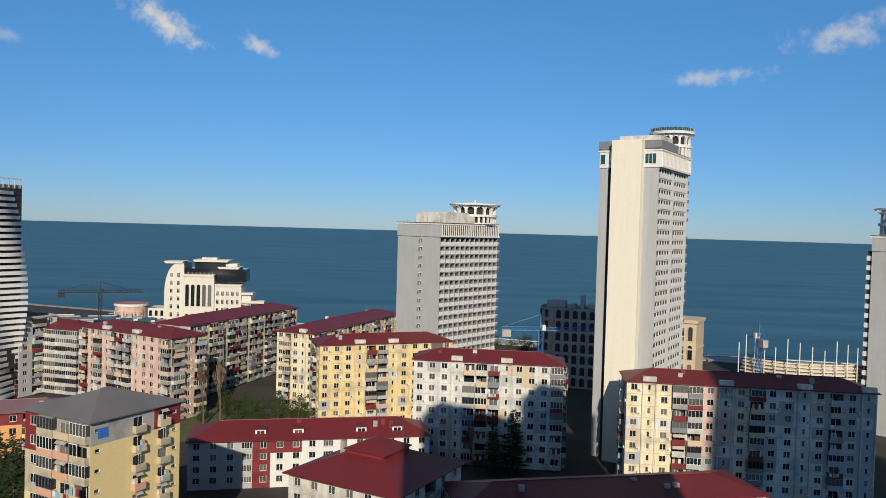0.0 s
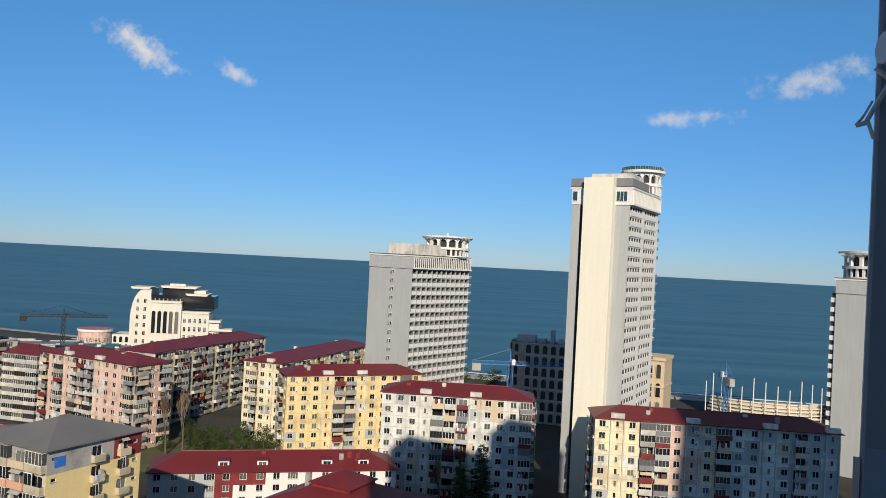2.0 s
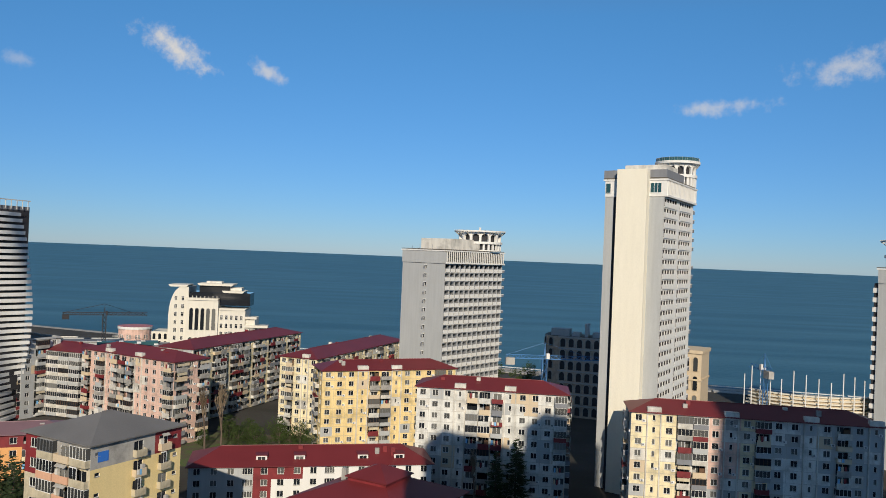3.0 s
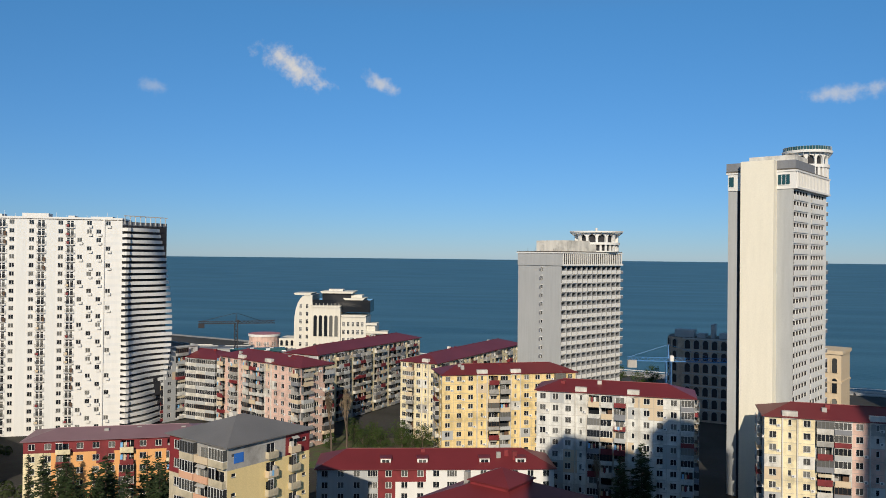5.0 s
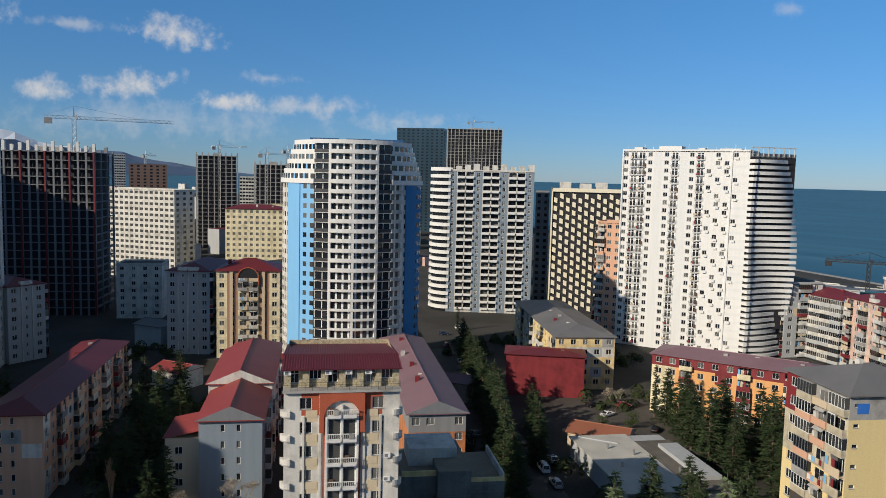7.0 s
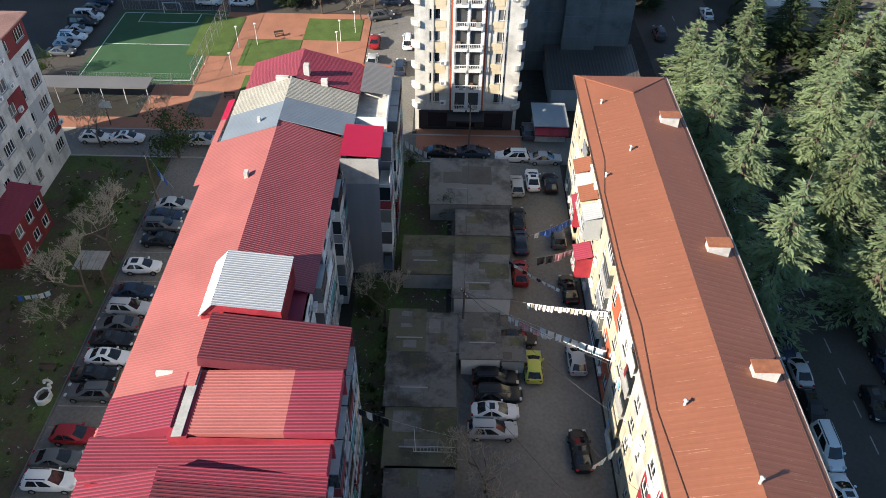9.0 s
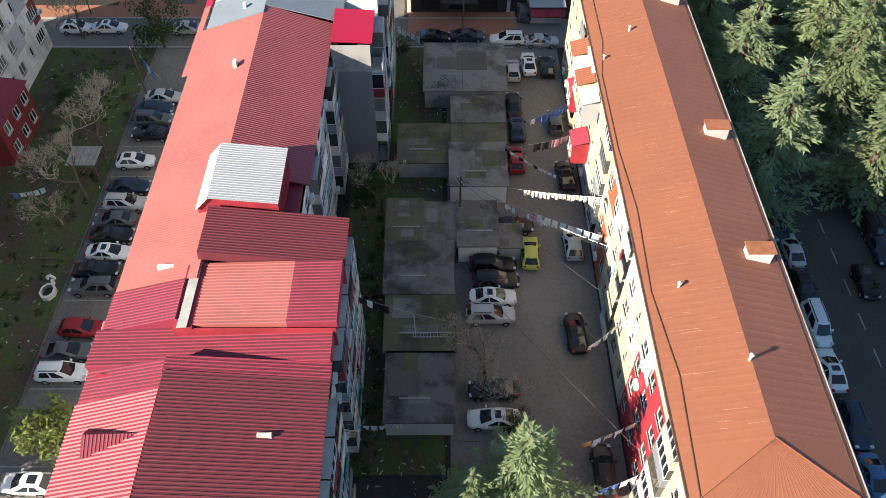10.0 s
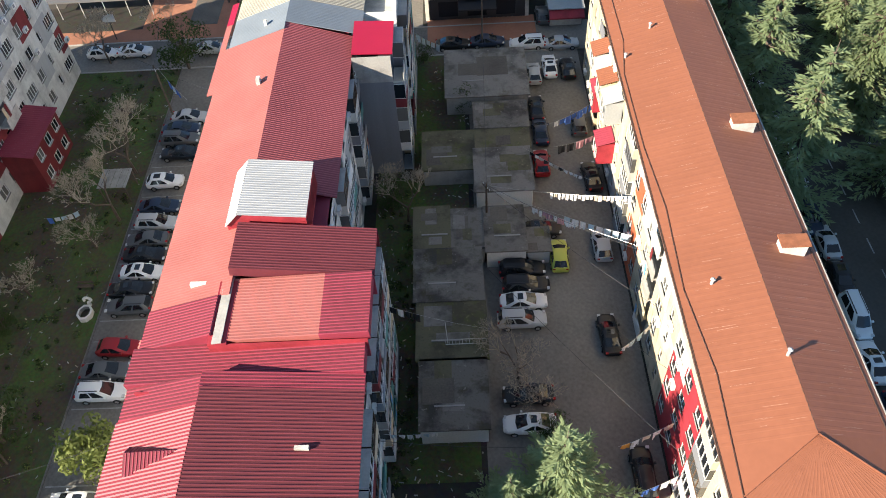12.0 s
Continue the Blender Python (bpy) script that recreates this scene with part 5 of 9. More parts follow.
tops = [  # v0, v1, u0, u1, z at v0, z at v1, material, rib
    (-23.3, -16.9, 33.0, 65.4, 15.30, 17.4, "roof_pink", 0.007),
    (-16.9, -10.4, 44.0, 66.6, 17.4, 15.3, "roof_faded", 0.03),
    (-22.9, -16.9, 65.4, 70.2, 15.45, 17.5, "roof_slate", 0.008),
    (-22.9, -16.9, 70.2, 75.4, 15.45, 17.5, "roof_bone", 0.03),
    (-16.9, -9.6, 66.6, 70.8, 17.5, 15.5, "roof_slate", 0.008),
    (-16.9, -9.6, 70.8, 75.0, 17.5, 15.5, "roof_bone", 0.03),
    (-22.4, -16.4, 75.4, 81.6, 15.6, 17.6, "roof_crimson", 0.026),
    (-16.4, -9.5, 75.0, 81.4, 17.6, 15.7, "roof_crimson", 0.026),
    (-9.5, -6.2, 75.0, 81.6, 16.0, 15.6, "roof_grey", 0.03),
    (-10.4, -6.4, 62.8, 68.4, 15.9, 15.7, "roof_signal", 0.0),
    (-17.0, -6.7, 34.6, 39.0, 18.3, 16.9, "roof_maroon", 0.06),
    (-16.8, -10.2, 29.2, 34.5, 17.1, 17.36, "roof_pink", 0.045),
    (-10.2, -6.8, 29.2, 34.5, 17.36, 17.5, "roof_crimson", 0.045),
    (-23.2, -17.7, 29.6, 33.0, 15.6, 17.3, "roof_crimson", 0.05),
    (-23.4, -7.1, 26.7, 29.6, 15.9, 16.7, "roof_crimson", 0.05),
    (-23.3, -17.6, 24.3, 26.7, 15.4, 17.0, "roof_crimson", 0.05),
    (-17.5, -7.0, 16.4, 25.5, 17.5, 16.3, "roof_maroon", 0.06),
    (-23.5, -17.5, 16.4, 24.3, 15.25, 17.5, "roof_stripe", 0.06),
    (-17.6, -7.0, 25.4, 26.7, 17.42, 16.35, "roof_crimson", 0.05),
    (-24.0, -23.35, 58.5, 70.0, 15.0, 15.2, "roof_pink", 0.008),
    (-24.0, -23.25, 70.0, 74.0, 15.0, 15.25, "roof_signal", 0.01),
]
M["roof_faded"] = mat("faded_crimson_sheet_roof", (0.37, 0.095, 0.105), 0.55, var=0.12, scale=0.25)
M["roof_slate"] = mat("smooth_blue_grey_sheet_roof", (0.20, 0.235, 0.27), 0.55, var=0.12, scale=0.4)
M["roof_bone"] = mat("bone_white_weathered_sheet_roof", (0.40, 0.38, 0.32), 0.7, var=0.16, scale=0.5)
M["roof_signal"] = mat("fresh_crimson_sheet_roof", (0.42, 0.010, 0.045), 0.45, var=0.06, scale=0.4)
M["roof_maroon"] = mat("dull_maroon_sheet_roof", (0.165, 0.034, 0.046), 0.5, var=0.12, scale=0.2)
M["roof_stripe"] = mat("glossy_red_sheet_roof", (0.48, 0.20, 0.21), 0.4, var=0.1, scale=0.2)
# a darker tone for the flat valleys between the ribs of each roof
valley_tone = {"roof_crimson": mat("crimson_roof_valley", (0.16, 0.028, 0.042), 0.7, var=0.2), "roof_maroon": mat("maroon_roof_valley", (0.122, 0.025, 0.033), 0.7, var=0.2), "roof_stripe": mat("red_roof_valley", (0.25, 0.03, 0.045), 0.6, var=0.15),
        "roof_pink": mat("faded_roof_valley", (0.36, 0.12, 0.105), 0.7, var=0.2), "roof_silver": mat("grey_roof_valley", (0.20, 0.205, 0.21), 0.7, var=0.2), "roof_grey": None, "roof_slate": None, "roof_faded": mat("faded_crimson_valley", (0.25, 0.055, 0.065), 0.7, var=0.2), "roof_signal": None, "roof_bone": mat("bone_roof_valley", (0.26, 0.245, 0.21), 0.8, var=0.2)}
for v0, v1, u0, u1, z0, z1, mm, rib in tops:
    g = Geo()
    # ribs run across the house, from the low edge to the high one
    if z0 <= z1:
        g.sheet(LC(v0, u1, z0), LC(v0, u0, z0), LC(v1, u0, z1), LC(v1, u1, z1), M[mm], 0.26, rib * 0.8, under=0.9 if 24 < u0 < 36 else 0.08, valley=valley_tone[mm])
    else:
        g.sheet(LC(v1, u0, z1), LC(v1, u1, z1), LC(v0, u1, z0), LC(v0, u0, z0), M[mm], 0.26, rib * 0.8, under=0.9 if 24 < u0 < 36 else 0.08, valley=valley_tone[mm])
    part("roof_panel", g, red_house)
# upstands that close the steps between the roofs
ups = [(-22.6, -10.6, 75.0, 15.0, 15.6), (-17.0, -6.7, 34.25, 15.0, 16.9), (-17.0, -6.9, 28.95, 15.0, 17.0), (-22.5, -7.1, 26.1, 15.0, 15.9), (-17.2, -6.7, 38.9, 15.0, 16.8), (-22.4, -7.2, 16.6, 15.0, 15.4)]
for v0, v1, u, z0, z1 in ups:
    part("upstand", Geo().box(v0 + 22, u - 16.5 - 0.06, z0, v1 + 22, u - 16.5 + 0.06, z1, M["redp"]), red_house)
# the eave wall of the raised extensions
part("eave_wall", Geo().box(14.5, 0.2, 15.0, 14.62, 22.3, 16.2, M["dirtywhite"]), red_house)
# the silver-roofed dormer
dz = Geo()
dz.sheet(LC(-18.2, 45.2, 17.6), LC(-18.2, 39.2, 17.6), LC(-17.0, 39.2, 18.9), LC(-17.0, 45.2, 18.9), M["roof_silver"], 0.25, 0.035)
dz.sheet(LC(-11.9, 39.2, 18.3), LC(-11.9, 45.2, 18.3), LC(-17.0, 45.2, 18.9), LC(-17.0, 39.2, 18.9), M["roof_silver"], 0.25, 0.035)
dorm = part("dormer", Geo().box(3.9, 22.9, 15.8, 10.0, 28.5, 17.6, M["redp"]), red_house)
part("dormer_roof", dz, dorm, label="galvanised ribbed dormer roof")
part("gable", Geo().face([LC(-18.1, 39.4, 17.55), LC(-12.0, 39.4, 17.55), LC(-12.0, 39.4, 18.25), LC(-17.0, 39.4, 18.85)], M["redp"]).face([LC(-12.0, 39.4, 16.0), LC(-12.0, 45.0, 16.0), LC(-12.0, 45.0, 18.25), LC(-12.0, 39.4, 18.25)], M["redp"]), dorm)
# small ridged dormer near the end
sg = Geo()
A, B, C, T = LC(-21.9, 19.9, 15.6), LC(-21.9, 22.5, 15.6), LC(-18.2, 21.2, 17.35), LC(-21.5, 21.2, 17.2)
sg.sheet(A, C, C, T, M["roof_crimson"], 0.3, 0.04, valley=valley_tone["roof_crimson"]).sheet(C, B, T, C, M["roof_crimson"], 0.3, 0.04, valley=valley_tone["roof_crimson"]).face([A, T, B], M["roof_maroon"])
part("small_dormer", sg, red_house)
part("lean_to_roof", Geo().sheet(LC(-25.2, 33.0, 12.0), LC(-25.2, 30.2, 12.0), LC(-22.2, 30.2, 13.4), LC(-22.2, 33.0, 13.4), M["roof_pink"], 0.35, 0.05), red_house)
# flashing, vents, chimneys
part("upstand", Geo().box(4.2, 12.4, 15.3, 5.5, 17.8, 17.15, M["redp"]), red_house)
part("flashing", Geo().sheet((4.5, 17.9, 17.2), (4.5, 12.4, 17.2), (5.2, 12.4, 17.3), (5.2, 17.9, 17.3), M["concrete"], 1.4, 0.01), red_house, label="pale metal flashing strip")
for v, u, z, w, l, hh in ((-18.4, 57.6, 16.6, 0.35, 0.6, 0.9), (-19.1, 67.2, 16.2, 0.3, 0.3, 1.1), (-15.4, 76.1, 17.0, 0.6, 0.8, 1.5), (-18.0, 75.2, 16.8, 1.4, 0.5, 0.7), (-13.4, 75.1, 16.5, 0.7, 0.5, 0.8), (-10.6, 21.3, 16.6, 0.9, 0.25, 0.35), (-19.5, 34.6, 16.4, 1.5, 0.3, 0.3)):
    part("roof_vent", Geo().box(v + 22 - w / 2, u - 16.5 - l / 2, z - 0.5, v + 22 + w / 2, u - 16.5 + l / 2, z + hh, M["offwhite"]), red_house)
# the grey stair block with the crimson roof, and the terrace beyond it
walls(red_house, 3.8, 5.6, 0.4, 5, 3.0, {1: "xg"}, M["dgrey"], off=pose(*LC(-10.4, 62.5, 0)[:2], 0), name="stair_block_wall", balc=mixed, seed=63, closed=(0, 1, 2))
part("parapet_wall", Geo().box(*LC(-10.4, 62.45, 12.2)[:2], 12.6, *LC(-6.6, 62.6, 0)[:2], 15.6, M["concrete"]), red_house, label="pale concrete upper panel")
walls(red_house, 4.4, 13.0, 0.4, 5, 2.8, {1: "xgxg"}, M["offwhite"], off=pose(*LC(-10.8, 68.4, 0)[:2], 0), balc=mixed, seed=64, closed=(0, 1, 2))
part("terrace_wall", Geo().box(*LC(-10.2, 70.4, 0)[:2], 14.2, *LC(-6.3, 70.6, 0)[:2], 15.4, M["white"]).box(*LC(-6.5, 70.6, 0)[:2], 14.2, *LC(-6.3, 77, 0)[:2], 15.4, M["white"]), red_house)
part("terrace_floor", Geo().box(*LC(-10.3, 68.4, 0)[:2], 14.0, *LC(-6.3, 81.4, 0)[:2], 14.4, M["offwhite"]), red_house)
part("parapet_wall", Geo().box(*LC(-22, 81.1, 0)[:2], 15.0, *LC(-6.4, 81.3, 0)[:2], 15.8, M["brick"]), red_house)

# ---- the long house with the rust orange roof ----
om = pose(*uv(18.2, 15.6), 0, 0, 0, math.degrees(math.atan2(GV.y, GV.x)))
orange_house = thing("apartment_house", None, "long five-storey house with a rust orange sheet roof and crowded balconies", "apartment house", om)
OC = lambda v, u, z: (v - 15.6, u - 18.2, z)


def pick(face, s, z, L):
    if face == 3:
        w = 61.6 - s
        if 6 < w < 14 and z < 12:
            return M["redp"]
        if 14 < w < 20:
            return M["stained"]
        if 27 < w < 31:
            return M["brick"]
        if 20 < w < 27 and z > 6:
            return M["dirtywhite"]
    return None


walls(orange_house, 9.7, 61.6, 0.6, 5, 2.85, {0: "wwxw", 3: "wnwxwwwnwgwwwxwnwwwgw"}, M["stained"], zone={"pick": pick, "xcuts": [30.6, 34.6, 41.6, 47.6, 55.6], "cuts": [6.0, 12.0]},
      balc=("stained", "redp", "offwhite", "concrete", "beige", "stained", "dirtywhite", "concrete", "dgrey"), glaze=0.45, seed=65, deep=0.4, ac=0.3, patchy=0.25)
M["roof_rust"] = mat("dull_rust_sheet_roof", (0.29, 0.108, 0.064), 0.62, var=0.12, scale=0.2, fine=2.5, fine_var=0.08)
M["roof_pale"] = mat("bare_scratched_sheet", (0.52, 0.30, 0.22), 0.6, var=0.2)
M["rust_dark"] = mat("dark_rust_strip", (0.10, 0.055, 0.04), 0.7, var=0.3, scale=1.5)
ev0, ev1, er, z0, z1 = 14.9, 25.65, 20.45, 15.4, 16.95
u0, u1, h0, h1 = 17.4, 80.4, 21.0, 74.0
part("roof_panel", Geo().sheet(OC(ev0, h1, z0), OC(ev0, h0, z0), OC(er, h0, z1), OC(er, h1, z1), M["roof_orange"], 0.62, 0.007), orange_house)
part("roof_panel", Geo().sheet(OC(ev1, h0, z0), OC(ev1, h1, z0), OC(er, h1, z1), OC(er, h0, z1), M["roof_rust"], 0.62, 0.006), orange_house)
for a, b, c in ((OC(ev0, h0, z0), OC(ev0, u0, z0), OC(er, h0, z1)), (OC(ev1, u0, z0), OC(ev1, h0, z0), OC(er, h0, z1)), (OC(ev0, u1, z0), OC(ev0, h1, z0), OC(er, h1, z1)), (OC(ev1, h1, z0), OC(ev1, u1, z0), OC(er, h1, z1))):
    part("roof_panel", Geo().face([a, b, c], M["roof_orange"]), orange_house)
part("roof_panel", Geo().sheet(OC(ev0, u0, z0), OC(ev1, u0, z0), OC(er, h0, z1), OC(er, h0, z1), M["roof_orange"], 0.3, 0.006), orange_house)
part("roof_panel", Geo().sheet(OC(ev1, u1, z0), OC(ev0, u1, z0), OC(er, h1, z1), OC(er, h1, z1), M["roof_orange"], 0.3, 0.006), orange_house)
part("ridge_cap", Geo().face([OC(er - 0.04, h0, z1 - 0.012), OC(er, h0, z1 + 0.006), OC(er, h1, z1 + 0.006), OC(er - 0.04, h1, z1 - 0.012)], M["rust_dark"]).face([OC(er, h0, z1 + 0.006), OC(er + 0.05, h0, z1 - 0.018), OC(er + 0.05, h1, z1 - 0.018), OC(er, h1, z1 + 0.006)], M["rust_dark"]), orange_house, label="thin dark ridge sealing strip")
for vv, uu in ((ev0, u0), (ev1, u0), (ev0, u1), (ev1, u1)):
    part("hip_cap", Geo().tube(OC(vv, uu, z0 + 0.03), OC(er, h0 if uu == u0 else h1, z1 + 0.03), 0.05, 0.05, M["roof_orange"], 5), orange_house)
part("soffit", Geo().box(*OC(ev0 + 0.05, u0 + 0.05, 0)[:2], 15.15, *OC(ev1 - 0.05, u1 - 0.05, 0)[:2], 15.3, M["concrete"]), orange_house)
for vv in (ev0 - 0.08, ev1 + 0.08):
    part("gutter", Geo().tube(OC(vv, u0, 15.35), OC(vv, u1, 15.35), 0.07, 0.07, M["concrete"] if vv > 20 else M["rust_dark"], 6), orange_house)
g = Geo()
path = [(15.5, 17.6), (15.9, 26), (15.3, 33), (15.6, 41), (15.2, 48), (15.2, 58), (15.9, 63), (15.9, 79)]
g.chain([OC(v, u, z0 + (v - ev0) * (z1 - z0) / (er - ev0) + 0.08) for v, u in path], 0.026, M["rust_dark"], 6)
part("cable", g, orange_house, label="thick dark cable laid along the eave")
scr = Geo()               # pale scratches along the sheet laps, and a second line of gutter boards
srnd = random.Random(8)
for i in range(230):
    u = srnd.uniform(h0, h1)
    side = srnd.random() < 0.6
    va = srnd.uniform(15.2, 20.0) if side else srnd.uniform(20.8, 25.0)
    vb = min(va + srnd.uniform(0.25, 1.6), 20.3 if side else 25.5)
    zz = lambda v: (z0 + (v - ev0) * (z1 - z0) / (er - ev0) if side else z0 + (ev1 - v) * (z1 - z0) / (ev1 - er)) + (0.012 if side else 0.02)
    w, sk = srnd.uniform(0.008, 0.022), srnd.uniform(-0.05, 0.05)
    scr.face([OC(va, u, zz(va)), OC(vb, u + sk, zz(vb)), OC(vb, u + sk + w, zz(vb)), OC(va, u + w, zz(va))], M["roof_pale"])
part("scratch", scr, orange_house, kind="stuff")
part("eave_board", Geo().box(*OC(ev1 - 0.42, u0 + 0.4, 0)[:2], 15.50, *OC(ev1 - 0.36, u1 - 0.4, 0)[:2], 15.56, M["rust_dark"]), orange_house)
part("eave_board", Geo().box(*OC(ev0 - 0.02, u0, 0)[:2], 15.28, *OC(ev0 + 0.02, u1, 0)[:2], 15.43, M["rust_dark"]), orange_house)
rust = mat("rusted_cap", (0.32, 0.12, 0.06), 0.8, var=0.3, scale=2)
for u in (69.6, 49.4, 35.9):
    ch = part("chimney", Geo().box(7.0, u - 18.2 - 0.45, 15.6, 8.9, u - 18.2 + 0.45, 17.0, M["offwhite"]), orange_house)
    part("chimney_cap", Geo().box(6.9, u - 18.2 - 0.6, 17.0, 9.0, u - 18.2 + 0.6, 17.12, rust), ch, label="rusted sheet chimney cap")
for u, v, z in ((60.4, 15.7, 15.7), (63.8, 18.5, 16.6), (73.3, 17.0, 16.1), (33.1, 17.2, 16.2), (26.5, 20.3, 17.2)):
    vent = part("roof_vent", Geo().tube(OC(v, u, z - 0.3), OC(v, u, z + 0.34), 0.11, 0.11, M["offwhite"], 8), orange_house)
    part("vent_cap", Geo().tube(OC(v, u, z + 0.36), OC(v, u, z + 0.46), 0.19, 0.04, M["offwhite"], 8), vent)
# box balconies with little roofs near the far end
for u, z, mm, rm in ((64.5, 9.0, "redp", "roof_crimson"), (62.0, 12.0, "cream", "roof_orange"), (59.0, 12.0, "grey", "roof_silver"), (66.5, 12.2, "white", "roof_orange"), (59.8, 6.0, "redp", "roof_crimson")):
    bx = part("box_balcony", Geo().box(-1.7, u - 18.2 - 1.1, z - 2.4, 0.0, u - 18.2 + 1.1, z + 0.2, M[mm]), orange_house)
    part("box_roof", Geo().sheet(OC(13.7, u + 1.25, z + 0.2), OC(13.7, u - 1.25, z + 0.2), OC(15.5, u - 1.25, z + 0.75), OC(15.5, u + 1.25, z + 0.75), M[rm], 0.3, 0.03), bx)
    for k in (-0.55, 0.55):
        part("window", window_mesh(0.9, 1.2), bx, pose(-1.72 - 0.16, u - 18.2 + k, z - 1.6, 0, 0, -90))

# ---- garages down the middle of the court ----
moss = felt_mat("mossy_roof_felt", (0.15, 0.138, 0.085), (0.065, 0.06, 0.042), (0.10, 0.115, 0.035))
pale = felt_mat("bleached_roof_felt", (0.235, 0.222, 0.205), (0.07, 0.066, 0.06), (0.12, 0.105, 0.08))
def garage(u0, u1, v0, v1, h, wallm, roofm):
    m = pose(*uv(u0, v0), 0, 0, 0, math.degrees(math.atan2(GV.y, GV.x)))
    root = thing("garage", None, "low garage with a flat tarred roof and metal doors", "garage", m, "garages in the court")
    w, d = v1 - v0, u1 - u0
    part("wall", Geo().box(0, 0, 0, w, d, h, M[wallm]), root)
    part("roof", Geo().box(-0.2, -0.2, h, w + 0.2, d + 0.2, h + 0.16, roofm), root, label="weathered tar roof with moss stains")
    grnd = random.Random(int(u0 * 10 + v0))
    for k in range(4):          # patches of newer and older felt, laid over one another
        a, b = grnd.uniform(0, w * 0.6), grnd.uniform(0, d * 0.7)
        e, f = min(w, a + grnd.uniform(0.9, w * 0.5)), min(d, b + grnd.uniform(0.8, d * 0.45))
        part("felt_patch", Geo().box(a, b, h + 0.16, e, f, h + 0.175 + 0.004 * k, grnd.choice((M["garage_tar"], pale, moss, M["tar"]))), root)
    if d > 5.0:                 # a plank and a pipe left on the roof
        part("plank", Geo().box(w * 0.2, d * 0.3, h + 0.2, w * 0.2 + 2.6, d * 0.3 + 0.16, h + 0.25, M["concrete"]), root, None)
    n = max(1, int(d / 3.2))
    for i in range(n):
        y = d * (i + 0.5) / n
        part("garage_door", Geo().relief([-1.2, -0.04, 0.04, 1.2], [0, 2.1], lambda a, b: (-0.03 if a == 1 else -0.06, M["greyblue"])), root, pose(w, y, 0.05, 0, 0, 90))
    return root


for u0, u1, v0, v1, h, wm, rm in ((72.0, 81, -1.6, 8.0, 2.6, "concrete", pale), (66.5, 70.8, 1.6, 7.5, 2.5, "concrete", M["garage_tar"]), (63.1, 66.3, 1.6, 7.4, 2.4, "concrete", moss), (56.4, 62.8, 1.3, 7.2, 2.6, "white", pale),
                                  (60.2, 66.2, -4.3, 1.2, 2.3, "concrete", moss), (48.3, 54.1, 2.0, 5.8, 2.5, "white", M["garage_tar"]), (48.9, 54.4, -5.1, -1.7, 2.5, "concrete", moss), (49.0, 54.0, -1.5, 1.8, 2.4, "concrete", M["garage_tar"]),
                                  (42.5, 48.6, -5.0, 1.3, 2.6, "concrete", M["garage_tar"]), (36.2, 42.1, -4.7, 1.4, 2.5, "concrete", moss), (29.5, 36.0, -4.4, 1.2, 2.5, "white", M["garage_tar"]), (48.6, 51.5, 6.0, 8.2, 1.9, "grey", M["garage_tar"])):
    garage(u0, u1, v0, v1, h, wm, rm)

# ---- the cream tower at the end of the court ----
tm = pose(*uv(92, -4.2), 0, 0, 0, math.degrees(math.atan2(GV.y, GV.x)))
tower = thing("apartment_tower", None, "cream apartment tower with an orange arched top and stone roof storey", "apartment tower", tm)
strip = mat("cream_panel", (0.62, 0.52, 0.36), streak=0.08, bump=0.2)
rubble = mat("rubble_stone_cladding", (0.42, 0.36, 0.24), var=0.5, scale=3.0, fine=9, bump=0.8)
rust_red = mat("brick_red_strip", (0.42, 0.10, 0.05), streak=0.08)


def tpick(face, s, z, L):
    if face == 0:
        if z > 30.7 and (2.1 < s < 4.6 or 9.4 < s < 11.9):
            return rust_red
        if 4.7 < s < 4.95 or 9.05 < s < 9.3:
            return rust_red
        if 2.4 < s < 4.1 or 9.9 < s < 11.6:
            return strip if (z % 3.0) < 1.7 else M["offwhite"]
    return None


walls(tower, 14.0, 19, 3.6, 10, 3.0, {0: [".w....w."] * 10}, M["offwhite"], zone={"pick": tpick, "xcuts": [2.1, 2.4, 4.1, 4.6, 4.7, 4.95, 9.05, 9.3, 9.4, 9.9, 11.6, 11.9], "cuts": [30.7] + [3.6 + 3.0 * i + 0.5 for i in range(10)]},
      balc=("white", "offwhite"), seed=66, glaze=0.3, deep=1.0, ac=0.35)
for f in range(10):     # rounded corner balconies
    for x, a0 in ((0.75, 180), (13.25, 270)):
        ring = [(x + 1.25 * math.cos(radians(a0 + 90 * i / 6)), 0.9 + 1.25 * math.sin(radians(a0 + 90 * i / 6))) for i in range(7)] + [(x, 0.9)]
        part("corner_balcony", Geo().prism(ring, 3.5 + 3.0 * f, 3.65 + 3.0 * f, M["concrete"], bottom=True).prism(ring, 3.65 + 3.0 * f, 4.3 + 3.0 * f, M["offwhite"]), tower)
part("terrace", Geo().box(-0.15, -0.5, 33.6, 14.15, 19.1, 33.85, M["concrete"]), tower)
g = Geo()                     # the orange arch over the middle bays
for i in range(12):
    a, b = math.pi * i / 12, math.pi * (i + 1) / 12
    p, q = (7 - 2.2 * math.cos(a), 30.4 + 2.2 * math.sin(a)), (7 - 2.2 * math.cos(b), 30.4 + 2.2 * math.sin(b))
    P, Q = (p[0], 33.6), (q[0], 33.6)
    g.face([(P[0], -0.4, P[1]), (p[0], -0.4, p[1]), (q[0], -0.4, q[1]), (Q[0], -0.4, Q[1])], rust_red)
    g.face([(p[0], -0.4, p[1]), (p[0], 0, p[1]), (q[0], 0, q[1]), (q[0], -0.4, q[1])], rust_red)
    g.face([(P[0], 0, P[1]), (P[0], -0.4, P[1]), (Q[0], -0.4, Q[1]), (Q[0], 0, Q[1])], rust_red)
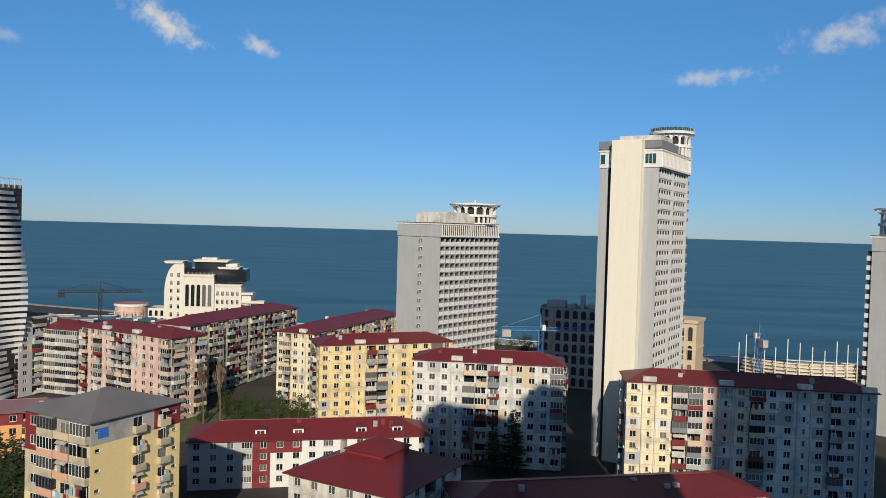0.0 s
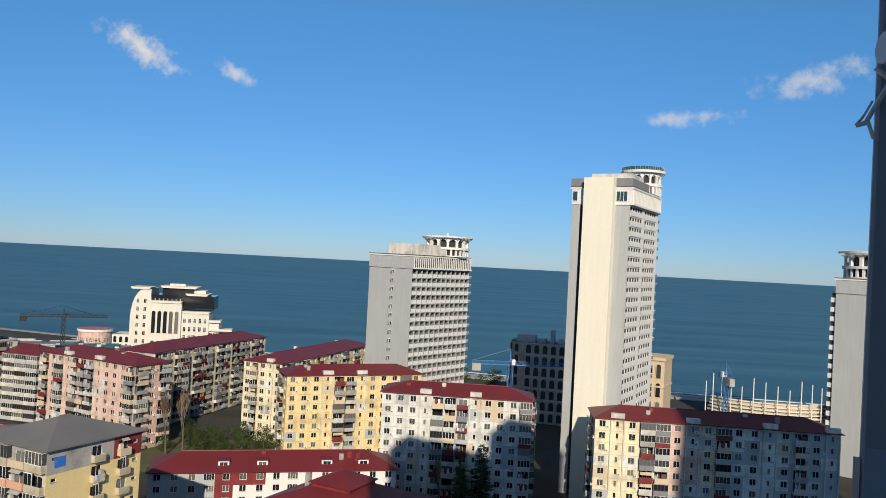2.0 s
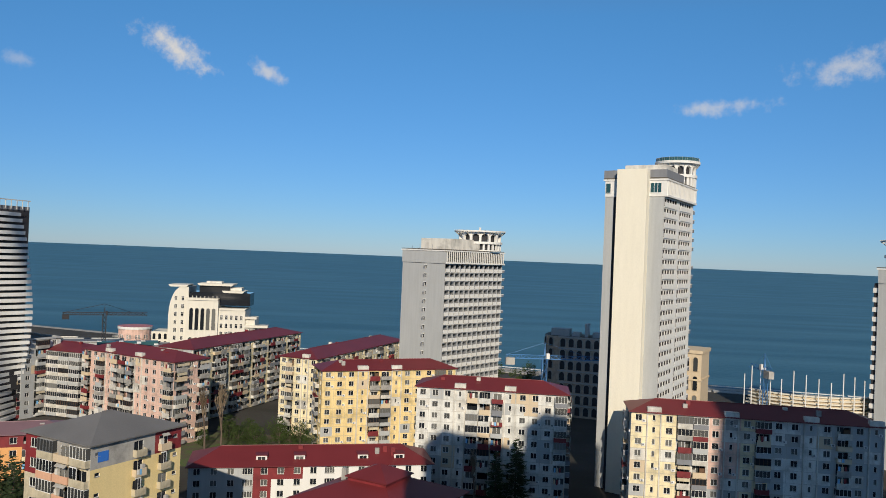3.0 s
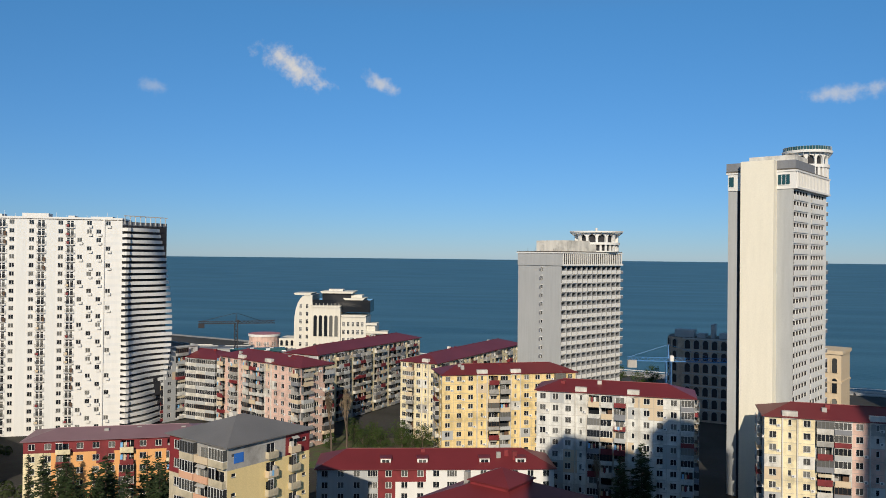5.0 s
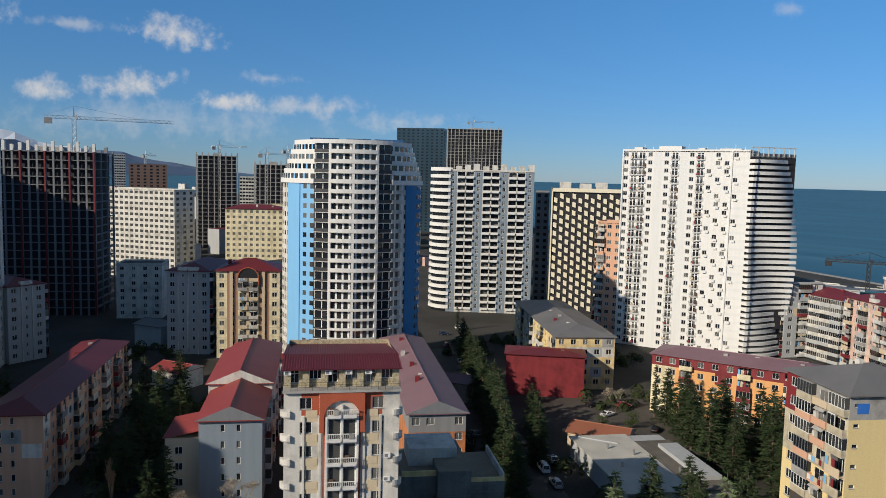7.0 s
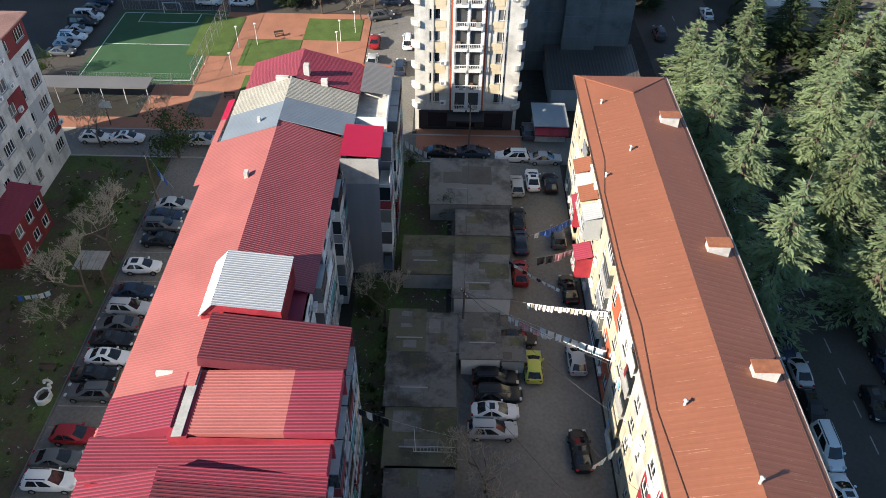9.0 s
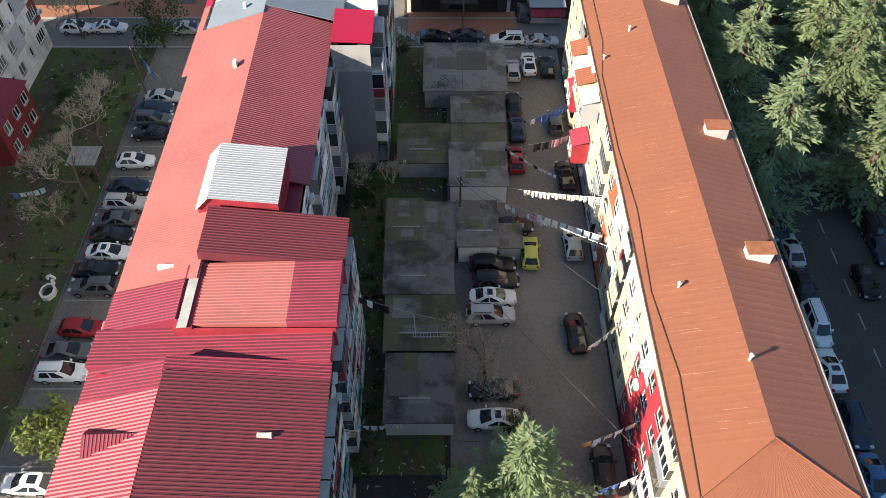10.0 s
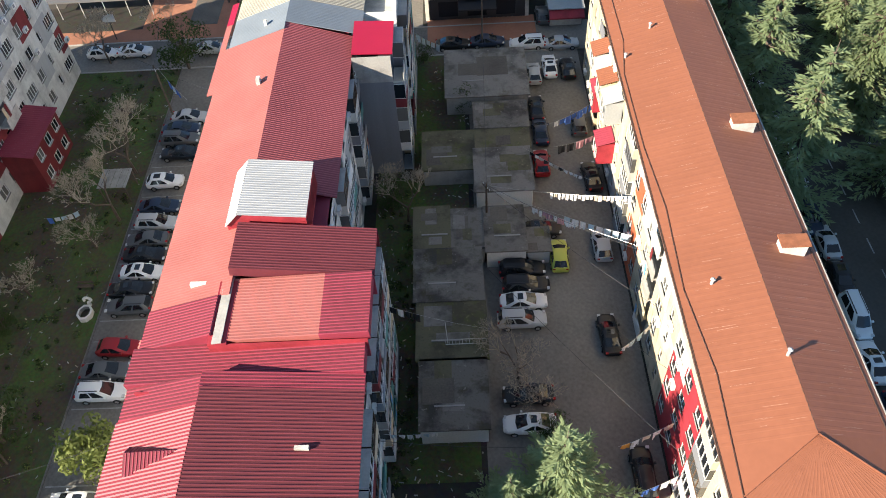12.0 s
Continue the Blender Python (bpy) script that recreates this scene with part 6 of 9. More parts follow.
for x in (4.25, 9.2):
    g.box(x, -0.4, 28.6, x + 0.55, 0.0, 33.6, rust_red)
part("arch", g.weld(), tower, label="orange-red rendered arch")
part("middle_glazing", Geo().relief([4.95 + 4.1 * i / 9 for i in range(10)], [z for f in range(9) for z in (3.7 + 3 * f, 4.6 + 3 * f, 6.1 + 3 * f)], lambda i, j: (-0.04, M["frame"]) if i in (0, 4, 8) or j % 3 == 2 else (0.02 - 0.05, M["pane"])), tower)
M["balcony_white"] = mat("white_painted_balcony", (0.70, 0.69, 0.66), 0.6, streak=0.1)
for x in (4.98, 6.88, 8.78):       # white fins between the two stacks of balconies
    part("partition", Geo().box(x, -0.45, 3.6, x + 0.24, -0.02, 30.6 if x != 6.88 else 32.0, M["balcony_white"]), tower)
for f in range(10):
    for x, k in ((6.05, 0), (7.95, 1)):
        g = Geo().box(x - 0.82, -0.85, 3.5 + 3 * f, x + 0.82, -0.02, 3.64 + 3 * f, M["balcony_white"])
        g.box(x - 0.82, -0.85, 3.64 + 3 * f, x + 0.82, -0.78, 3.95 + 3 * f, M["balcony_white"])
        g.box(x - 0.84, -0.87, 4.5 + 3 * f, x + 0.84, -0.77, 4.58 + 3 * f, M["frame"])
        for q in range(8):
            px = x - 0.8 + q * 1.6 / 7
            g.box(px - 0.02, -0.84, 3.9 + 3 * f, px + 0.02, -0.8, 4.52 + 3 * f, M["frame"])
        if (f * 2 + k) % 3 == 0:      # things kept on the balcony
            g.box(x - 0.6, -0.7, 3.64 + 3 * f, x - 0.1, -0.25, 4.7 + 3 * f, M["bark_brown"])
        if (f + k) % 4 == 1:
            g.box(x - 0.1, -0.9, 3.9 + 3 * f, x + 0.5, -0.87, 4.6 + 3 * f, M["concrete"])
        part("balcony", g, tower, label="white balcony with an open rail")
for x in (2.2, 4.2, 9.55, 11.55):      # pale lesenes beside the window bays
    part("pilaster", Geo().box(x, -0.16, 3.4, x + 0.28, -0.002, 30.6, M["offwhite"]), tower)
for f in range(9):                      # cream panels under the windows
    for x in (2.62, 9.98):
        part("panel", Geo().box(x, -0.07, 6.45 + 3 * f, x + 1.4, -0.003, 7.35 + 3 * f, strip), tower)
walls(tower, 14.0, 16, 33.9, 1, 2.35, {0: "tdtdtd", 1: "www", 3: "www"}, rubble, off=pose(0, 1.6, 0), name="roof_storey_wall", seed=67)
part("roof", Geo().sheet((-0.35, 0.5, 36.2), (14.35, 0.5, 36.2), (14.35, 6.0, 36.85), (-0.35, 6.0, 36.85), M["roof_red"], 0.32, 0.07), tower)
part("roof", Geo().sheet((14.35, 18.2, 35.5), (-0.35, 18.2, 35.5), (-0.35, 6.0, 36.85), (14.35, 6.0, 36.85), M["roof_red"], 0.32, 0.07), tower)
for x in (-0.02, 13.8):
    part("gable", Geo().face([(x, 1.6, 36.1), (x, 17.6, 35.4), (x, 6.0, 36.7)], rubble).face([(x + 0.2, 1.6, 36.1), (x + 0.2, 17.6, 35.4), (x + 0.2, 6.0, 36.7)], rubble), tower)
for i in range(7):        # masonry piers and coolers of the roof storey
    part("pier", Geo().box(i * 2.2, 1.1, 33.9, 0.8 + i * 2.2, 1.6, 36.2, rubble), tower)
for x in (0.4, 5.3, 7.8, 10.2):
    part("air_conditioner", ac_mesh(), tower, pose(x, 1.15, 35.5))
g = Geo()
for z in (34.3, 34.6, 34.9):
    g.tube((-0.1, -0.45, z), (14.1, -0.45, z), 0.02, 0.02, M["rail"], 4)
part("railing", g, tower, label="dark terrace railing")
for i in range(17):
    part("baluster", Geo().tube((-0.1 + i * 0.88, -0.45, 33.9), (-0.1 + i * 0.88, -0.45, 34.92), 0.025, 0.025, M["rail"], 4), tower)
part("shop_front", Geo().relief([0.5 + 1.3 * i for i in range(11)], [0.2, 0.6, 2.9, 3.3], lambda i, j: (-0.14, M["rail"]) if j != 1 or i % 3 == 0 else (-0.08, M["pane"])), tower)
part("awning", Geo().box(4.5, -2.6, 2.9, 9.5, -0.1, 3.1, M["dark"]), tower, label="dark shop awning")
for k in range(11):
    part("downpipe", Geo().tube((4.3, -0.08, 3.6 + 3 * k), (4.3, -0.08, 6.6 + 3 * k), 0.06, 0.06, M["frame"], 5), tower) if k < 10 else None

M["slate"] = mat("weathered_grey_render", (0.17, 0.175, 0.17), streak=0.14, bump=0.3)
# the plain blue-grey block behind it
bm_ = pose(*uv(109.5, 12.2), 0, 0, 0, math.degrees(math.atan2(GV.y, GV.x)))
blank = thing("apartment_house", None, "blank blue-grey rendered gable block with a yellow-edged roof terrace", "building", bm_)
part("wall", Geo().box(0, 0, 0, 5.2, 12, 15.4, M["slate"]), blank)
part("wall", Geo().box(5.2, -1.6, 0, 10.2, 12, 16.6, M["slate"]), blank)
part("wall", Geo().box(10.2, -0.4, 0, 15.6, 12, 14.4, M["slate"]), blank)
part("parapet_wall", Geo().box(0, 0, 15.4, 5.2, 0.3, 16.2, M["yellow"]).box(10.2, -0.4, 14.4, 15.6, -0.1, 15.0, M["yellow"]).box(15.3, -0.1, 14.4, 15.6, 12, 15.6, M["offwhite"]), blank)
for bx in ((0.1, 0.4, 15.4, 5.1, 11.9, 15.46), (5.3, -1.5, 16.6, 10.1, 11.9, 16.66), (10.3, 0, 14.4, 15.2, 11.9, 14.46)):
    part("roof", Geo().box(*bx, mat("dusty_roof_screed", (0.24, 0.20, 0.15), 0.9, var=0.25, scale=0.4)), blank)
part("stair_head", Geo().box(1.5, 4, 15.4, 9, 11, 18.2, M["offwhite"]), blank)
for z in (3.4, 6.6, 9.8, 12.8):
    part("joint", Geo().box(-0.03, -0.03, z, 5.17, 0.0, z + 0.06, M["dgrey"]).box(5.17, -1.63, z, 10.23, -1.6, z + 0.06, M["dgrey"]).box(10.23, -0.43, z, 15.63, -0.4, z + 0.06, M["dgrey"]), blank)
an = pose(*uv(97.6, 15.2), 0, 0, 0, math.degrees(math.atan2(GV.y, GV.x)))
annex = thing("shed", None, "low annexe with a dark sheet roof", "shed", an)
part("wall", Geo().box(0, 0, 0, 13, 12, 3.6, M["grey"]), annex)
part("roof", Geo().sheet((-0.3, -0.3, 3.7), (13.3, -0.3, 3.7), (13.3, 12.2, 4.6), (-0.3, 12.2, 4.6), mat("dark_sheet_roof", (0.085, 0.08, 0.075), 0.5, var=0.15), 0.5, 0.04), annex)
# corner kiosk
km = pose(*uv(89.4, 12.4), 0, 0, 0, math.degrees(math.atan2(GV.y, GV.x)))
kiosk = thing("kiosk", None, "small corner kiosk with red awning and white counter", "kiosk", km)
part("wall", Geo().box(0, 0, 0, 4.2, 5.5, 2.6, M["offwhite"]), kiosk)
part("roof", Geo().box(-0.3, -0.3, 2.6, 4.5, 5.8, 2.75, M["grey"]), kiosk)
part("awning", Geo().face([(-0.2, -1.2, 1.9), (4.4, -1.2, 1.9), (4.4, 0, 2.5), (-0.2, 0, 2.5)], M["redp"]).box(-0.2, -1.22, 1.7, 4.4, -1.18, 1.9, M["redp"]), kiosk, label="red awning")
# the white market hall
hallm, HW = line_pose((-85.8, 106.3), (-76.8, 124.5))
hall = thing("market_hall", None, "low flat-roofed hall with a bleached white roof", "hall", hallm)
part("wall", Geo().box(0, 0, 0, HW, 30, 4.2, M["grey"]), hall)
part("roof", Geo().box(-0.4, -0.4, 4.2, HW * 0.62, 30.4, 4.5, mat("bleached_membrane_roof", (0.48, 0.46, 0.41), 0.8, var=0.2, scale=0.2)), hall)
part("roof", Geo().box(HW * 0.62, -0.4, 4.2, HW + 0.4, 26, 4.42, M["tar"]).box(HW * 0.8, 4, 4.42, HW + 0.2, 22, 5.2, M["grey"]), hall)
for x, y in ((4, 12), (9, 18), (5, 22), (14, 8)):
    part("roof_vent", Geo().tube((x, y, 4.4), (x, y, 5.6), 0.25, 0.25, M["steel"], 8), hall)

patch("grass", "rough green strip between the far houses", [(float(Vector(p).dot(GU)), float(Vector(p).dot(GV))) for p in ((-80, 205), (-36, 214), (-40, 246), (-84, 246))], 0.06, M["grass"], "lawn")

# litter, twigs and planks lying about the yard and the lawn
rnd = random.Random(77)
g = Geo()
scraps = [M[k] for k in ("concrete", "beige", "grey", "dgrey", "bark_brown", "offwhite")]
for i in range(900):
    u, v = (rnd.uniform(24, 83), rnd.uniform(-9.3, -5.4)) if i % 3 == 0 else (rnd.uniform(12, 83), rnd.uniform(-49, -36.6)) if i % 3 == 1 else (rnd.uniform(20, 83), rnd.uniform(-5, 1.0))
    x, y = uv(u, v)
    a, w, l, h = rnd.uniform(0, 6.28), rnd.uniform(0.015, 0.05), rnd.uniform(0.04, 0.22), rnd.uniform(0.01, 0.05)
    c, s_ = math.cos(a), math.sin(a)
    ring = [(x + c * p - s_ * q, y + s_ * p + c * q) for p, q in ((-l, -w), (l, -w), (l, w), (-l, w))]
    g.prism(ring, 0.04, 0.06 + h, rnd.choice(scraps))
thing("litter", g, "scraps, twigs and planks lying on the ground", "litter", kind="stuff")

# ---- the towers inland ----
def band_tower(name, label, cx, cy, yaw0, R, floors, fh, segs, crown=4, base=1.0):
    """A round tower. segs: (from, to, style) in degrees from the side that faces the balcony; each storey has its own bands."""
    m = pose(cx, cy, 0, 0, 0, yaw0)          # -y faces the viewer
    root = thing(name, None, label, "apartment tower", m)
    n = 60
    h = base + floors * fh
    ring = lambda r, a0, a1, k: [(r * math.sin(radians(a0 + (a1 - a0) * i / k)), -r * math.cos(radians(a0 + (a1 - a0) * i / k))) for i in range(k + 1)]
    core = Geo().prism([(R * math.cos(2 * math.pi * i / n), R * math.sin(2 * math.pi * i / n)) for i in range(n)], 0, h - crown * fh, M["dgrey"], M["tar"])
    core.prism([((R - 5.2) * math.cos(2 * math.pi * i / n), (R - 5.2) * math.sin(2 * math.pi * i / n)) for i in range(n)], h - crown * fh, h, M["dgrey"], M["tar"])
    core.prism([*ring(R, -31, 31, 16), (0, 0)], h - crown * fh, h, M["dgrey"], M["tar"])
    part("core_wall", core, root)
    for a0, a1, style in segs:
        k = max(2, int((a1 - a0) / 5))
        lower = h if -31 < a0 and a1 <= 31 else h - crown * fh
        storeys = floors if lower == h else floors - crown
        if style.startswith("solid:"):
            r = ring(R + 0.5, a0, a1, k)
            g = Geo().prism(r + ring(R - 0.2, a1, a0, k), 0, lower, M[style[6:]])
            part("cladding_panel", g, root)
            continue
        if style.startswith("win"):
            _, wallm = style.split(":")
            for f in range(floors - crown):
                z = base + f * fh
                g = Geo()
                pts = ring(R + 0.25, a0, a1, k * 2)
                for i in range(len(pts) - 1):
                    p, q = Vector((*pts[i], 0)), Vector((*pts[i + 1], 0))
                    for lo, hi, mm in ((0, 0.9, M[wallm]), (0.9, fh - 0.45, M["pane"] if i % 2 else M[wallm]), (fh - 0.45, fh, M[wallm])):
                        g.face([p + Vector((0, 0, z + lo)), q + Vector((0, 0, z + lo)), q + Vector((0, 0, z + hi)), p + Vector((0, 0, z + hi))], mm)
                part("window_band", g.weld(), root)
            continue
        _, mm, proud, tall = style.split(":")
        proud, tall = float(proud), float(tall)
        inner = ring(R + 0.06, a0, a1, k)
        g = Geo()                              # glazing behind the balconies, with upright frames
        for i in range(len(inner) - 1):
            p, q = Vector((*inner[i], 0)), Vector((*inner[i + 1], 0))
            e = (q - p) * (0.05 if mm == "rail" else 0.16)
            for s, t, w in ((p, p + e, M["frame"]), (p + e, q - e, M["pane"]), (q - e, q, M["frame"])):
                g.face([s, t, t + Vector((0, 0, lower)), s + Vector((0, 0, lower))], w)
        part("glazing", g.weld(), root)
        for f in range(storeys):
            z = base + f * fh
            outer, inn = ring(R + proud, a0, a1, k), ring(R + 0.05, a1, a0, k)
            g = Geo().prism(outer + inn, z - 0.15, z + 0.02, M["offwhite"], bottom=True)
            rim, rin = ring(R + proud, a0, a1, k), ring(R + proud - 0.1, a1, a0, k)
            t2 = tall if f < floors - crown - 9 or tall > 0.8 else 1.0
            g.prism(rim + rin, z + 0.02, z + t2, M[mm], bottom=True)
            part("balcony", g.weld(), root)
    # the stepped crown: white bands, the bays below run on between them
    for c in range(crown + 1):
        z = h - crown * fh + c * fh
        r = R + 0.8 - 0.9 * c
        for a0, a1 in ((-88 + 3 * c, -30.5), (31.5, 88)):
            part("crown_band", Geo().prism(ring(r, a0, a1, 16) + ring(r - 2.4, a1, a0, 16), z - 0.35, z + 0.95, M["white"], bottom=True), root)
            if c == crown:
                continue
            gg = Geo()
            n2 = 30
            pts = ring(r - 0.5, a0, a1, n2)
            for i in range(n2):
                p, q = Vector((*pts[i], z + 0.95)), Vector((*pts[i + 1], z + 0.95))
                u = Vector((0, 0, fh - 1.3))
                gg.face([p, q, q + u, p + u], (M["blue"], M["pane"], M["pane"], M["frame"], M["pane"], M["pane"])[i % 6] if a0 < 0 else (M["frame"], M["pane"], M["pane"], M["pane"])[i % 4])
            part("crown_glazing", gg.weld(), root)
    part("crown_band", Geo().prism(ring(R + 1.0, -31, 31, 14) + ring(R - 2.0, 31, -31, 14), h - 0.2, h + 0.9, M["white"], bottom=True), root)
    for a in (-17, 0.5, 18.7, 41):       # upright ribs between the bays
        x, y = (R + 0.45) * math.sin(radians(a)), -(R + 0.45) * math.cos(radians(a))
        part("pilaster", Geo().box(-0.35, -0.5, 0, 0.35, 0.6, h if a < 31 else h - crown * fh, M["white"]), root, pose(x, y, 0, 0, 0, a))
    for x0, x1 in ((-12, -4), (-2, 5), (6, 14)):
        g = Geo().box(x0, -R * 0.5, h, x1, R * 0.2, h + 1.6, M["navy"])
        part("roof_screen", g, root)
    return root


M["midblue"] = mat("mid_blue_cladding", (0.05, 0.20, 0.42), 0.9, streak=0.05, spec=0.1)
I = polar(60.2, 230)
band_tower("apartment_tower", "round blue and white high-rise with stacked curved balconies", *I, 60.2, 20.05, 25, 2.69,
           [(-88, -62, "win:offwhite"), (-62, -45, "solid:blue"), (-45, -31, "win:blue"), (-30, -17, "bal:rail:0.7:0.45"), (-17, 18.5, "bal:white:1.0:0.6"),
            (19, 31, "bal:rail:0.7:0.45"), (31, 41, "bal:offwhite:1.1:0.9"), (41, 47, "win:offwhite"), (47, 62, "solid:midblue"), (62, 88, "win:midblue")])

# white tower with a rounded corner
kp, kq = polar(53.1, 338), polar(46.75, 338)
rootk, WK, hK = block("apartment_tower", "large white high-rise with curved balconies and glass strips", kp, kq, 20, 20, M["offwhite"], {0: "tlltlltllt", 1: "wwww"}, fh=3.05, base=1.5, roof="flat", balc=("white",), deep=0.8, clutter=False, seed=40, pane="pane", zone={"xcuts": [3.74 * i for i in range(1, 10)], "cuts": [], "pick": lambda k, s, z, L: M["greyblue"] if k == 0 and int(s / 3.74) % 3 == 0 else None})
g = Geo()
ringk = lambda r, k: [(1.0 + r * math.cos(radians(90 + 180 * i / k)), 9.0 + r * math.sin(radians(90 + 180 * i / k))) for i in range(k + 1)]
part("corner_bay", Geo().prism([*ringk(8.6, 18), (1.0, 0.4)], 0, hK, M["pane"], M["tar"]), rootk, label="rounded glazed corner bay")
for f in range(21):
    z = 1.5 + f * 3.05
    part("balcony", Geo().prism([*ringk(9.6, 18), *reversed(ringk(8.4, 18))], z - 0.15, z + 1.35, M["white"], bottom=True), rootk)
for i in range(9):
    part("roof_hut", Geo().box(3 + i * 4, 3, hK, 5.5 + i * 4, 7, hK + 2.2 + (i % 3) * 0.5, M["offwhite"]), rootk)

# the hotel with slanted cream fins
M["fin_cream"] = mat("pale_cream_fins", (0.80, 0.73, 0.56), streak=0.05)
lp, lq = polar(45.35, 345), polar(40.3, 347)
ml, WL = line_pose(lp, lq)
fin_house = thing("office_tower", None, "dark tower faced with staggered cream fins", "office tower", ml)
part("wall", Geo().box(0, 0, 0, WL, 22, 55.4, M["dark"]), fin_house)
part("side_wall", Geo().box(-0.6, -0.9, 0, 0.0, 22, 56.0, M["fin_cream"]).box(-0.6, -0.9, 54.4, WL, 0.0, 56.0, M["fin_cream"]), fin_house)
fin = Geo().slab([(0.0, 0.5), (1.5, 0.0), (1.5, 2.15), (0.0, 2.65)], -0.6, 0.0, M["fin_cream"]).weld().data("fin")
cols = int(WL / 2.7)
for i in range(cols):
    for j in range(14):
        part("fin", fin, fin_house, pose(0.5 + i * 2.7, 0, 1.2 + j * 3.7 + (1.85 if i % 2 else 0)))
for x in (3, 12, 19):
    part("roof_hut", Geo().box(x, 4, 55.4, x + 5, 10, 58.2 + (x % 2) * 0.6, M["offwhite"]), fin_house)
block("apartment_block", "narrow ochre and brick block between the towers", polar(42.0, 292), polar(40.3, 290), 12, 15, M["peach"], {0: "xww", 3: "xx"}, fh=2.9, seed=41, roof="flat", balc=("offwhite", "concrete", "peach"))
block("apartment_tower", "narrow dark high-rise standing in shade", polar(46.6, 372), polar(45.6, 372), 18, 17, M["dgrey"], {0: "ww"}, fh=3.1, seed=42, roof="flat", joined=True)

# houses and towers to the left
block("apartment_block", "white ten-storey block with a sunlit blank gable", (-228.5, -7), (-217.5, 14.3), 18, 10, M["white"], {0: ["..."] * 10, 1: "xwwxw"}, fh=2.85, seed=43, rise=1.5)
block("apartment_tower", "cream and grey high-rise with corner balconies", polar(88.5, 252), polar(84.66, 246), 20, 21, M["offwhite"], {0: "wwbww", 1: "www"}, fh=3.05, seed=44, roof="flat", balc=("white", "offwhite"))
block("apartment_block", "pale eight-storey block with cluttered balconies, in shade", polar(83.2, 262), polar(81.0, 268), 48, 8, M["grey"], {0: "wnw", 1: "xwxwwxwxwwxwxwx"}, fh=2.85, seed=45)
block("apartment_block", "grey nine-storey block in shade", polar(73.3, 262), polar(70.4, 258), 30, 9, M["grey"], {0: "wnnw", 1: "xwwxww"}, fh=2.95, seed=46)
M["cocoa"] = mat("cocoa_brown_render", (0.34, 0.20, 0.13), streak=0.12, bump=0.3)
rootF, WF, hF = block("apartment_block", "cream and brown striped nine-storey block with arched gable", (-237, 86.6), (-228, 104.2), 16, 9, M["cream"], {0: "wtbbtw", 1: "xwwx"}, fh=3.05, seed=47, rise=3.2, balc=("beige", "offwhite", "concrete"), zone={"xcuts": [3.3, 6.6, 13.2, 16.5], "cuts": [], "pick": lambda k, s, z, L: M["cocoa"] if k == 0 and (3.3 < s < 6.6 or 13.2 < s < 16.5) else None})
part("arched_gable", arch_mesh(6.2, 5.6, M["pane"], M["brick"]), rootF, pose(WF / 2, -0.9, hF - 4.4))
for x in (4.6, 9.8, 14.6):
    part("pilaster", Geo().box(x - 0.5, -0.45, 0, x + 0.5, 0.0, hF, M["beige"]), rootF)
block("apartment_block", "white sixteen-storey slab with rows of small square windows", polar(77.84, 470), polar(72.75, 432), 16, 16, M["offwhite"], {0: "d" * 16, 1: "ddd"}, fh=3.0, seed=48, roof="flat", joined=True)
block("apartment_block", "cream block with red roof and white window rows", polar(69.3, 430), polar(65.2, 425), 14, 13, M["cream"], {0: "wwwwwwwwww"}, fh=3.0, seed=49, roof="hip", rise=2.0, joined=True)
block("house", "low white building with a red roof", polar(76.6, 330), polar(73.6, 326), 14, 7, M["offwhite"], {0: "wwww"}, fh=3.0, seed=50, roof="flat", category="building")
block("warehouse", "broad hall with a dark red roof", polar(72.4, 350), polar(65.8, 345), 30, 4, M["maroon"], {}, fh=3.4, seed=51, rise=5, category="building")


def frame_tower(name, label, P, Q, D, floors, fh, bays, mcol, mslab, deep_rows=3):
    """A tower under construction: bare slabs on columns."""
    m, W = line_pose(P, Q)
    root = thing(name, None, label, "building site", m)
    for f in range(1, floors + 1):
        part("floor_slab", Geo().box(0, 0, f * fh - 0.3, W, D, f * fh, M[mslab]), root)
    for i in range(bays + 1):
        for j in range(deep_rows):
            x, y = 0.4 + (W - 0.8) * i / bays, 0.4 + (D - 0.8) * j / (deep_rows - 1)
            top = floors * fh + (2.5 if (i + j) % 2 else 0.8)
            part("column", Geo().box(x - 0.35, y - 0.35, 0, x + 0.35, y + 0.35, top, M[mcol]), root)
    if deep_rows == 4:
        for i in range(0, bays + 1):
            x = 0.4 + (W - 0.8) * i / bays
            part("column_wrap", Geo().box(x - 0.55, -0.25, floors * fh + 0.05, x + 0.55, 0.9, floors * fh + 2.4 + 0.8 * (i % 3), M["white"]), root)
            if i % 3 == 1:
                part("brick_pier", Geo().box(x - 0.3, -0.5, 0, x + 0.3, -0.1, floors * fh, M["maroon"]), root)
    # added near-black box that stands for the shade inside the frame
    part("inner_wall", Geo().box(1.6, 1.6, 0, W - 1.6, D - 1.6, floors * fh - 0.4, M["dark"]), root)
    part("lift_core", Geo().box(W * 0.4, D * 0.35, 0, W * 0.62, D * 0.7, floors * fh + 2, M["concrete"]), root)
    return root


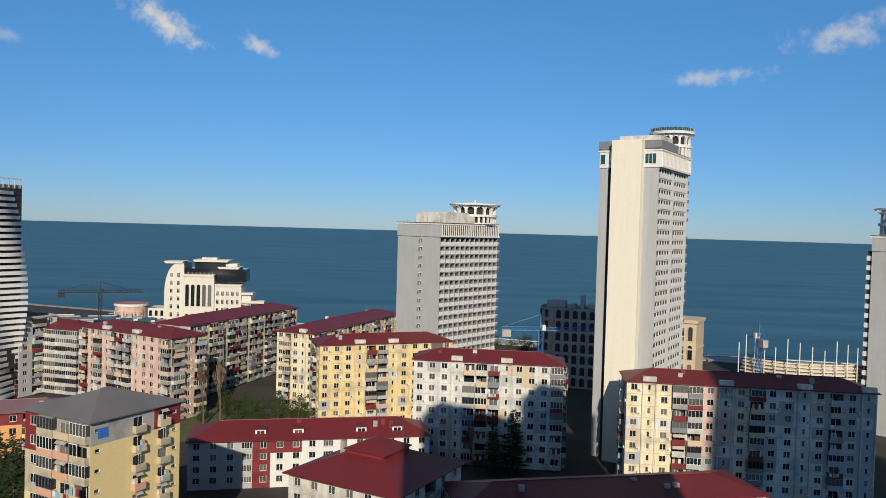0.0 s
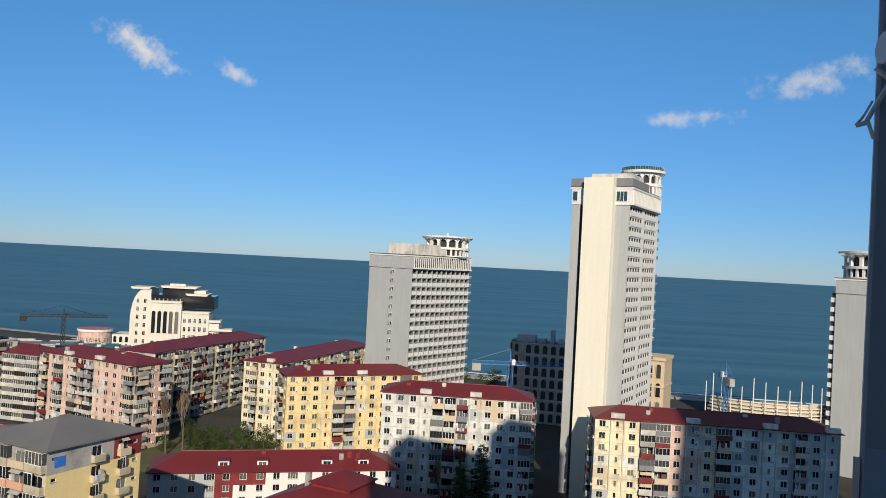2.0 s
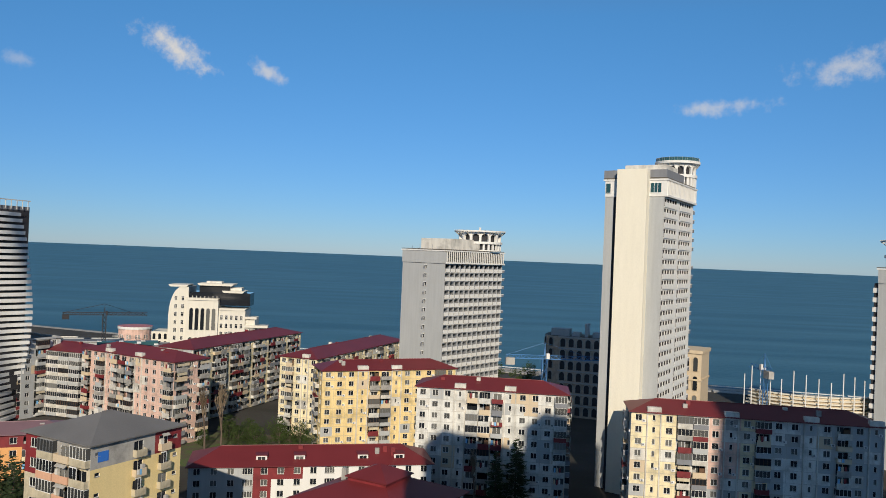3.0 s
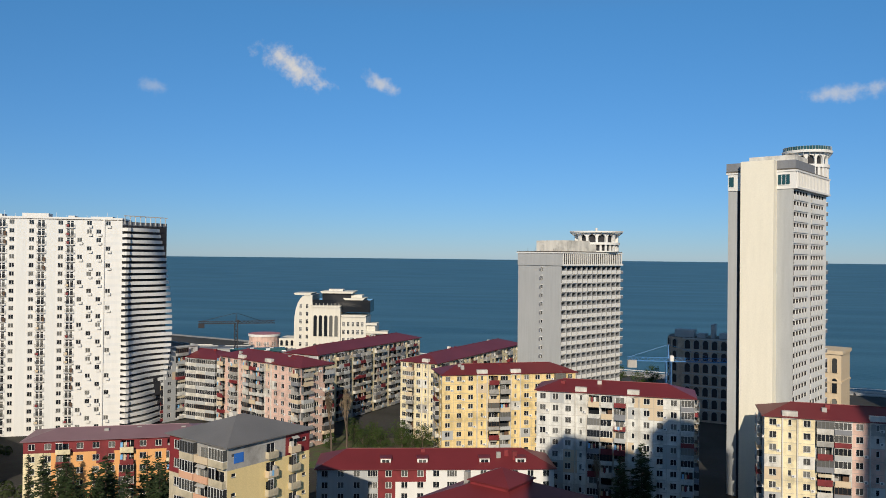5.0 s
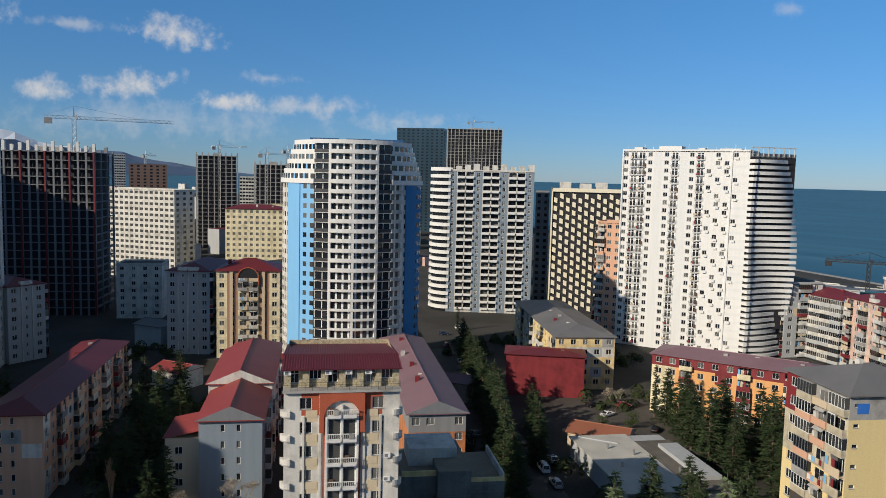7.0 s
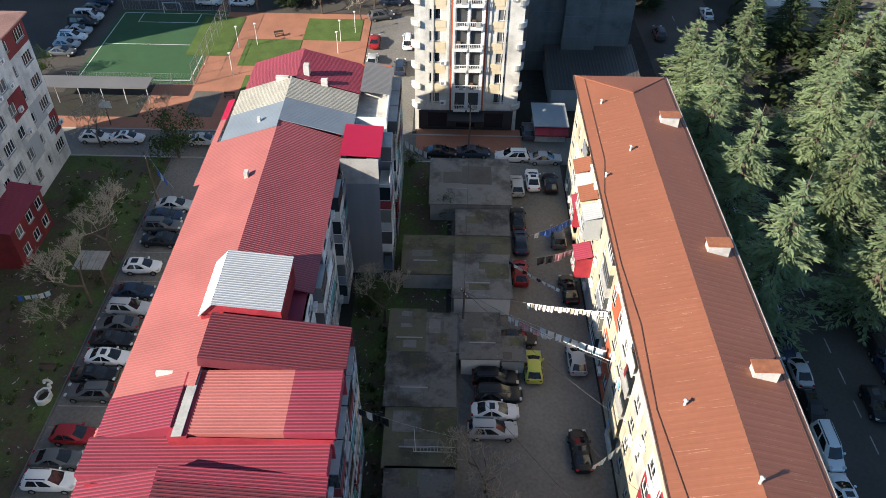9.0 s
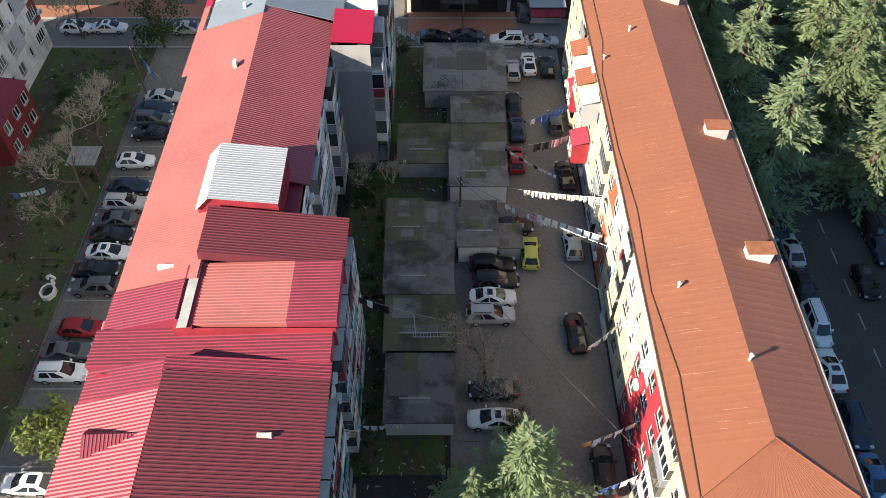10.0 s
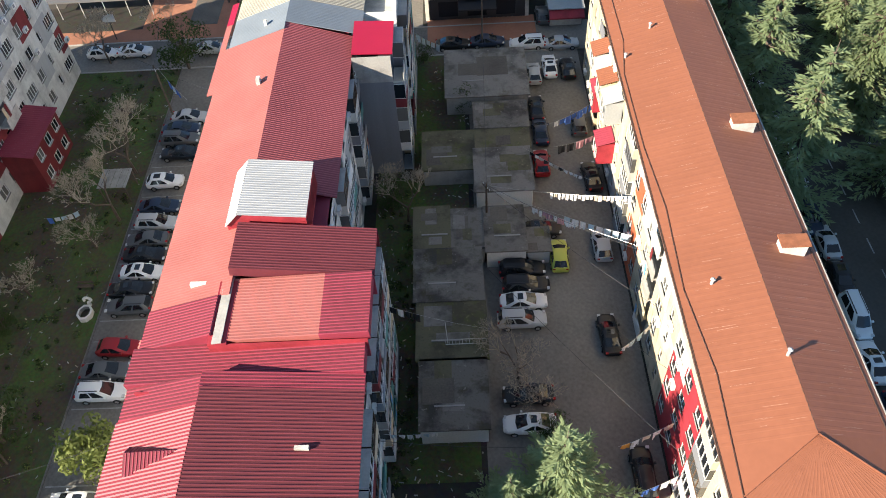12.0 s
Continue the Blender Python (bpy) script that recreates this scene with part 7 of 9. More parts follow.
# dark grey columns and slabs carry this frame's shade in their colour
frame_tower("construction_site", "bare concrete tower frame under construction, coloured dark for shade", polar(84.18, 352), polar(77.8, 338), 26, 20, 3.3, 13, "dgrey", "dgrey", 4)
frame_tower("construction_site", "distant concrete tower frame wrapped in scaffolding", polar(53.3, 800), polar(49.2, 800), 40, 33, 3.3, 14, "concrete", "concrete")
block("office_tower", "dark glass high-rise in the distance", polar(57.0, 830), polar(53.5, 820), 30, 33, mat("dark_teal_curtain_wall", (0.03, 0.055, 0.075), 0.2, var=0.2, scale=0.05), {0: "dddddddddd"}, fh=3.3, roof="flat", category="office tower", joined=True)
M["brown"] = mat("dull_brown_render", (0.17, 0.11, 0.09), streak=0.12)
for y0, y1, d, fl, mm in ((71.3, 68.4, 620, 23, "concrete"), (67.3, 64.6, 560, 21, "concrete"), (75.7, 73.2, 760, 21, "brown"), (78.6, 77.0, 850, 23, "brown"), (72.4, 71.5, 480, 12, "brown"), (68.3, 67.1, 700, 18, "offwhite"), (64.8, 63.4, 640, 20, "offwhite"), (66.2, 65.0, 470, 13, "cream"), (69.9, 68.6, 900, 20, "beige"), (81.2, 79.9, 1100, 27, "offwhite"), (76.6, 75.9, 980, 25, "grey"), (79.5, 77.6, 700, 20, "grey"),
                          (82.5, 80.5, 900, 24, "grey"), (64.0, 62.0, 700, 22, "concrete"), (58.0, 56.2, 500, 18, "offwhite"), (86.5, 84.8, 640, 20, "grey"), (72.6, 71.5, 540, 15, "brown")):
    if mm == "concrete":
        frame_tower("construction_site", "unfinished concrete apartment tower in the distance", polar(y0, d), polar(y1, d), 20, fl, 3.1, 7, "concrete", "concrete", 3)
    else:
        block("apartment_tower", "pale apartment high-rise in the distance", polar(y0, d), polar(y1, d), 20, fl, M[mm], {0: "dddddd"}, fh=3.0, roof="flat", group="far towers", joined=True)

# low houses that fill the distance
rnd = random.Random(5)
far_roofs = Geo()
for i in range(260):
    yaw, d = rnd.uniform(28, 96), rnd.uniform(380, 2400)
    if yaw < 47 and d > 420:
        continue
    if yaw < 66 and d > 900:
        continue
    x, y = polar(yaw, d)
    w, dd, hh = rnd.uniform(10, 32), rnd.uniform(9, 14), rnd.choice((6, 9, 12, 15, 18, 27))
    a = radians(rnd.choice((28, 118, 20)))
    c, s = math.cos(a), math.sin(a)
    ring = [(x + c * px - s * py, y + s * px + c * py) for px, py in ((0, 0), (w, 0), (w, dd), (0, dd))]
    far_roofs.prism(ring, 0, hh, M[rnd.choice(("offwhite", "cream", "grey", "pink"))], M[rnd.choice(("roof_red", "roof_grey", "roof_red"))])
thing("distant_houses", far_roofs, "low red and grey roofed houses filling the distance", "houses", kind="stuff")


def mountains():
    g = Geo()
    # the blue of distance haze is put into the rock colour
    rock = mat("haze_blue_mountain", (0.10, 0.15, 0.24), 0.95, var=0.15, scale=0.002, fine=0.01)
    snow = mat("far_mountain_snow", (0.72, 0.77, 0.85), 0.9, var=0.08, scale=0.002, fine=0.01)
    n = 70
    for layer, (d, top, low) in enumerate(((4750, 0, 0), (4300, 0, 0))):
        pts = []
        for i in range(n + 1):
            yaw = 60 + 45 * i / n
            hgt = (float(np.interp(yaw, (66, 70, 74, 76.5, 80, 83, 86.7, 95, 110), (40, 60, 115, 150, 175, 250, 280, 300, 320))) * (1.0 if layer == 0 else 0.5)) * (1 + 0.07 * noise.noise((yaw * 0.45, layer * 7.0, 0)) + 0.06 * noise.noise((yaw * 1.9, layer, 3)))
            pts.append((yaw, hgt))
        for (y0, h0), (y1, h1) in zip(pts, pts[1:]):
            (x0, z0), (x1, z1) = polar(y0, d), polar(y1, d)
            cut = 0.8 if layer == 0 else 2
            l0, l1 = h0 * min(1, cut * (1 + 0.1 * noise.noise((y0 * 3, 1, 1)))), h1 * min(1, cut * (1 + 0.1 * noise.noise((y1 * 3, 1, 1))))
            g.face([(x1, z1, -5), (x0, z0, -5), (x0, z0, l0), (x1, z1, l1)], rock)
            if layer == 0 and h0 > 160:
                g.face([(x1, z1, l1), (x0, z0, l0), (x0 * 1.01, z0 * 1.01, h0), (x1 * 1.01, z1 * 1.01, h1)], snow)
            else:
                g.face([(x1, z1, l1), (x0, z0, l0), (x0 * 1.01, z0 * 1.01, h0), (x1 * 1.01, z1 * 1.01, h1)], rock)
    thing("backdrop", g, "far blue mountain ridge with snow on its crest", "mountains", kind="structure")


mountains()


def tower_crane(yaw, d, mast, jib, head, color, back=0.28, thick=1.0):
    m = pose(*polar(yaw, d), 0, 0, 0, head)
    root = thing("tower_crane", None, "slim lattice tower crane with a long jib", "crane", m)
    g = Geo()
    w = 0.8
    for x, y in ((-w, -w), (w, -w), (w, w), (-w, w)):
        g.tube((x, y, 0), (x, y, mast), 0.12 * thick, 0.12 * thick, color, 4)
    k = int(mast / 2.4)
    for i in range(k):
        z0, z1 = mast * i / k, mast * (i + 1) / k
        for (x0, y0), (x1, y1) in (((-w, -w), (w, -w)), ((w, -w), (w, w)), ((w, w), (-w, w)), ((-w, w), (-w, -w))):
            g.tube((x0, y0, z0), (x1, y1, z1), 0.07 * thick, 0.07 * thick, color, 3, False)
    part("mast", g, root)
    g = Geo()
    for y, z in ((-0.6, 0), (0.6, 0), (0, 1.2)):
        g.tube((-jib * back, y, mast + z), (jib, y, mast + z), 0.1 * thick, 0.1 * thick, color, 4)
    k = int(jib * (1 + back) / 2.0)
    for i in range(k):
        x0, x1 = -jib * back + 2.0 * i, -jib * back + 2.0 * (i + 1)
        for y in (-0.6, 0.6):
            g.tube((x0, y, mast), ((x0 + x1) / 2, 0, mast + 1.2), 0.06 * thick, 0.06 * thick, color, 3, False)
            g.tube(((x0 + x1) / 2, 0, mast + 1.2), (x1, y, mast), 0.06 * thick, 0.06 * thick, color, 3, False)
    part("jib", g, root)
    part("counterweight", Geo().box(-jib * back, -0.9, mast - 2.2, -jib * back + 3, 0.9, mast + 0.2, M["concrete"] if thick == 1.0 else color), root)
    part("cab", Geo().box(0.5, -0.8, mast + 0.1, 1.6, 0.8, mast + 1.9, M["white"] if thick == 1.0 else color), root)
    g = Geo().tube((0, 0, mast + 1), (0, 0, mast + 5.5), 0.4, 0.1, color, 4)
    g.tube((0, 0, mast + 5.5), (jib * 0.65, 0, mast + 1.2), 0.05 * thick, 0.05 * thick, color, 3).tube((0, 0, mast + 5.5), (-jib * back, 0, mast + 1), 0.05 * thick, 0.05 * thick, color, 3)
    part("tie_bar", g, root)
    return root


tower_crane(79.03, 362, 80, 40, 79, M["steel"])
for yw, d, z in ((69.7, 620, 78), (66.4, 560, 72), (64.9, 600, 76), (51.4, 802, 116), (74.6, 770, 72)):
    tower_crane(yw, d, z, 22, yw + 25 * (yw % 3), M["steel"])

# ---- along the shore ----
# the stepped white hotel with the arched windows
mh, WH = line_pose(polar(20.1, 432), polar(14.2, 424))
palace = thing("hotel", None, "stepped white hotel with tall arched windows and a glass attic", "hotel", mh)
white = mat("pale_limestone", (0.66, 0.63, 0.55), streak=0.08, bump=0.3)
curve = [(10.0, 0), (10.0, 37.4), (6.5, 37.6)] + [(6.5 - 6.5 * math.sin(radians(15 * i)), 22 + 15.4 * math.cos(radians(15 * i))) for i in range(1, 7)] + [(0.0, 0)]
part("gable_wing", Geo().slab(curve[::-1], 0, 20, white), palace, label="white wing with a quarter-round gable")
part("middle_wing", Geo().box(9.6, -2, 0, 26, 20, 30.7, white), palace)
part("side_wing", Geo().box(26, -0.5, 0, 40, 20, 25.6, white), palace)
part("terrace_wing", Geo().box(38, 0.8, 0, 45, 18, 21.5, white), palace)
part("terrace_wing", Geo().box(44.5, 2, 0, 51, 16, 17.0, white), palace)
part("annexe", Geo().box(-9, 3, 0, 0.0, 18, 13.0, white), palace)
part("attic", Geo().box(10, 1.5, 28, 42, 17, 34.8, M["pane"]), palace, label="dark glass attic")
part("attic", Geo().box(15, 3, 34.8, 31, 16, 38.4, M["pane"]), palace, label="dark glass roof storey")
for x0, x1, z0, y in ((14, 33, 38.4, 1.5), (27, 39, 34.8, 0.8), (-0.5, 9.8, 37.4, -0.6), (9.2, 26.4, 30.7, -2.6), (25.8, 40.4, 25.6, -1.0)):
    part("cornice", Geo().slab([(x0 + 1, z0), (x1 - 1, z0), (x1, z0 + 1.1), (x0, z0 + 1.1)], y, y + 15, white), palace)
part("roof_pavilion", Geo().box(28, 4, 36, 37, 13, 37.6, white), palace)
part("roof_pavilion", Geo().box(18, 6, 39.5, 26, 12, 40.6, M["offwhite"]), palace)
for z0, x1 in ((4, 52), (8, 52), (12, 52), (17, 52.0), (21.5, 46)):
    part("terrace_balcony", Geo().box(38.5, -0.4, z0 - 0.3, x1, 3, z0 + 0.9, white), palace)
for i in range(5):
    part("arched_window", arch_mesh(1.9, 11.5, M["pane"], white), palace, pose(12.2 + i * 2.9, -2.02, 15))
    part("arched_window", arch_mesh(2.2, 8.0, M["pane"], white), palace, pose(12.2 + i * 2.9, -2.02, 3))
for i in range(8):
    part("baluster", Geo().box(-0.15, -0.15, 0, 0.15, 0.15, 1.2, white), palace, pose(10.5 + i * 2.1, -2.2, 31.8))
for i in range(2):
    for j in range(7):
        part("window", window_mesh(1.4, 2.2), palace, pose(3.6 + i * 3.6, -0.18, 5 + j * 4.2))
for i in range(5):
    for j in range(5):
        part("window", window_mesh(1.4, 2.4), palace, pose(27.6 + i * 2.6, -0.68, 3 + j * 4.4))
for i in range(4):
    for j in range(4):
        part("window", window_mesh(1.6, 2.0), palace, pose(40 + i * 2.9, 0.6 if i < 2 else 1.8, 1.5 + j * 4.1))
for i in range(3):
    for j in range(3):
        part("arched_window", arch_mesh(1.5, 3.0, M["pane"], white), palace, pose(-7.5 + i * 2.9, 2.98, 1.0 + j * 4.0))

# the dark arcaded shell by the hotels
mc, WC = line_pose(polar(-7.0, 300), polar(-12.2, 296))
arcade = thing("arcade_building", None, "unfinished dark rounded building with rows of arched openings", "building", mc)
stone = mat("weathered_dark_stone", (0.44, 0.37, 0.30), streak=0.15, bump=0.4)
ring = [(0.0, 14.0)] + [(7 - 7 * math.cos(radians(15 * i)), 7 - 7 * math.sin(radians(15 * i))) for i in range(1, 7)] + [(WC, 0), (WC, 14)]
part("wall", Geo().prism(ring, 0, 30.5, stone, M["tar"]), arcade)
for i in range(7):
    part("cornice", Geo().box(6.5, -0.5, 4.3 + i * 4.3, WC, 0.0, 4.8 + i * 4.3, M["grey"]), arcade)
# each opening is a flat near-black panel standing for the shaded inside
for j in range(7):
    for i in range(6):
        part("arched_opening", arch_mesh(1.9, 3.2, M["dark"], M["concrete"]), arcade, pose(8.2 + i * 3.2, -0.01, 0.8 + j * 4.3))
    for i in range(2):
        a = radians(30 + 30 * i)
        part("arched_opening", arch_mesh(1.9, 3.2, M["dark"], M["concrete"]), arcade, pose(7 - 7.02 * math.cos(a), 7 - 7.02 * math.sin(a), 0.8 + j * 4.3, 0, 0, -90 + 30 + 30 * i))
for x, w, h in ((3, 7, 2.6), (11, 3, 1.4), (16, 1.2, 5.0), (19, 5, 1.8)):
    part("roof_hut", Geo().box(x, 3, 30.5, x + w, 9, 30.5 + h, M["grey"]), arcade)
mb, WB = line_pose(polar(-16.4, 292), polar(-18.3, 290))
beige = thing("apartment_block", None, "beige corner block with tall arched windows", "building", mb)
part("wall", Geo().box(0, 0, 0, WB, 14, 29, M["beige"], ""), beige)
part("cornice", Geo().box(-0.4, -0.5, 28.2, WB + 0.5, 14.4, 29.4, M["beige"]).box(-0.2, -0.3, 18.5, WB + 0.3, 14.2, 19.1, M["beige"]), beige)
for j in range(4):
    for i in range(3):
        part("arched_window", arch_mesh(1.6, 5.0, M["pane"], M["beige"]), beige, pose(1.8 + i * 3.0, -0.01, 1.5 + j * 6.8))


# the stadium under construction: curved tiers of pale seating rails with masts
def stadium():
    root = thing("stadium", None, "curved open stand of pale railings with white masts", "stadium", pose(*polar(-25.2, 286), 0))
    a0, a1, n = 196, 312, 40
    at = lambda r, i: (r * 1.05 * math.cos(radians(a0 + (a1 - a0) * i / n)), r * 0.8 * math.sin(radians(a0 + (a1 - a0) * i / n)))
    sweep = lambda r0, r1: [at(r0, i) for i in range(n + 1)] + [at(r1, i) for i in range(n, -1, -1)]
    for k in range(9):
        r0, z = 24 - k * 0.3, 11.5 + k * 1.05
        part("tier", Geo().prism(sweep(r0, r0 - 0.8), z, z + 0.42, M["stand"], bottom=True), root)
    part("inner_wall", Geo().prism(sweep(21.0, 20.5), 0, 20.0, M["beige"]), root)
    part("base_wall", Geo().prism(sweep(23.6, 22.6), 0, 11.4, M["grey"]), root)
    for i in range(0, n + 1, 3):
        x, y = at(23.4, i)
        part("mast", Geo().tube((x, y, 0), (x, y, 25.0 + (i % 4)), 0.22, 0.16, M["white"], 6), root)


M["stand"] = mat("pale_stand_concrete", (0.66, 0.62, 0.52), streak=0.1)
stadium()
M["crane_blue"] = mat("worn_blue_crane_paint", (0.06, 0.19, 0.42), 0.5, var=0.15)
tower_crane(-7.25, 262, 26.2, 22, 4, M["crane_blue"], 0.6)
tower_crane(-22.4, 268, 27, 8, 100, M["crane_blue"], 0.5)
tower_crane(24.2, 420, 23, 20, 24, M["dark"], 0.95, 2.4)
# the glazed pavilion and low sheds near the pier
def sheds():
    for yaw, d, w, dd, hh, mm, lab in ((27.0, 430, 30, 16, 8, "grey", "low grey hall near the water"), (23.6, 405, 26, 12, 9, "dgrey", "dark low hall with a flat roof"), (29.5, 450, 28, 14, 7, "offwhite", "low pale hall near the water"),
                                       (21.6, 400, 18, 12, 7.5, "offwhite", "low white annexe near the water")):
        x, y = polar(yaw, d)
        root = thing("hall", None, lab, "building", pose(x, y, 0, 0, 0, 20))
        part("wall", Geo().box(0, 0, 0, w, dd, hh, M[mm]), root)
        flat_roof(root, w, dd, hh + 0.3, M[mm], M["roof_grey"], 0.5)
        for i in range(int(w / 4)):
            part("window", window_mesh(2.2, 1.5), root, pose(2 + i * 4, -0.18, hh - 3))
    x, y = polar(25.2, 440)
    root = thing("round_pavilion", None, "round pale pink pavilion on the waterfront", "building", pose(x, y, 0))
    ring = lambda r: [(r * math.cos(radians(15 * i)), r * math.sin(radians(15 * i))) for i in range(24)]
    x2, y2 = polar(22.2, 470)
    root.matrix_basis = pose(x2, y2, 0)
    part("wall", Geo().prism(ring(9), 0, 12, M["pink"], M["roof_red"]), root)
    part("rim", Geo().prism(ring(9.5), 11.2, 12.6, M["white"], M["roof_pink"], bottom=True), root)
    for i in range(12):
        a = 30 * i
        part("window", window_mesh(2.4, 2.2), root, pose(9.1 * math.sin(radians(a)), -9.1 * math.cos(radians(a)), 6, 0, 0, a))
    x, y = polar(24.6, 412)
    dome = thing("glass_dome", None, "low dark glass vault", "building", pose(x, y, 0, 0, 0, 25))
    n, k = 10, 14
    g = Geo()
    for i in range(k):
        for j in range(n):
            p = lambda a, b: (a * 2.0, 7 * math.cos(math.pi * b / n), 5 + 6 * math.sin(math.pi * b / n))
            g.face([p(i, j), p(i, j + 1), p(i + 1, j + 1), p(i + 1, j)], M["teal"] if (i + j) % 5 else M["frame"])
    part("vault", g.weld(), dome)
    part("base", Geo().box(0, -7, 0, 28, 7, 5, M["dgrey"]), dome)


sheds()
# promenade and surf line
for k, (p, q) in enumerate(zip(SHORE[2:7], SHORE[3:8])):
    m, L = line_pose(q, p)
    thing("pavement", Geo().box(0, -9, 0.0, L, -3, 0.35, M["kerb"]), "pale promenade strip along the beach", "promenade", m, kind="structure")
    thing("surf", Geo().box(0, 17.0, -1.0, L, 19.2, -0.82, M["white"]), "thin white line of surf on the beach", "surf", m, kind="structure")

AV0 = math.degrees(math.atan2(GV.y, GV.x))
# ---- the house of the balcony, and tall neighbours out of sight that shade the town ----
ow = pose(*(GU * -0.45), 0, 0, 0, AV0)
own = thing("apartment_tower", None, "plain grey apartment high-rise with the balcony", "apartment tower", ow)
for bx in ((-4.6, -50, 0, 4, 0, 57.9), (4, -50, 0, 10, -0.8, 92), (-4.6, -50, 57.9, -3, 0, 62.5), (-3, -50, 57.9, 4, -2.5, 62.5), (-4.6, -50, 62.5, 4, 0, 92)):
    part("wall", Geo().box(*bx, M["grey"]), own)
part("upper_wall", Geo().box(0.5, -30, 92, 10, -1.5, 107, M["grey"]), own)
part("upper_wall", Geo().box(0.5, -50, 92, 10, -30, 118, M["grey"]), own)
part("balcony_floor", Geo().box(-3, -2.5, 58.2, 4, 0.2, 58.4, M["concrete"]), own)
for x, y, w, d, h in ((72, -110, 60, 45, 153), (-212, -85, 86, 40, 56), (-390, -95, 158, 35, 106)):
    nb = thing("apartment_tower", None, "plain neighbouring high-rise behind the balcony", "apartment tower", pose(x, y, 0))
    part("wall", Geo().box(0, 0, 0, w, d, h, M["grey"]), nb)

# the window post at the edge of the balcony, with a perforated tube tied to it
def near(s, off, z):
    """s metres along the house front, off metres out of it, z metres over the eye."""
    p = GV * s + GU * off
    return Vector((p.x, p.y, 60.0 + z))


nm = pose(0, 0, 60, 0, 0, math.degrees(math.atan2(GV.y, GV.x)))
M["slate_blue"] = mat("slate_blue_sheet", (0.20, 0.27, 0.36), 0.45, var=0.1, scale=3)
alu = mat("grey_blue_powder_coated_frame", (0.20, 0.23, 0.26), 0.5, 0.2, var=0.1, scale=2, fine=20)
sill_paint = mat("pale_grey_sill_paint", (0.50, 0.50, 0.49), 0.6, var=0.1, scale=3, fine=30)
rounded = lambda s0, s1, o0, o1, c: [(s0 + c, o0), (s1, o0), (s1, o1), (s0 + c, o1), (s0, o1 - c), (s0, o0 + c)]
post = thing("window_post", None, "grey-blue metal window post at the balcony edge", "window frame", nm)
part("profile", Geo().prism(rounded(1.30, 1.33, -0.1165, -0.0765, 0.005), -1.6, 2.2, alu), post)
part("gasket", Geo().box(1.31, -0.120, -1.6, 1.33, -0.1167, 2.2, M["dark"]), post)
part("lower_panel", Geo().box(1.297, -0.110, -1.6, 1.2995, -0.081, -0.24, M["slate_blue"]), post, label="bluish lower panel")
part("foot_lip", Geo().prism([(1.32, -0.0765), (1.302, -0.0765), (1.32, -0.068)], -1.6, -0.26, alu), post)
part("inner_profile", Geo().box(1.48, -0.42, -1.6, 1.50, -0.193, 0.235, alu), post)
part("frame_strip", Geo().box(1.50, -0.150, -0.08, 1.515, -0.139, 0.235, sill_paint), post)
part("frame_strip", Geo().box(1.50, -0.190, -0.42, 1.515, -0.175, 0.235, sill_paint), post)
part("sill", Geo().box(1.40, -0.158, -1.6, 1.44, -0.128, -0.195, sill_paint).box(1.39, -0.160, -0.26, 1.44, -0.127, -0.255, M["dgrey"]), post, label="pale lower frame piece")
thing("wall_side", Geo().box(1.52, -0.9, -1.8, 1.75, -0.157, 2.4, M["dgrey"]), "shaded dark wall of the next balcony", "wall", nm, kind="structure")
thing("trim", Geo().box(1.49, -0.9, 0.247, 1.7, -0.140, 2.4, mat("dull_brown_panel", (0.20, 0.165, 0.14), var=0.15, scale=2)).box(1.485, -0.9, 0.235, 1.7, -0.138, 0.247, M["bark_brown"]), "dull brown panel over the window frame", "trim", nm, kind="structure")

# the perforated white tube, tied across the post
white_plastic = mat("white_plastic", (0.58, 0.58, 0.56), 0.4, var=0.05)
tube = thing("lamp_tube", None, "white perforated plastic tube tied to the window post", "tube", nm)
start, along = Vector((1.215, -0.0778, 0.3296)), Vector((0.42, -0.907, 0.0)).normalized()
side = Vector((-along.y, along.x, 0.0))
around = lambda a, d, q: start + along * d + side * (q * math.cos(a)) + Vector((0, 0, q * math.sin(a)))
g = Geo()
n, rows, r = 28, 24, 0.0228
for i in range(n):
    for j in range(rows):
        a0, a1 = 2 * math.pi * i / n, 2 * math.pi * (i + 1) / n
        y0, y1 = 0.012 + 0.0055 * j, 0.012 + 0.0055 * (j + 1)
        q, m = (r * 0.86, M["dark"]) if i % 2 and j % 2 and j < 19 else (r, white_plastic)
        g.face([around(a0, y0, q), around(a0, y1, q), around(a1, y1, q), around(a1, y0, q)], m)
part("perforated_tube", g, tube)
part("end_cap", Geo().tube(start, start + along * 0.012, r * 0.97, r * 1.02, white_plastic, 28), tube)
part("collar", Geo().tube(start + along * 0.075, start + along * 0.20, 0.031, 0.037, white_plastic, 28), tube)
g = Geo()
ties = [((1.285, -0.0735, 0.319), (1.285, -0.0927, 0.3004), 0.004), ((1.285, -0.0927, 0.3004), (1.285, -0.126, 0.3173), 0.004), ((1.28, -0.0943, 0.2995), (1.28, -0.078, 0.268), 0.004), ((1.28, -0.078, 0.268), (1.28, -0.0641, 0.2391), 0.0035),
        ((1.28, -0.0708, 0.2689), (1.28, -0.060, 0.247), 0.0018), ((1.28, -0.060, 0.247), (1.28, -0.0502, 0.2335), 0.002), ((1.28, -0.0502, 0.2335), (1.28, -0.068, 0.238), 0.0035), ((1.28, -0.066, 0.238), (1.28, -0.0743, 0.2131), 0.003),
        ((1.295, -0.112, 0.300), (1.295, -0.1165, 0.270), 0.0018)]
for a, b, q in ties:
    g.tube(a, b, q, q, white_plastic, 6)
part("tie_string", g, tube, label="knotted white string")

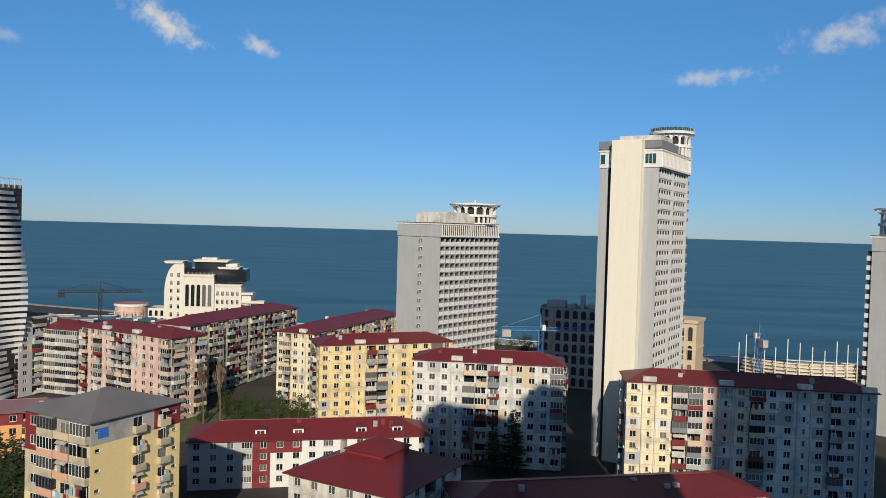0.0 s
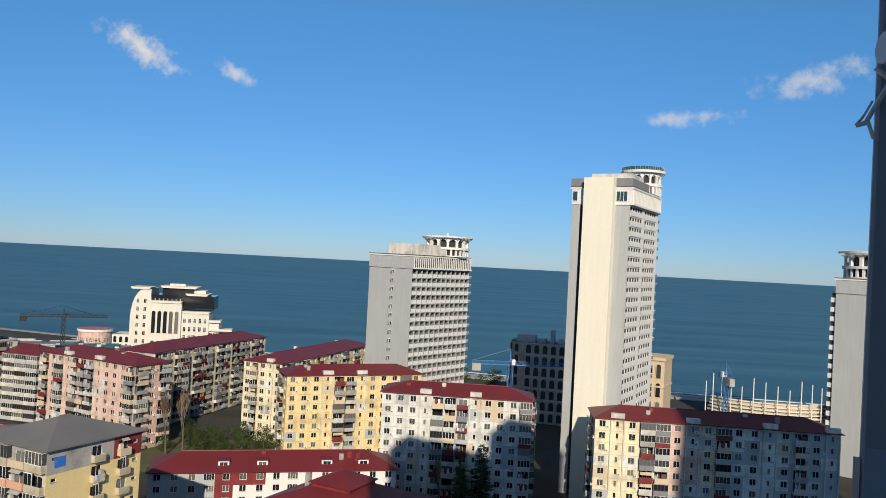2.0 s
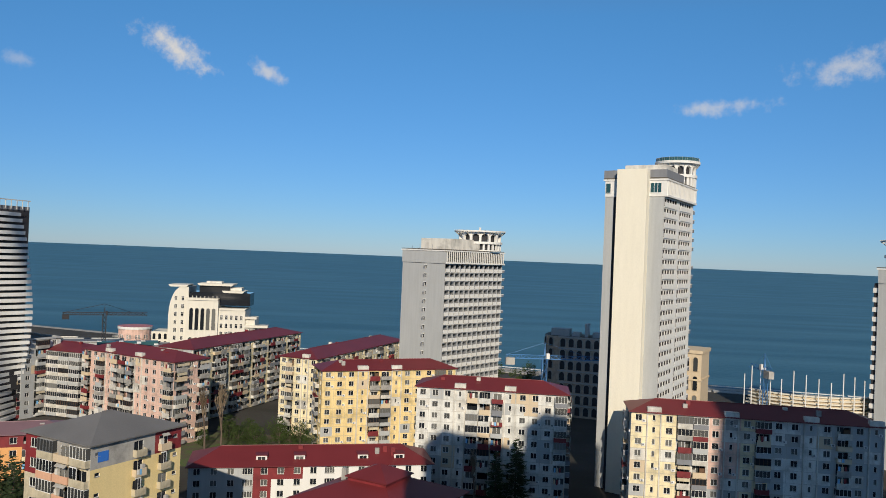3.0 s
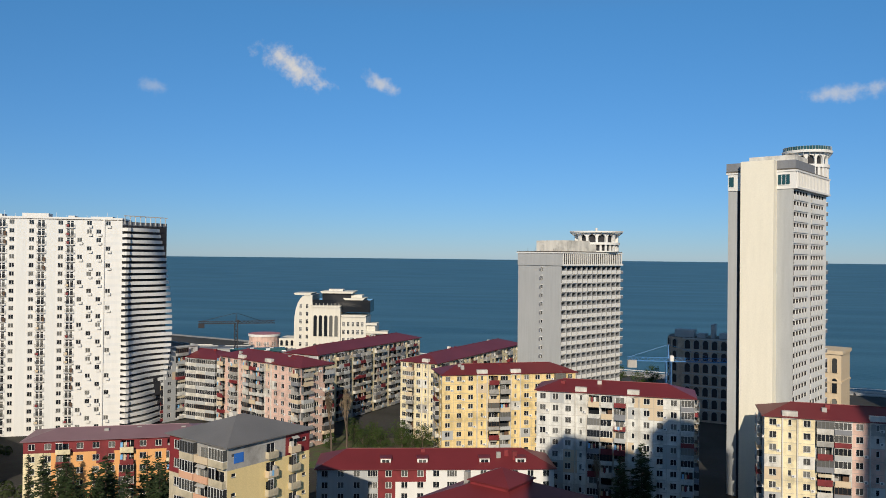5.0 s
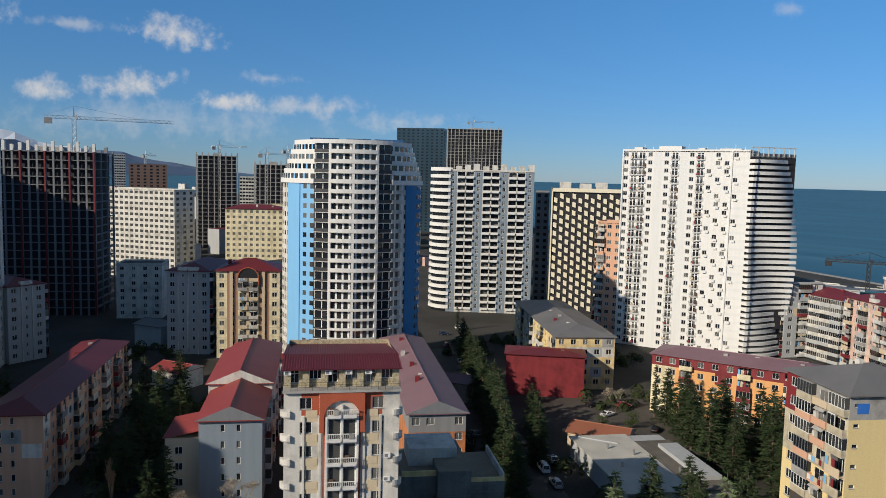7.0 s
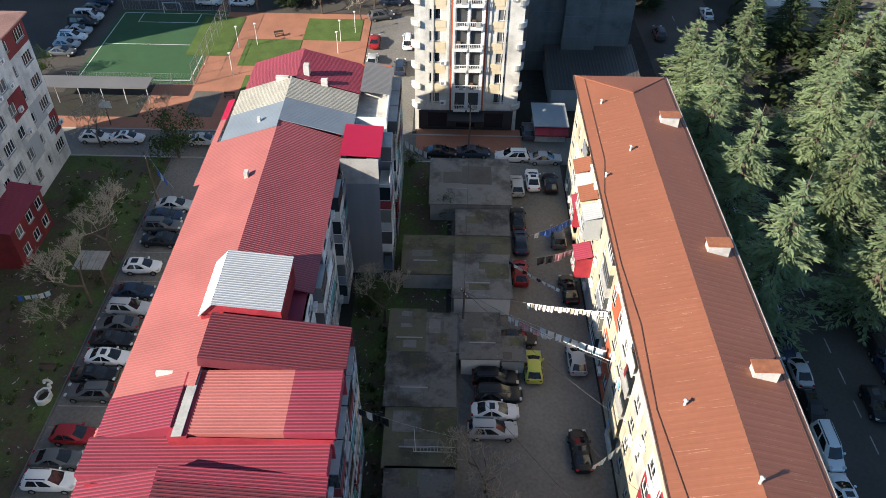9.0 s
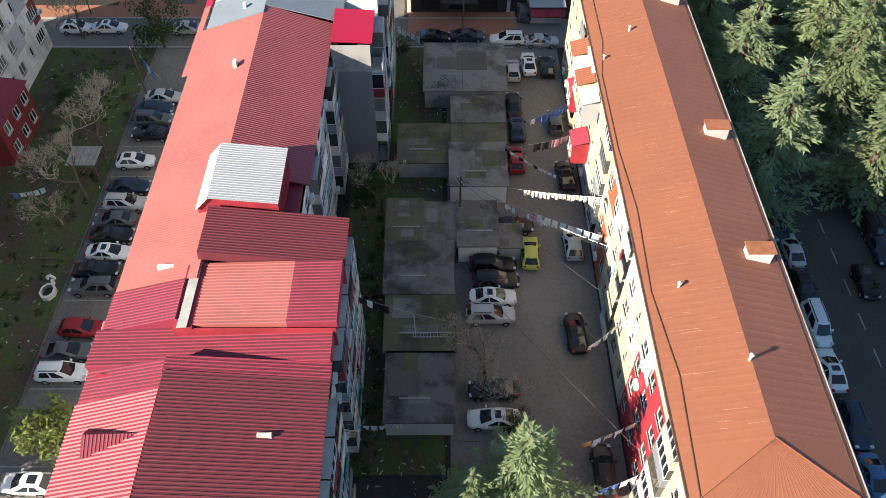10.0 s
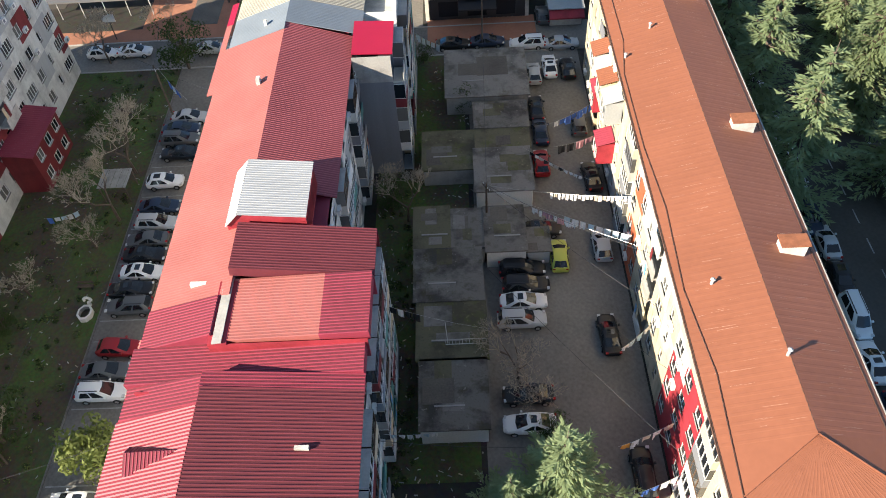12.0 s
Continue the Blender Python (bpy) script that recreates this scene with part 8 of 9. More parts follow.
# ---- trees ----
def leaf_mat(name, color, back=0.25, var=0.3):
    m = mat(name, color, 0.75, var=var, scale=0.6, fine=4.0, per=0.12, spec=0.2)
    n, l = m.node_tree.nodes, m.node_tree.links
    p, out = n["Principled BSDF"], n["Material Output"]
    t, mix, isl = n.new("ShaderNodeBsdfTranslucent"), n.new("ShaderNodeMixShader"), n.new("ShaderNodeNewGeometry")
    t.inputs["Color"].default_value = (color[0] * 1.3, color[1] * 1.4, color[2], 1)
    mix.inputs["Fac"].default_value = back
    l.new(p.outputs["BSDF"], mix.inputs[1])
    l.new(t.outputs["BSDF"], mix.inputs[2])
    l.new(mix.outputs["Shader"], out.inputs["Surface"])
    return m


M["bark"] = mat("rough_bark", (0.12, 0.09, 0.07), 0.95, var=0.3, scale=1.5, fine=8, bump=0.6)
M["twig"] = mat("pale_bare_twigs", (0.40, 0.34, 0.26), 0.9, var=0.2, scale=1.0)
M["brown_twig"] = mat("brown_upright_twigs", (0.20, 0.15, 0.10), 0.9, var=0.2, scale=1.0)
M["cedar"] = leaf_mat("blue_green_cedar_needles", (0.20, 0.255, 0.135), 0.25)
M["darkfir"] = leaf_mat("dark_fir_needles", (0.045, 0.07, 0.03))
M["bushy"] = leaf_mat("evergreen_leaves", (0.055, 0.085, 0.025))
M["cypress"] = leaf_mat("cypress_green", (0.03, 0.05, 0.02))
M["olive"] = leaf_mat("yellow_green_leaves", (0.16, 0.19, 0.06))


def conifer(name, label, tall, wide, material, seed, levels=17, per=6, step=0.42, spray=0.55, droop=0.15, slim=0.42, category="tree"):
    rnd = random.Random(seed)
    trunk = Geo()
    k = 6
    for i in range(k):
        a, b = tall * i / k, tall * (i + 1) / k
        trunk.tube((0, 0, a), (0, 0, b), 0.028 * tall * (1 - i / k) * 0.6 + 0.03, 0.028 * tall * (1 - (i + 1) / k) * 0.6 + 0.02, M["bark"], 7, i == k - 1)
    crown = Geo()
    for lv in range(levels):
        f = lv / levels
        z = tall * (0.10 + 0.88 * f)
        reach = wide * (1 - f) ** 0.8 * rnd.uniform(0.8, 1.1) + 0.3
        for _ in range(per if f < 0.8 else per - 2):
            az = rnd.uniform(0, 2 * math.pi)
            R = reach * rnd.uniform(0.55, 1.12)
            tip = Vector((math.cos(az) * R, math.sin(az) * R, rnd.uniform(-droop, droop * 0.6) * R))
            root_ = Vector((0, 0, z))
            trunk.tube(root_, root_ + tip * 0.8, 0.05, 0.015, M["bark"], 3, False)
            n = max(4, int(R / step) * 3)
            side = Vector((-math.sin(az), math.cos(az), 0))
            for i in range(n):
                t = 0.18 + 0.86 * (i + rnd.random()) / n
                w = (1.15 - t) * R * slim
                o = rnd.uniform(-1, 1) * w
                p = root_ + tip * t + side * o + Vector((0, 0, rnd.uniform(-0.12, 0.16)))
                d = (tip.normalized() * rnd.uniform(0.5, 1.0) + side * (o / (w + 0.01)) * 0.9 + Vector((0, 0, rnd.uniform(-0.35, 0.3)))).normalized()
                s = spray * rnd.uniform(0.6, 1.25)
                c = d.cross(Vector((rnd.uniform(-0.6, 0.6), rnd.uniform(-0.6, 0.6), 1))).normalized() * s * 0.22
                crown.face([p - d * s * 0.3, p + c, p + d * s, p - c], material)
    root = thing(name, None, label, category)
    part("trunk", trunk, root)
    part("crown", crown, root)
    return root


def leafy(name, label, tall, wide, material, seed, n=1500, leaf=0.3, low=0.25, clumps=26, category="tree"):
    rnd = random.Random(seed)
    trunk, crown = Geo(), Geo()
    trunk.tube((0, 0, 0), (0, 0, tall * 0.55), 0.05 * wide + 0.05, 0.04 * wide, M["bark"], 7)
    mids = []
    for _ in range(clumps):
        a, r, zz = rnd.uniform(0, 6.283), wide * math.sqrt(rnd.random()) * 0.8, rnd.uniform(low, 0.9)
        q = math.sqrt(max(0.05, 1 - ((zz - 0.55) / 0.5) ** 2))
        mids.append((Vector((math.cos(a) * r * q, math.sin(a) * r * q, tall * zz)), wide * rnd.uniform(0.22, 0.42)))
        trunk.tube((0, 0, tall * 0.3), mids[-1][0], 0.05, 0.02, M["bark"], 3, False)
    for _ in range(n):
        m, r = rnd.choice(mids)
        d = Vector((rnd.gauss(0, 1), rnd.gauss(0, 1), rnd.gauss(0, 1))).normalized()
        p = m + d * r * rnd.uniform(0.75, 1.1)
        x = d.orthogonal().normalized()
        x = (x * math.cos(rnd.uniform(0, 6.28)) + d.cross(x) * math.sin(rnd.uniform(0, 6.28)) + d * rnd.uniform(-0.5, 0.7)).normalized()
        y = x.cross(d + Vector((rnd.uniform(-0.5, 0.5), 0.3, rnd.uniform(-0.5, 0.5)))).normalized()
        s = leaf * rnd.uniform(0.6, 1.3)
        crown.face([p - x * s * 0.5, p + y * s * 0.3, p + x * s * 0.7, p - y * s * 0.3], material)
    root = thing(name, None, label, category)
    part("trunk", trunk, root)
    part("crown", crown, root)
    return root


def bare(name, label, tall, seed, spread=0.75, depth=7, upright=0.1, twig="twig"):
    rnd = random.Random(seed)
    trunk, crown = Geo(), Geo()

    def grow(p, d, length, r, k):
        q = p + d * length
        (trunk if k >= depth - 1 else crown).tube(p, q, r, r * 0.68, M["bark"] if k > depth - 3 else M[twig], 5 if k > 3 else 3, k == 0)
        if k == 0:
            return
        for i in range(rnd.choice((2, 3, 3)) if k > 1 else 3):
            e = (d + Vector((rnd.uniform(-1, 1), rnd.uniform(-1, 1), rnd.uniform(-0.5, 0.9))) * spread + Vector((0, 0, upright))).normalized()
            grow(q, e, length * rnd.uniform(0.62, 0.88), max(r * 0.6, 0.017), k - 1)

    grow(Vector((0, 0, 0)), Vector((rnd.uniform(-0.1, 0.1), rnd.uniform(-0.1, 0.1), 1)).normalized(), tall * 0.27, 0.022 * tall, depth)
    root = thing(name, None, label, "tree")
    part("trunk", trunk, root)
    part("crown", crown, root)
    return root


def plant(ob, spots, group, first=True):
    """Sets the tree on its first place and copies of it on the others: (x, y, turn, size)."""
    tagged(ob, group=group)
    for i, (x, y, a, s) in enumerate(spots):
        m = pose(x, y, 0, 0, 0, a) @ Matrix.Diagonal((s, s, s, 1))
        if i == 0:
            ob.matrix_basis = m
        else:
            c = copy_thing(ob, pose(x, y, 0, 0, 0, a))
            c.matrix_basis = m


g_ = lambda u, v, a, s: (*uv(u, v), a, s)
cedar_a = conifer("cedar_tree", "tall blue-green cedar with layered drooping sprays", 17, 5.0, M["cedar"], 1, levels=18, per=9, step=0.19, spray=0.46, droop=0.3, slim=0.3)
cedar_b = conifer("cedar_tree", "broad blue-green cedar with layered sprays", 15, 5.6, M["cedar"], 2, levels=18, per=10, step=0.19, spray=0.46, droop=0.3, slim=0.3)
plant(cedar_a, [g_(54.5, 32.0, 10, 1.22), g_(66, 31.4, 80, 1.22), g_(76, 30.5, 130, 1.2), g_(86, 33, 40, 1.15), g_(57, 44.5, 300, 1.1), g_(80, 46, 20, 1.15), g_(97, 57, 75, 1.15), g_(72, 55, 110, 1.2), g_(55, 54, 210, 1.15), g_(99, 41, 15, 1.05)], "cedars by the street")
plant(cedar_b, [g_(70, 45, 0, 1.25), g_(88, 60, 120, 1.2), g_(76, 63, 10, 1.2), g_(23.2, 6.1, 15, 0.93), g_(21.6, 2.3, 190, 0.72), g_(90, 50, 77, 1.15), g_(95, 33, 60, 1.1)], "cedars by the street")
fir = conifer("fir_tree", "dark slender conifer among the houses", 15, 3.6, M["darkfir"], 3, levels=22, per=7, step=0.42, spray=0.8)
plant(fir, [(-156, 129, 0, 1.0), (-146, 122, 40, 1.1), (-132.5, 115.3, 90, 1.1), (-140, 119, 140, 0.9), (-200, 157.7, 10, 0.9), (-185, 148, 10, 0.8), (-170, 139, 60, 1.0), (-115, 155.4, 20, 1.0), (-104.9, 149.3, 0, 1.1), (-93.5, 141.5, 50, 1.15),
            (-98, 153, 90, 1.1), (-86.8, 150, 0, 1.2), (-80, 143, 30, 1.1), (-90, 160, 77, 1.0), (-76, 152, 10, 1.0), (-124, 108, 10, 1.0), (-115, 102, 30, 1.0), (-108, 96, 90, 1.0), (-100, 92, 70, 0.95), (-76, 110, 50, 0.95), (-70, 118, 50, 0.9), (-66, 126, 150, 1.0), (-72, 133, 0, 1.0), g_(130.5, -28.3, 0, 0.8),
            (-162, 133, 20, 1.05), (-151, 126, 70, 1.0), (-136, 117, 10, 1.15), (-128, 111.5, 33, 1.1), (-119.5, 105, 200, 1.1), (-111, 99, 150, 1.05), (-104, 94.5, 15, 1.0), (-178, 143, 15, 1.0), (-192, 152, 45, 0.95), (-121, 117, 75, 0.9), (-113, 110, 15, 0.9), (-130, 124, 15, 0.8),
            (-83, 155, 25, 1.15), (-101, 146, 5, 1.05), (-95, 148, 65, 1.2), (-88, 144, 165, 1.1), (-82, 149, 265, 1.15), (-75, 146, 5, 1.05), (-71, 140, 35, 1.1), (-109, 152, 75, 0.95), (-68, 147, 35, 0.95), (-85, 137, 75, 0.9),
            g_(145, -35, 295, 1.0), g_(152, -40, 344, 0.9), g_(160, -33, 40, 1.1), g_(168, -38, 96, 1.0), g_(176, -31, 152, 0.9), g_(184, -37, 208, 1.0), g_(192, -42, 264, 1.0), g_(148, -29.5, 316, 0.8), g_(150, -66, 330, 1.0), g_(160, -72, 40, 1.1), g_(170, -65, 110, 0.9), g_(182, -70, 194, 1.0), g_(138, -75, 246, 0.9), g_(194, -60, 278, 1.0), g_(205, -50, 355, 1.1), g_(200, -35, 320, 1.0), g_(113, 47, 71, 0.95), g_(102, 62, 354, 1.1), g_(110, 60, 50, 1.0), g_(117, 55, 99, 1.0), g_(132, 20, 204, 0.8), g_(133, -26, 211, 0.9),
            (-34.8, 226, 0, 0.72), (-28.9, 228, 30, 0.75), (18, 188, 0, 1.1), (13, 186, 0, 0.9)], "dark conifers")
cyp = conifer("cypress_tree", "narrow dark green cypress tree", 14, 1.1, M["cypress"], 4, levels=26, per=6, step=0.3, spray=0.6, droop=-0.6)
plant(cyp, [(-121, 158.5, 0, 1.0), (-113, 160, 50, 1.0), (-233, 181, 0, 0.8)], "cypresses")
bush = leafy("evergreen_tree", "dense round evergreen broadleaf tree", 7.5, 3.6, M["bushy"], 5, n=2200)
plant(bush, [g_(84, -35.4, 0, 1.0), g_(73.3, -44.6, 20, 0.42), g_(57, -7.6, 10, 0.55), g_(66, -8.2, 70, 0.5), g_(73.0, 0.4, 30, 0.45), g_(82.5, -4.5, 0, 0.42), g_(104, -62, 0, 0.7), (-58, 232, 0, 0.95), (-50, 234, 40, 0.9), (-66, 236, 80, 0.9), (-46, 229, 80, 0.8), (-62, 243, 30, 0.8), (-72, 229, 10, 0.7), (-55, 226, 0, 1.0), (-61, 228, 20, 0.95), (-44, 236, 50, 1.0), (-52, 240, 100, 1.0), (-38, 225, 0, 0.8), (-68, 243, 130, 0.9), (-76, 238, 10, 0.8), (32, 356, 0, 1.2), (24, 372, 0, 1.3), (40, 372, 0, 1.3),
             (-118, 146, 0, 0.6), (-122, 140, 40, 0.5), g_(31, -41, 0, 0.95), g_(23, -42, 50, 1.0), g_(36, -46, 90, 0.8), g_(43, -45, 90, 0.4), g_(20, -49, 10, 0.9), (55, 164, 0, 0.6), (64, 160, 0, 0.6), g_(30, 6.5, 0, 0.4)], "evergreens")
oliv = leafy("young_conifer", "fluffy yellow-green young conifer", 6.0, 2.6, M["olive"], 6, n=2600, leaf=0.36, low=0.15)
plant(oliv, [g_(28.5, -31.5, 0, 1.0), g_(42, 46.5, 0, 1.3)], "young conifers")
bare_a = bare("bare_tree", "leafless spreading tree with pale twigs", 7.6, 7, spread=0.95)
bare_b = bare("bare_tree", "leafless tree with a wide open crown", 8, 8, spread=0.9)
plant(bare_a, [g_(64.4, -37.6, 0, 1.2), g_(35.4, 4.1, 40, 0.9), g_(53.1, -39.0, 90, 0.65), g_(86.0, -46.4, 10, 1.0), g_(126, -15, 0, 0.8), (-205, 60, 0, 1.0), g_(128, -22, 33, 0.9)], "bare trees")
plant(bare_b, [g_(57, -37.6, 70, 1.1), g_(33.0, 5.6, 120, 0.8), g_(55.0, -6, 0, 0.9), g_(47, -44, 200, 0.7), g_(29, -40, 30, 0.8), g_(90, -39, 30, 0.75), (-128, 152, 0, 0.9), g_(130, -13, 0, 1.0)], "bare trees")
pop = bare("poplar_tree", "tall leafless poplar with upright brown twigs", 13, 9, spread=0.3, depth=7, upright=0.5, twig="brown_twig")
plant(pop, [(-69.7, 224, 0, 1.3), (-65.5, 226, 60, 1.35), g_(129, -33.5, 0, 0.85), (8, 187, 0, 0.9)], "bare poplars")

thick = Geo()
trnd = random.Random(12)
M["thicket"] = leaf_mat("dark_shrub_leaves", (0.04, 0.055, 0.022))
for box, count, to_world in ((( 140, 204, -46, -24), 60, uv), ((136, 200, 28.5, 33), 26, uv), ((92, 150, 48, 60), 30, uv), ((-178, -160, 152, 205), 26, None), ((-142, -128, 150, 172), 10, None), ((-262, -244, 60, 120), 30, None), ((-214, -196, 150, 200), 22, None)):
    for _ in range(count):
        a, b = trnd.uniform(box[0], box[1]), trnd.uniform(box[2], box[3])
        x, y = to_world(a, b) if to_world else (a, b)
        R, H = trnd.uniform(1.2, 2.6), trnd.uniform(1.2, 3.6)
        for _ in range(90):
            d = Vector((trnd.gauss(0, 1), trnd.gauss(0, 1), abs(trnd.gauss(0, 1)))).normalized()
            p = Vector((x + d.x * R, y + d.y * R, 0.1 + d.z * H)) * 1.0
            e = d.orthogonal().normalized()
            f = (d.cross(e) + d * trnd.uniform(-0.4, 0.4)).normalized()
            q = trnd.uniform(0.25, 0.6)
            thick.face([p - e * q, p + f * q * 0.6, p + e * q, p - f * q * 0.6], M["thicket"])
weeds = Geo()
for box, count in (((18, 62, -49.5, -37.5), 150), ((24, 83, -9.2, -6.4), 110), ((26, 60, -6.2, -5.2), 30), ((60, 83, -49, -37), 70)):
    for _ in range(count):
        x, y = uv(trnd.uniform(box[0], box[1]), trnd.uniform(box[2], box[3]))
        R = trnd.uniform(0.2, 0.75)
        for _ in range(34):
            d = Vector((trnd.gauss(0, 1), trnd.gauss(0, 1), abs(trnd.gauss(0, 0.8)))).normalized()
            p = Vector((x, y, 0.05)) + d * R * trnd.uniform(0.5, 1.0)
            e = d.orthogonal().normalized()
            f = (d.cross(e) + d * trnd.uniform(-0.4, 0.4)).normalized()
            q = trnd.uniform(0.06, 0.15)
            weeds.face([p - e * q, p + f * q * 0.6, p + e * q, p - f * q * 0.6], M[trnd.choice(("thicket", "bushy", "bushy", "olive"))])
thing("weeds", weeds, "low weeds and small shrubs in the rough lawn", "weeds", kind="stuff")
thing("shrubbery", thick, "dark overgrown shrubs between the houses", "shrubs", kind="stuff")

# ---- parked cars ----
def rounded(me):
    """Shades a mesh smoothly but for its hard edges."""
    me.polygons.foreach_set("use_smooth", [True] * len(me.polygons))
    me.set_sharp_from_angle(angle=radians(40))
    return me


def car_meshes(kind, paint, name):
    """Body, glasshouse and lamps of a car that points along +x."""
    key = ("car", kind, name)
    if key in CACHE:
        return CACHE[key]
    long, high, roof = {"sedan": (1.0, 1.0, 1.43), "hatch": (0.90, 1.04, 1.50), "suv": (1.02, 1.14, 1.70), "van": (1.08, 1.20, 1.92)}[kind]
    rows = [(-2.27, 0.60, 0.46, 0.74), (-2.20, 0.74, 0.34, 0.90), (-2.02, 0.83, 0.27, 0.96), (-1.6, 0.88, 0.23, 0.98), (-0.8, 0.90, 0.2, 0.97), (0.5, 0.90, 0.2, 0.95), (1.05, 0.89, 0.21, 0.93), (1.55, 0.86, 0.23, 0.86), (1.95, 0.80, 0.27, 0.78), (2.16, 0.70, 0.33, 0.69), (2.26, 0.56, 0.42, 0.58)]
    if kind != "sedan":      # a blunt tail
        rows[0], rows[1], rows[2] = (-2.27, 0.72, 0.46, 0.86), (-2.22, 0.82, 0.32, 0.97), (-2.05, 0.87, 0.27, 0.98)
    st = [(x * long, lo * high, hi * high, w) for x, w, lo, hi in rows]
    body = Geo()
    rings = []
    for x, lo, hi, w in st:
        mid = (lo + hi) / 2
        half = [(w * 0.84, lo), (w * 0.97, lo + (hi - lo) * 0.2), (w, mid + 0.04), (w * 0.96, hi - (hi - lo) * 0.2), (w * 0.84, hi - 0.02), (w * 0.45, hi + 0.015)]
        rings.append([(x, -a, b) for a, b in half] + [(x, a, b) for a, b in reversed(half)])
    k = len(rings[0])
    for a, b in zip(rings, rings[1:]):
        for i in range(k):
            body.face([a[i], b[i], b[(i + 1) % k], a[(i + 1) % k]][::-1], paint)
    body.face(rings[0], paint).face(rings[-1][::-1], paint)
    x0, x1, r0, r1 = {"sedan": (-1.72, 1.12, -0.92, 0.22), "hatch": (-1.95, 1.0, -1.42, 0.18), "suv": (-2.2, 1.05, -1.85, 0.2), "van": (-2.38, 1.45, -2.2, 0.75)}[kind]
    zb = st[4][2] - 0.03
    for y in (-1, 1):        # door mirrors
        body.box(x1 - 0.55, min(y * 0.86, y * 1.04), zb + 0.02, x1 - 0.38, max(y * 0.86, y * 1.04), zb + 0.16, paint)
    wb, wt, zt = 0.84, 0.66, roof - 0.07
    plan = lambda a, b, w, z, bow: [(a, -w * 0.8, z), (a + 0.28, -w, z), (b - 0.35, -w, z), (b, -w * 0.78, z), (b + bow, 0, z), (b, w * 0.78, z), (b - 0.35, w, z), (a + 0.28, w, z), (a, w * 0.8, z), (a - bow * 0.5, 0, z)]
    lo, hi = plan(x0, x1, wb, zb, 0.12), plan(r0, r1, wt, zt, 0.08)
    tp = plan(r0 + 0.16, r1 - 0.16, wt * 0.72, roof, 0.04)
    glass, top = Geo(), Geo()
    cuts = (0.0, 0.06, 0.46, 0.53, 0.94, 1.0)
    n = len(lo)
    for i in range(n):
        a, b, c, d = (Vector(q) for q in (lo[i], lo[(i + 1) % n], hi[(i + 1) % n], hi[i]))
        if i in (1, 6):
            for q in range(5):
                u, v = cuts[q], cuts[q + 1]
                glass.face([a.lerp(b, u), a.lerp(b, v), d.lerp(c, v), d.lerp(c, u)], M["carglass"] if q % 2 else paint)
        else:
            glass.face([a, b, c, d], paint if i in (0, 2, 5, 7) else M["carglass"])
        top.face([hi[i], hi[(i + 1) % n], tp[(i + 1) % n], tp[i]], paint)
    top.face(tp, paint)
    if kind in ("suv", "van") or name in ("white", "black"):      # a dark sunroof or roof rails
        top.box(r0 + 0.35, -0.36, roof - 0.02, (r0 + r1) / 2 + 0.3, 0.36, roof + 0.012, M["carglass"]) if kind in ("sedan", "hatch") else [top.box(r0 + 0.2, y - 0.03, roof - 0.06, r1 - 0.2, y + 0.03, roof + 0.05, M["rail"]) for y in (-0.52, 0.52)]
    tyre = Geo()
    for i in range(12):
        a, b = 2 * math.pi * i / 12, 2 * math.pi * (i + 1) / 12
        c = lambda t, y, r=0.32: (r * math.cos(t), y, r * math.sin(t))
        tyre.face([c(a, -0.1), c(b, -0.1), c(b, 0.1), c(a, 0.1)], M["rubber"])
        for y in (-0.1, 0.1):
            q = [c(a, y), c(b, y), c(b, y * 1.05, 0.2), c(a, y * 1.05, 0.2)]
            tyre.face(q, M["rubber"])
            tyre.face([c(a, y * 1.05, 0.2), c(b, y * 1.05, 0.2), (0, y * 1.1, 0)], M["steel"])
    lamp, tail = Geo(), Geo()
    fx, bx = st[-1][0], st[0][0]
    lamp.box(fx - 0.34, -0.16, 0.56, fx - 0.1, 0.14, 0.70, M["lampglass"])
    tail.box(bx - 0.02, -0.12, 0.72, bx + 0.2, 0.12, 0.86, M["taillamp"])
    CACHE[key] = {"body": rounded(body.weld().data("body")), "glasshouse": glass.weld().data("glasshouse"), "roof": rounded(top.weld().data("roof")), "wheel": tyre.weld().data("wheel"), "headlight": lamp.data("headlight"), "tail_light": tail.data("tail_light")}
    return CACHE[key]


M["carglass"] = mat("dark_car_glass", (0.015, 0.018, 0.022), 0.05, var=0.05, spec=0.7)
M["rubber"] = mat("tyre_rubber", (0.02, 0.02, 0.02), 0.9, var=0.1)
M["lampglass"] = mat("clear_lamp_glass", (0.6, 0.6, 0.6), 0.1, var=0.05)
M["taillamp"] = mat("red_lamp_glass", (0.35, 0.02, 0.02), 0.2, var=0.05)
PAINTS = {k: mat(f"{k}_car_paint", c, 0.34, 0.0, var=0.03, spec=0.5) for k, c in
          {"white": (0.78, 0.78, 0.78), "silver": (0.45, 0.46, 0.47), "black": (0.012, 0.012, 0.014), "grey": (0.10, 0.105, 0.11), "navy": (0.02, 0.035, 0.07), "red": (0.30, 0.015, 0.02), "lime": (0.52, 0.54, 0.10), "blue": (0.05, 0.13, 0.26)}.items()}


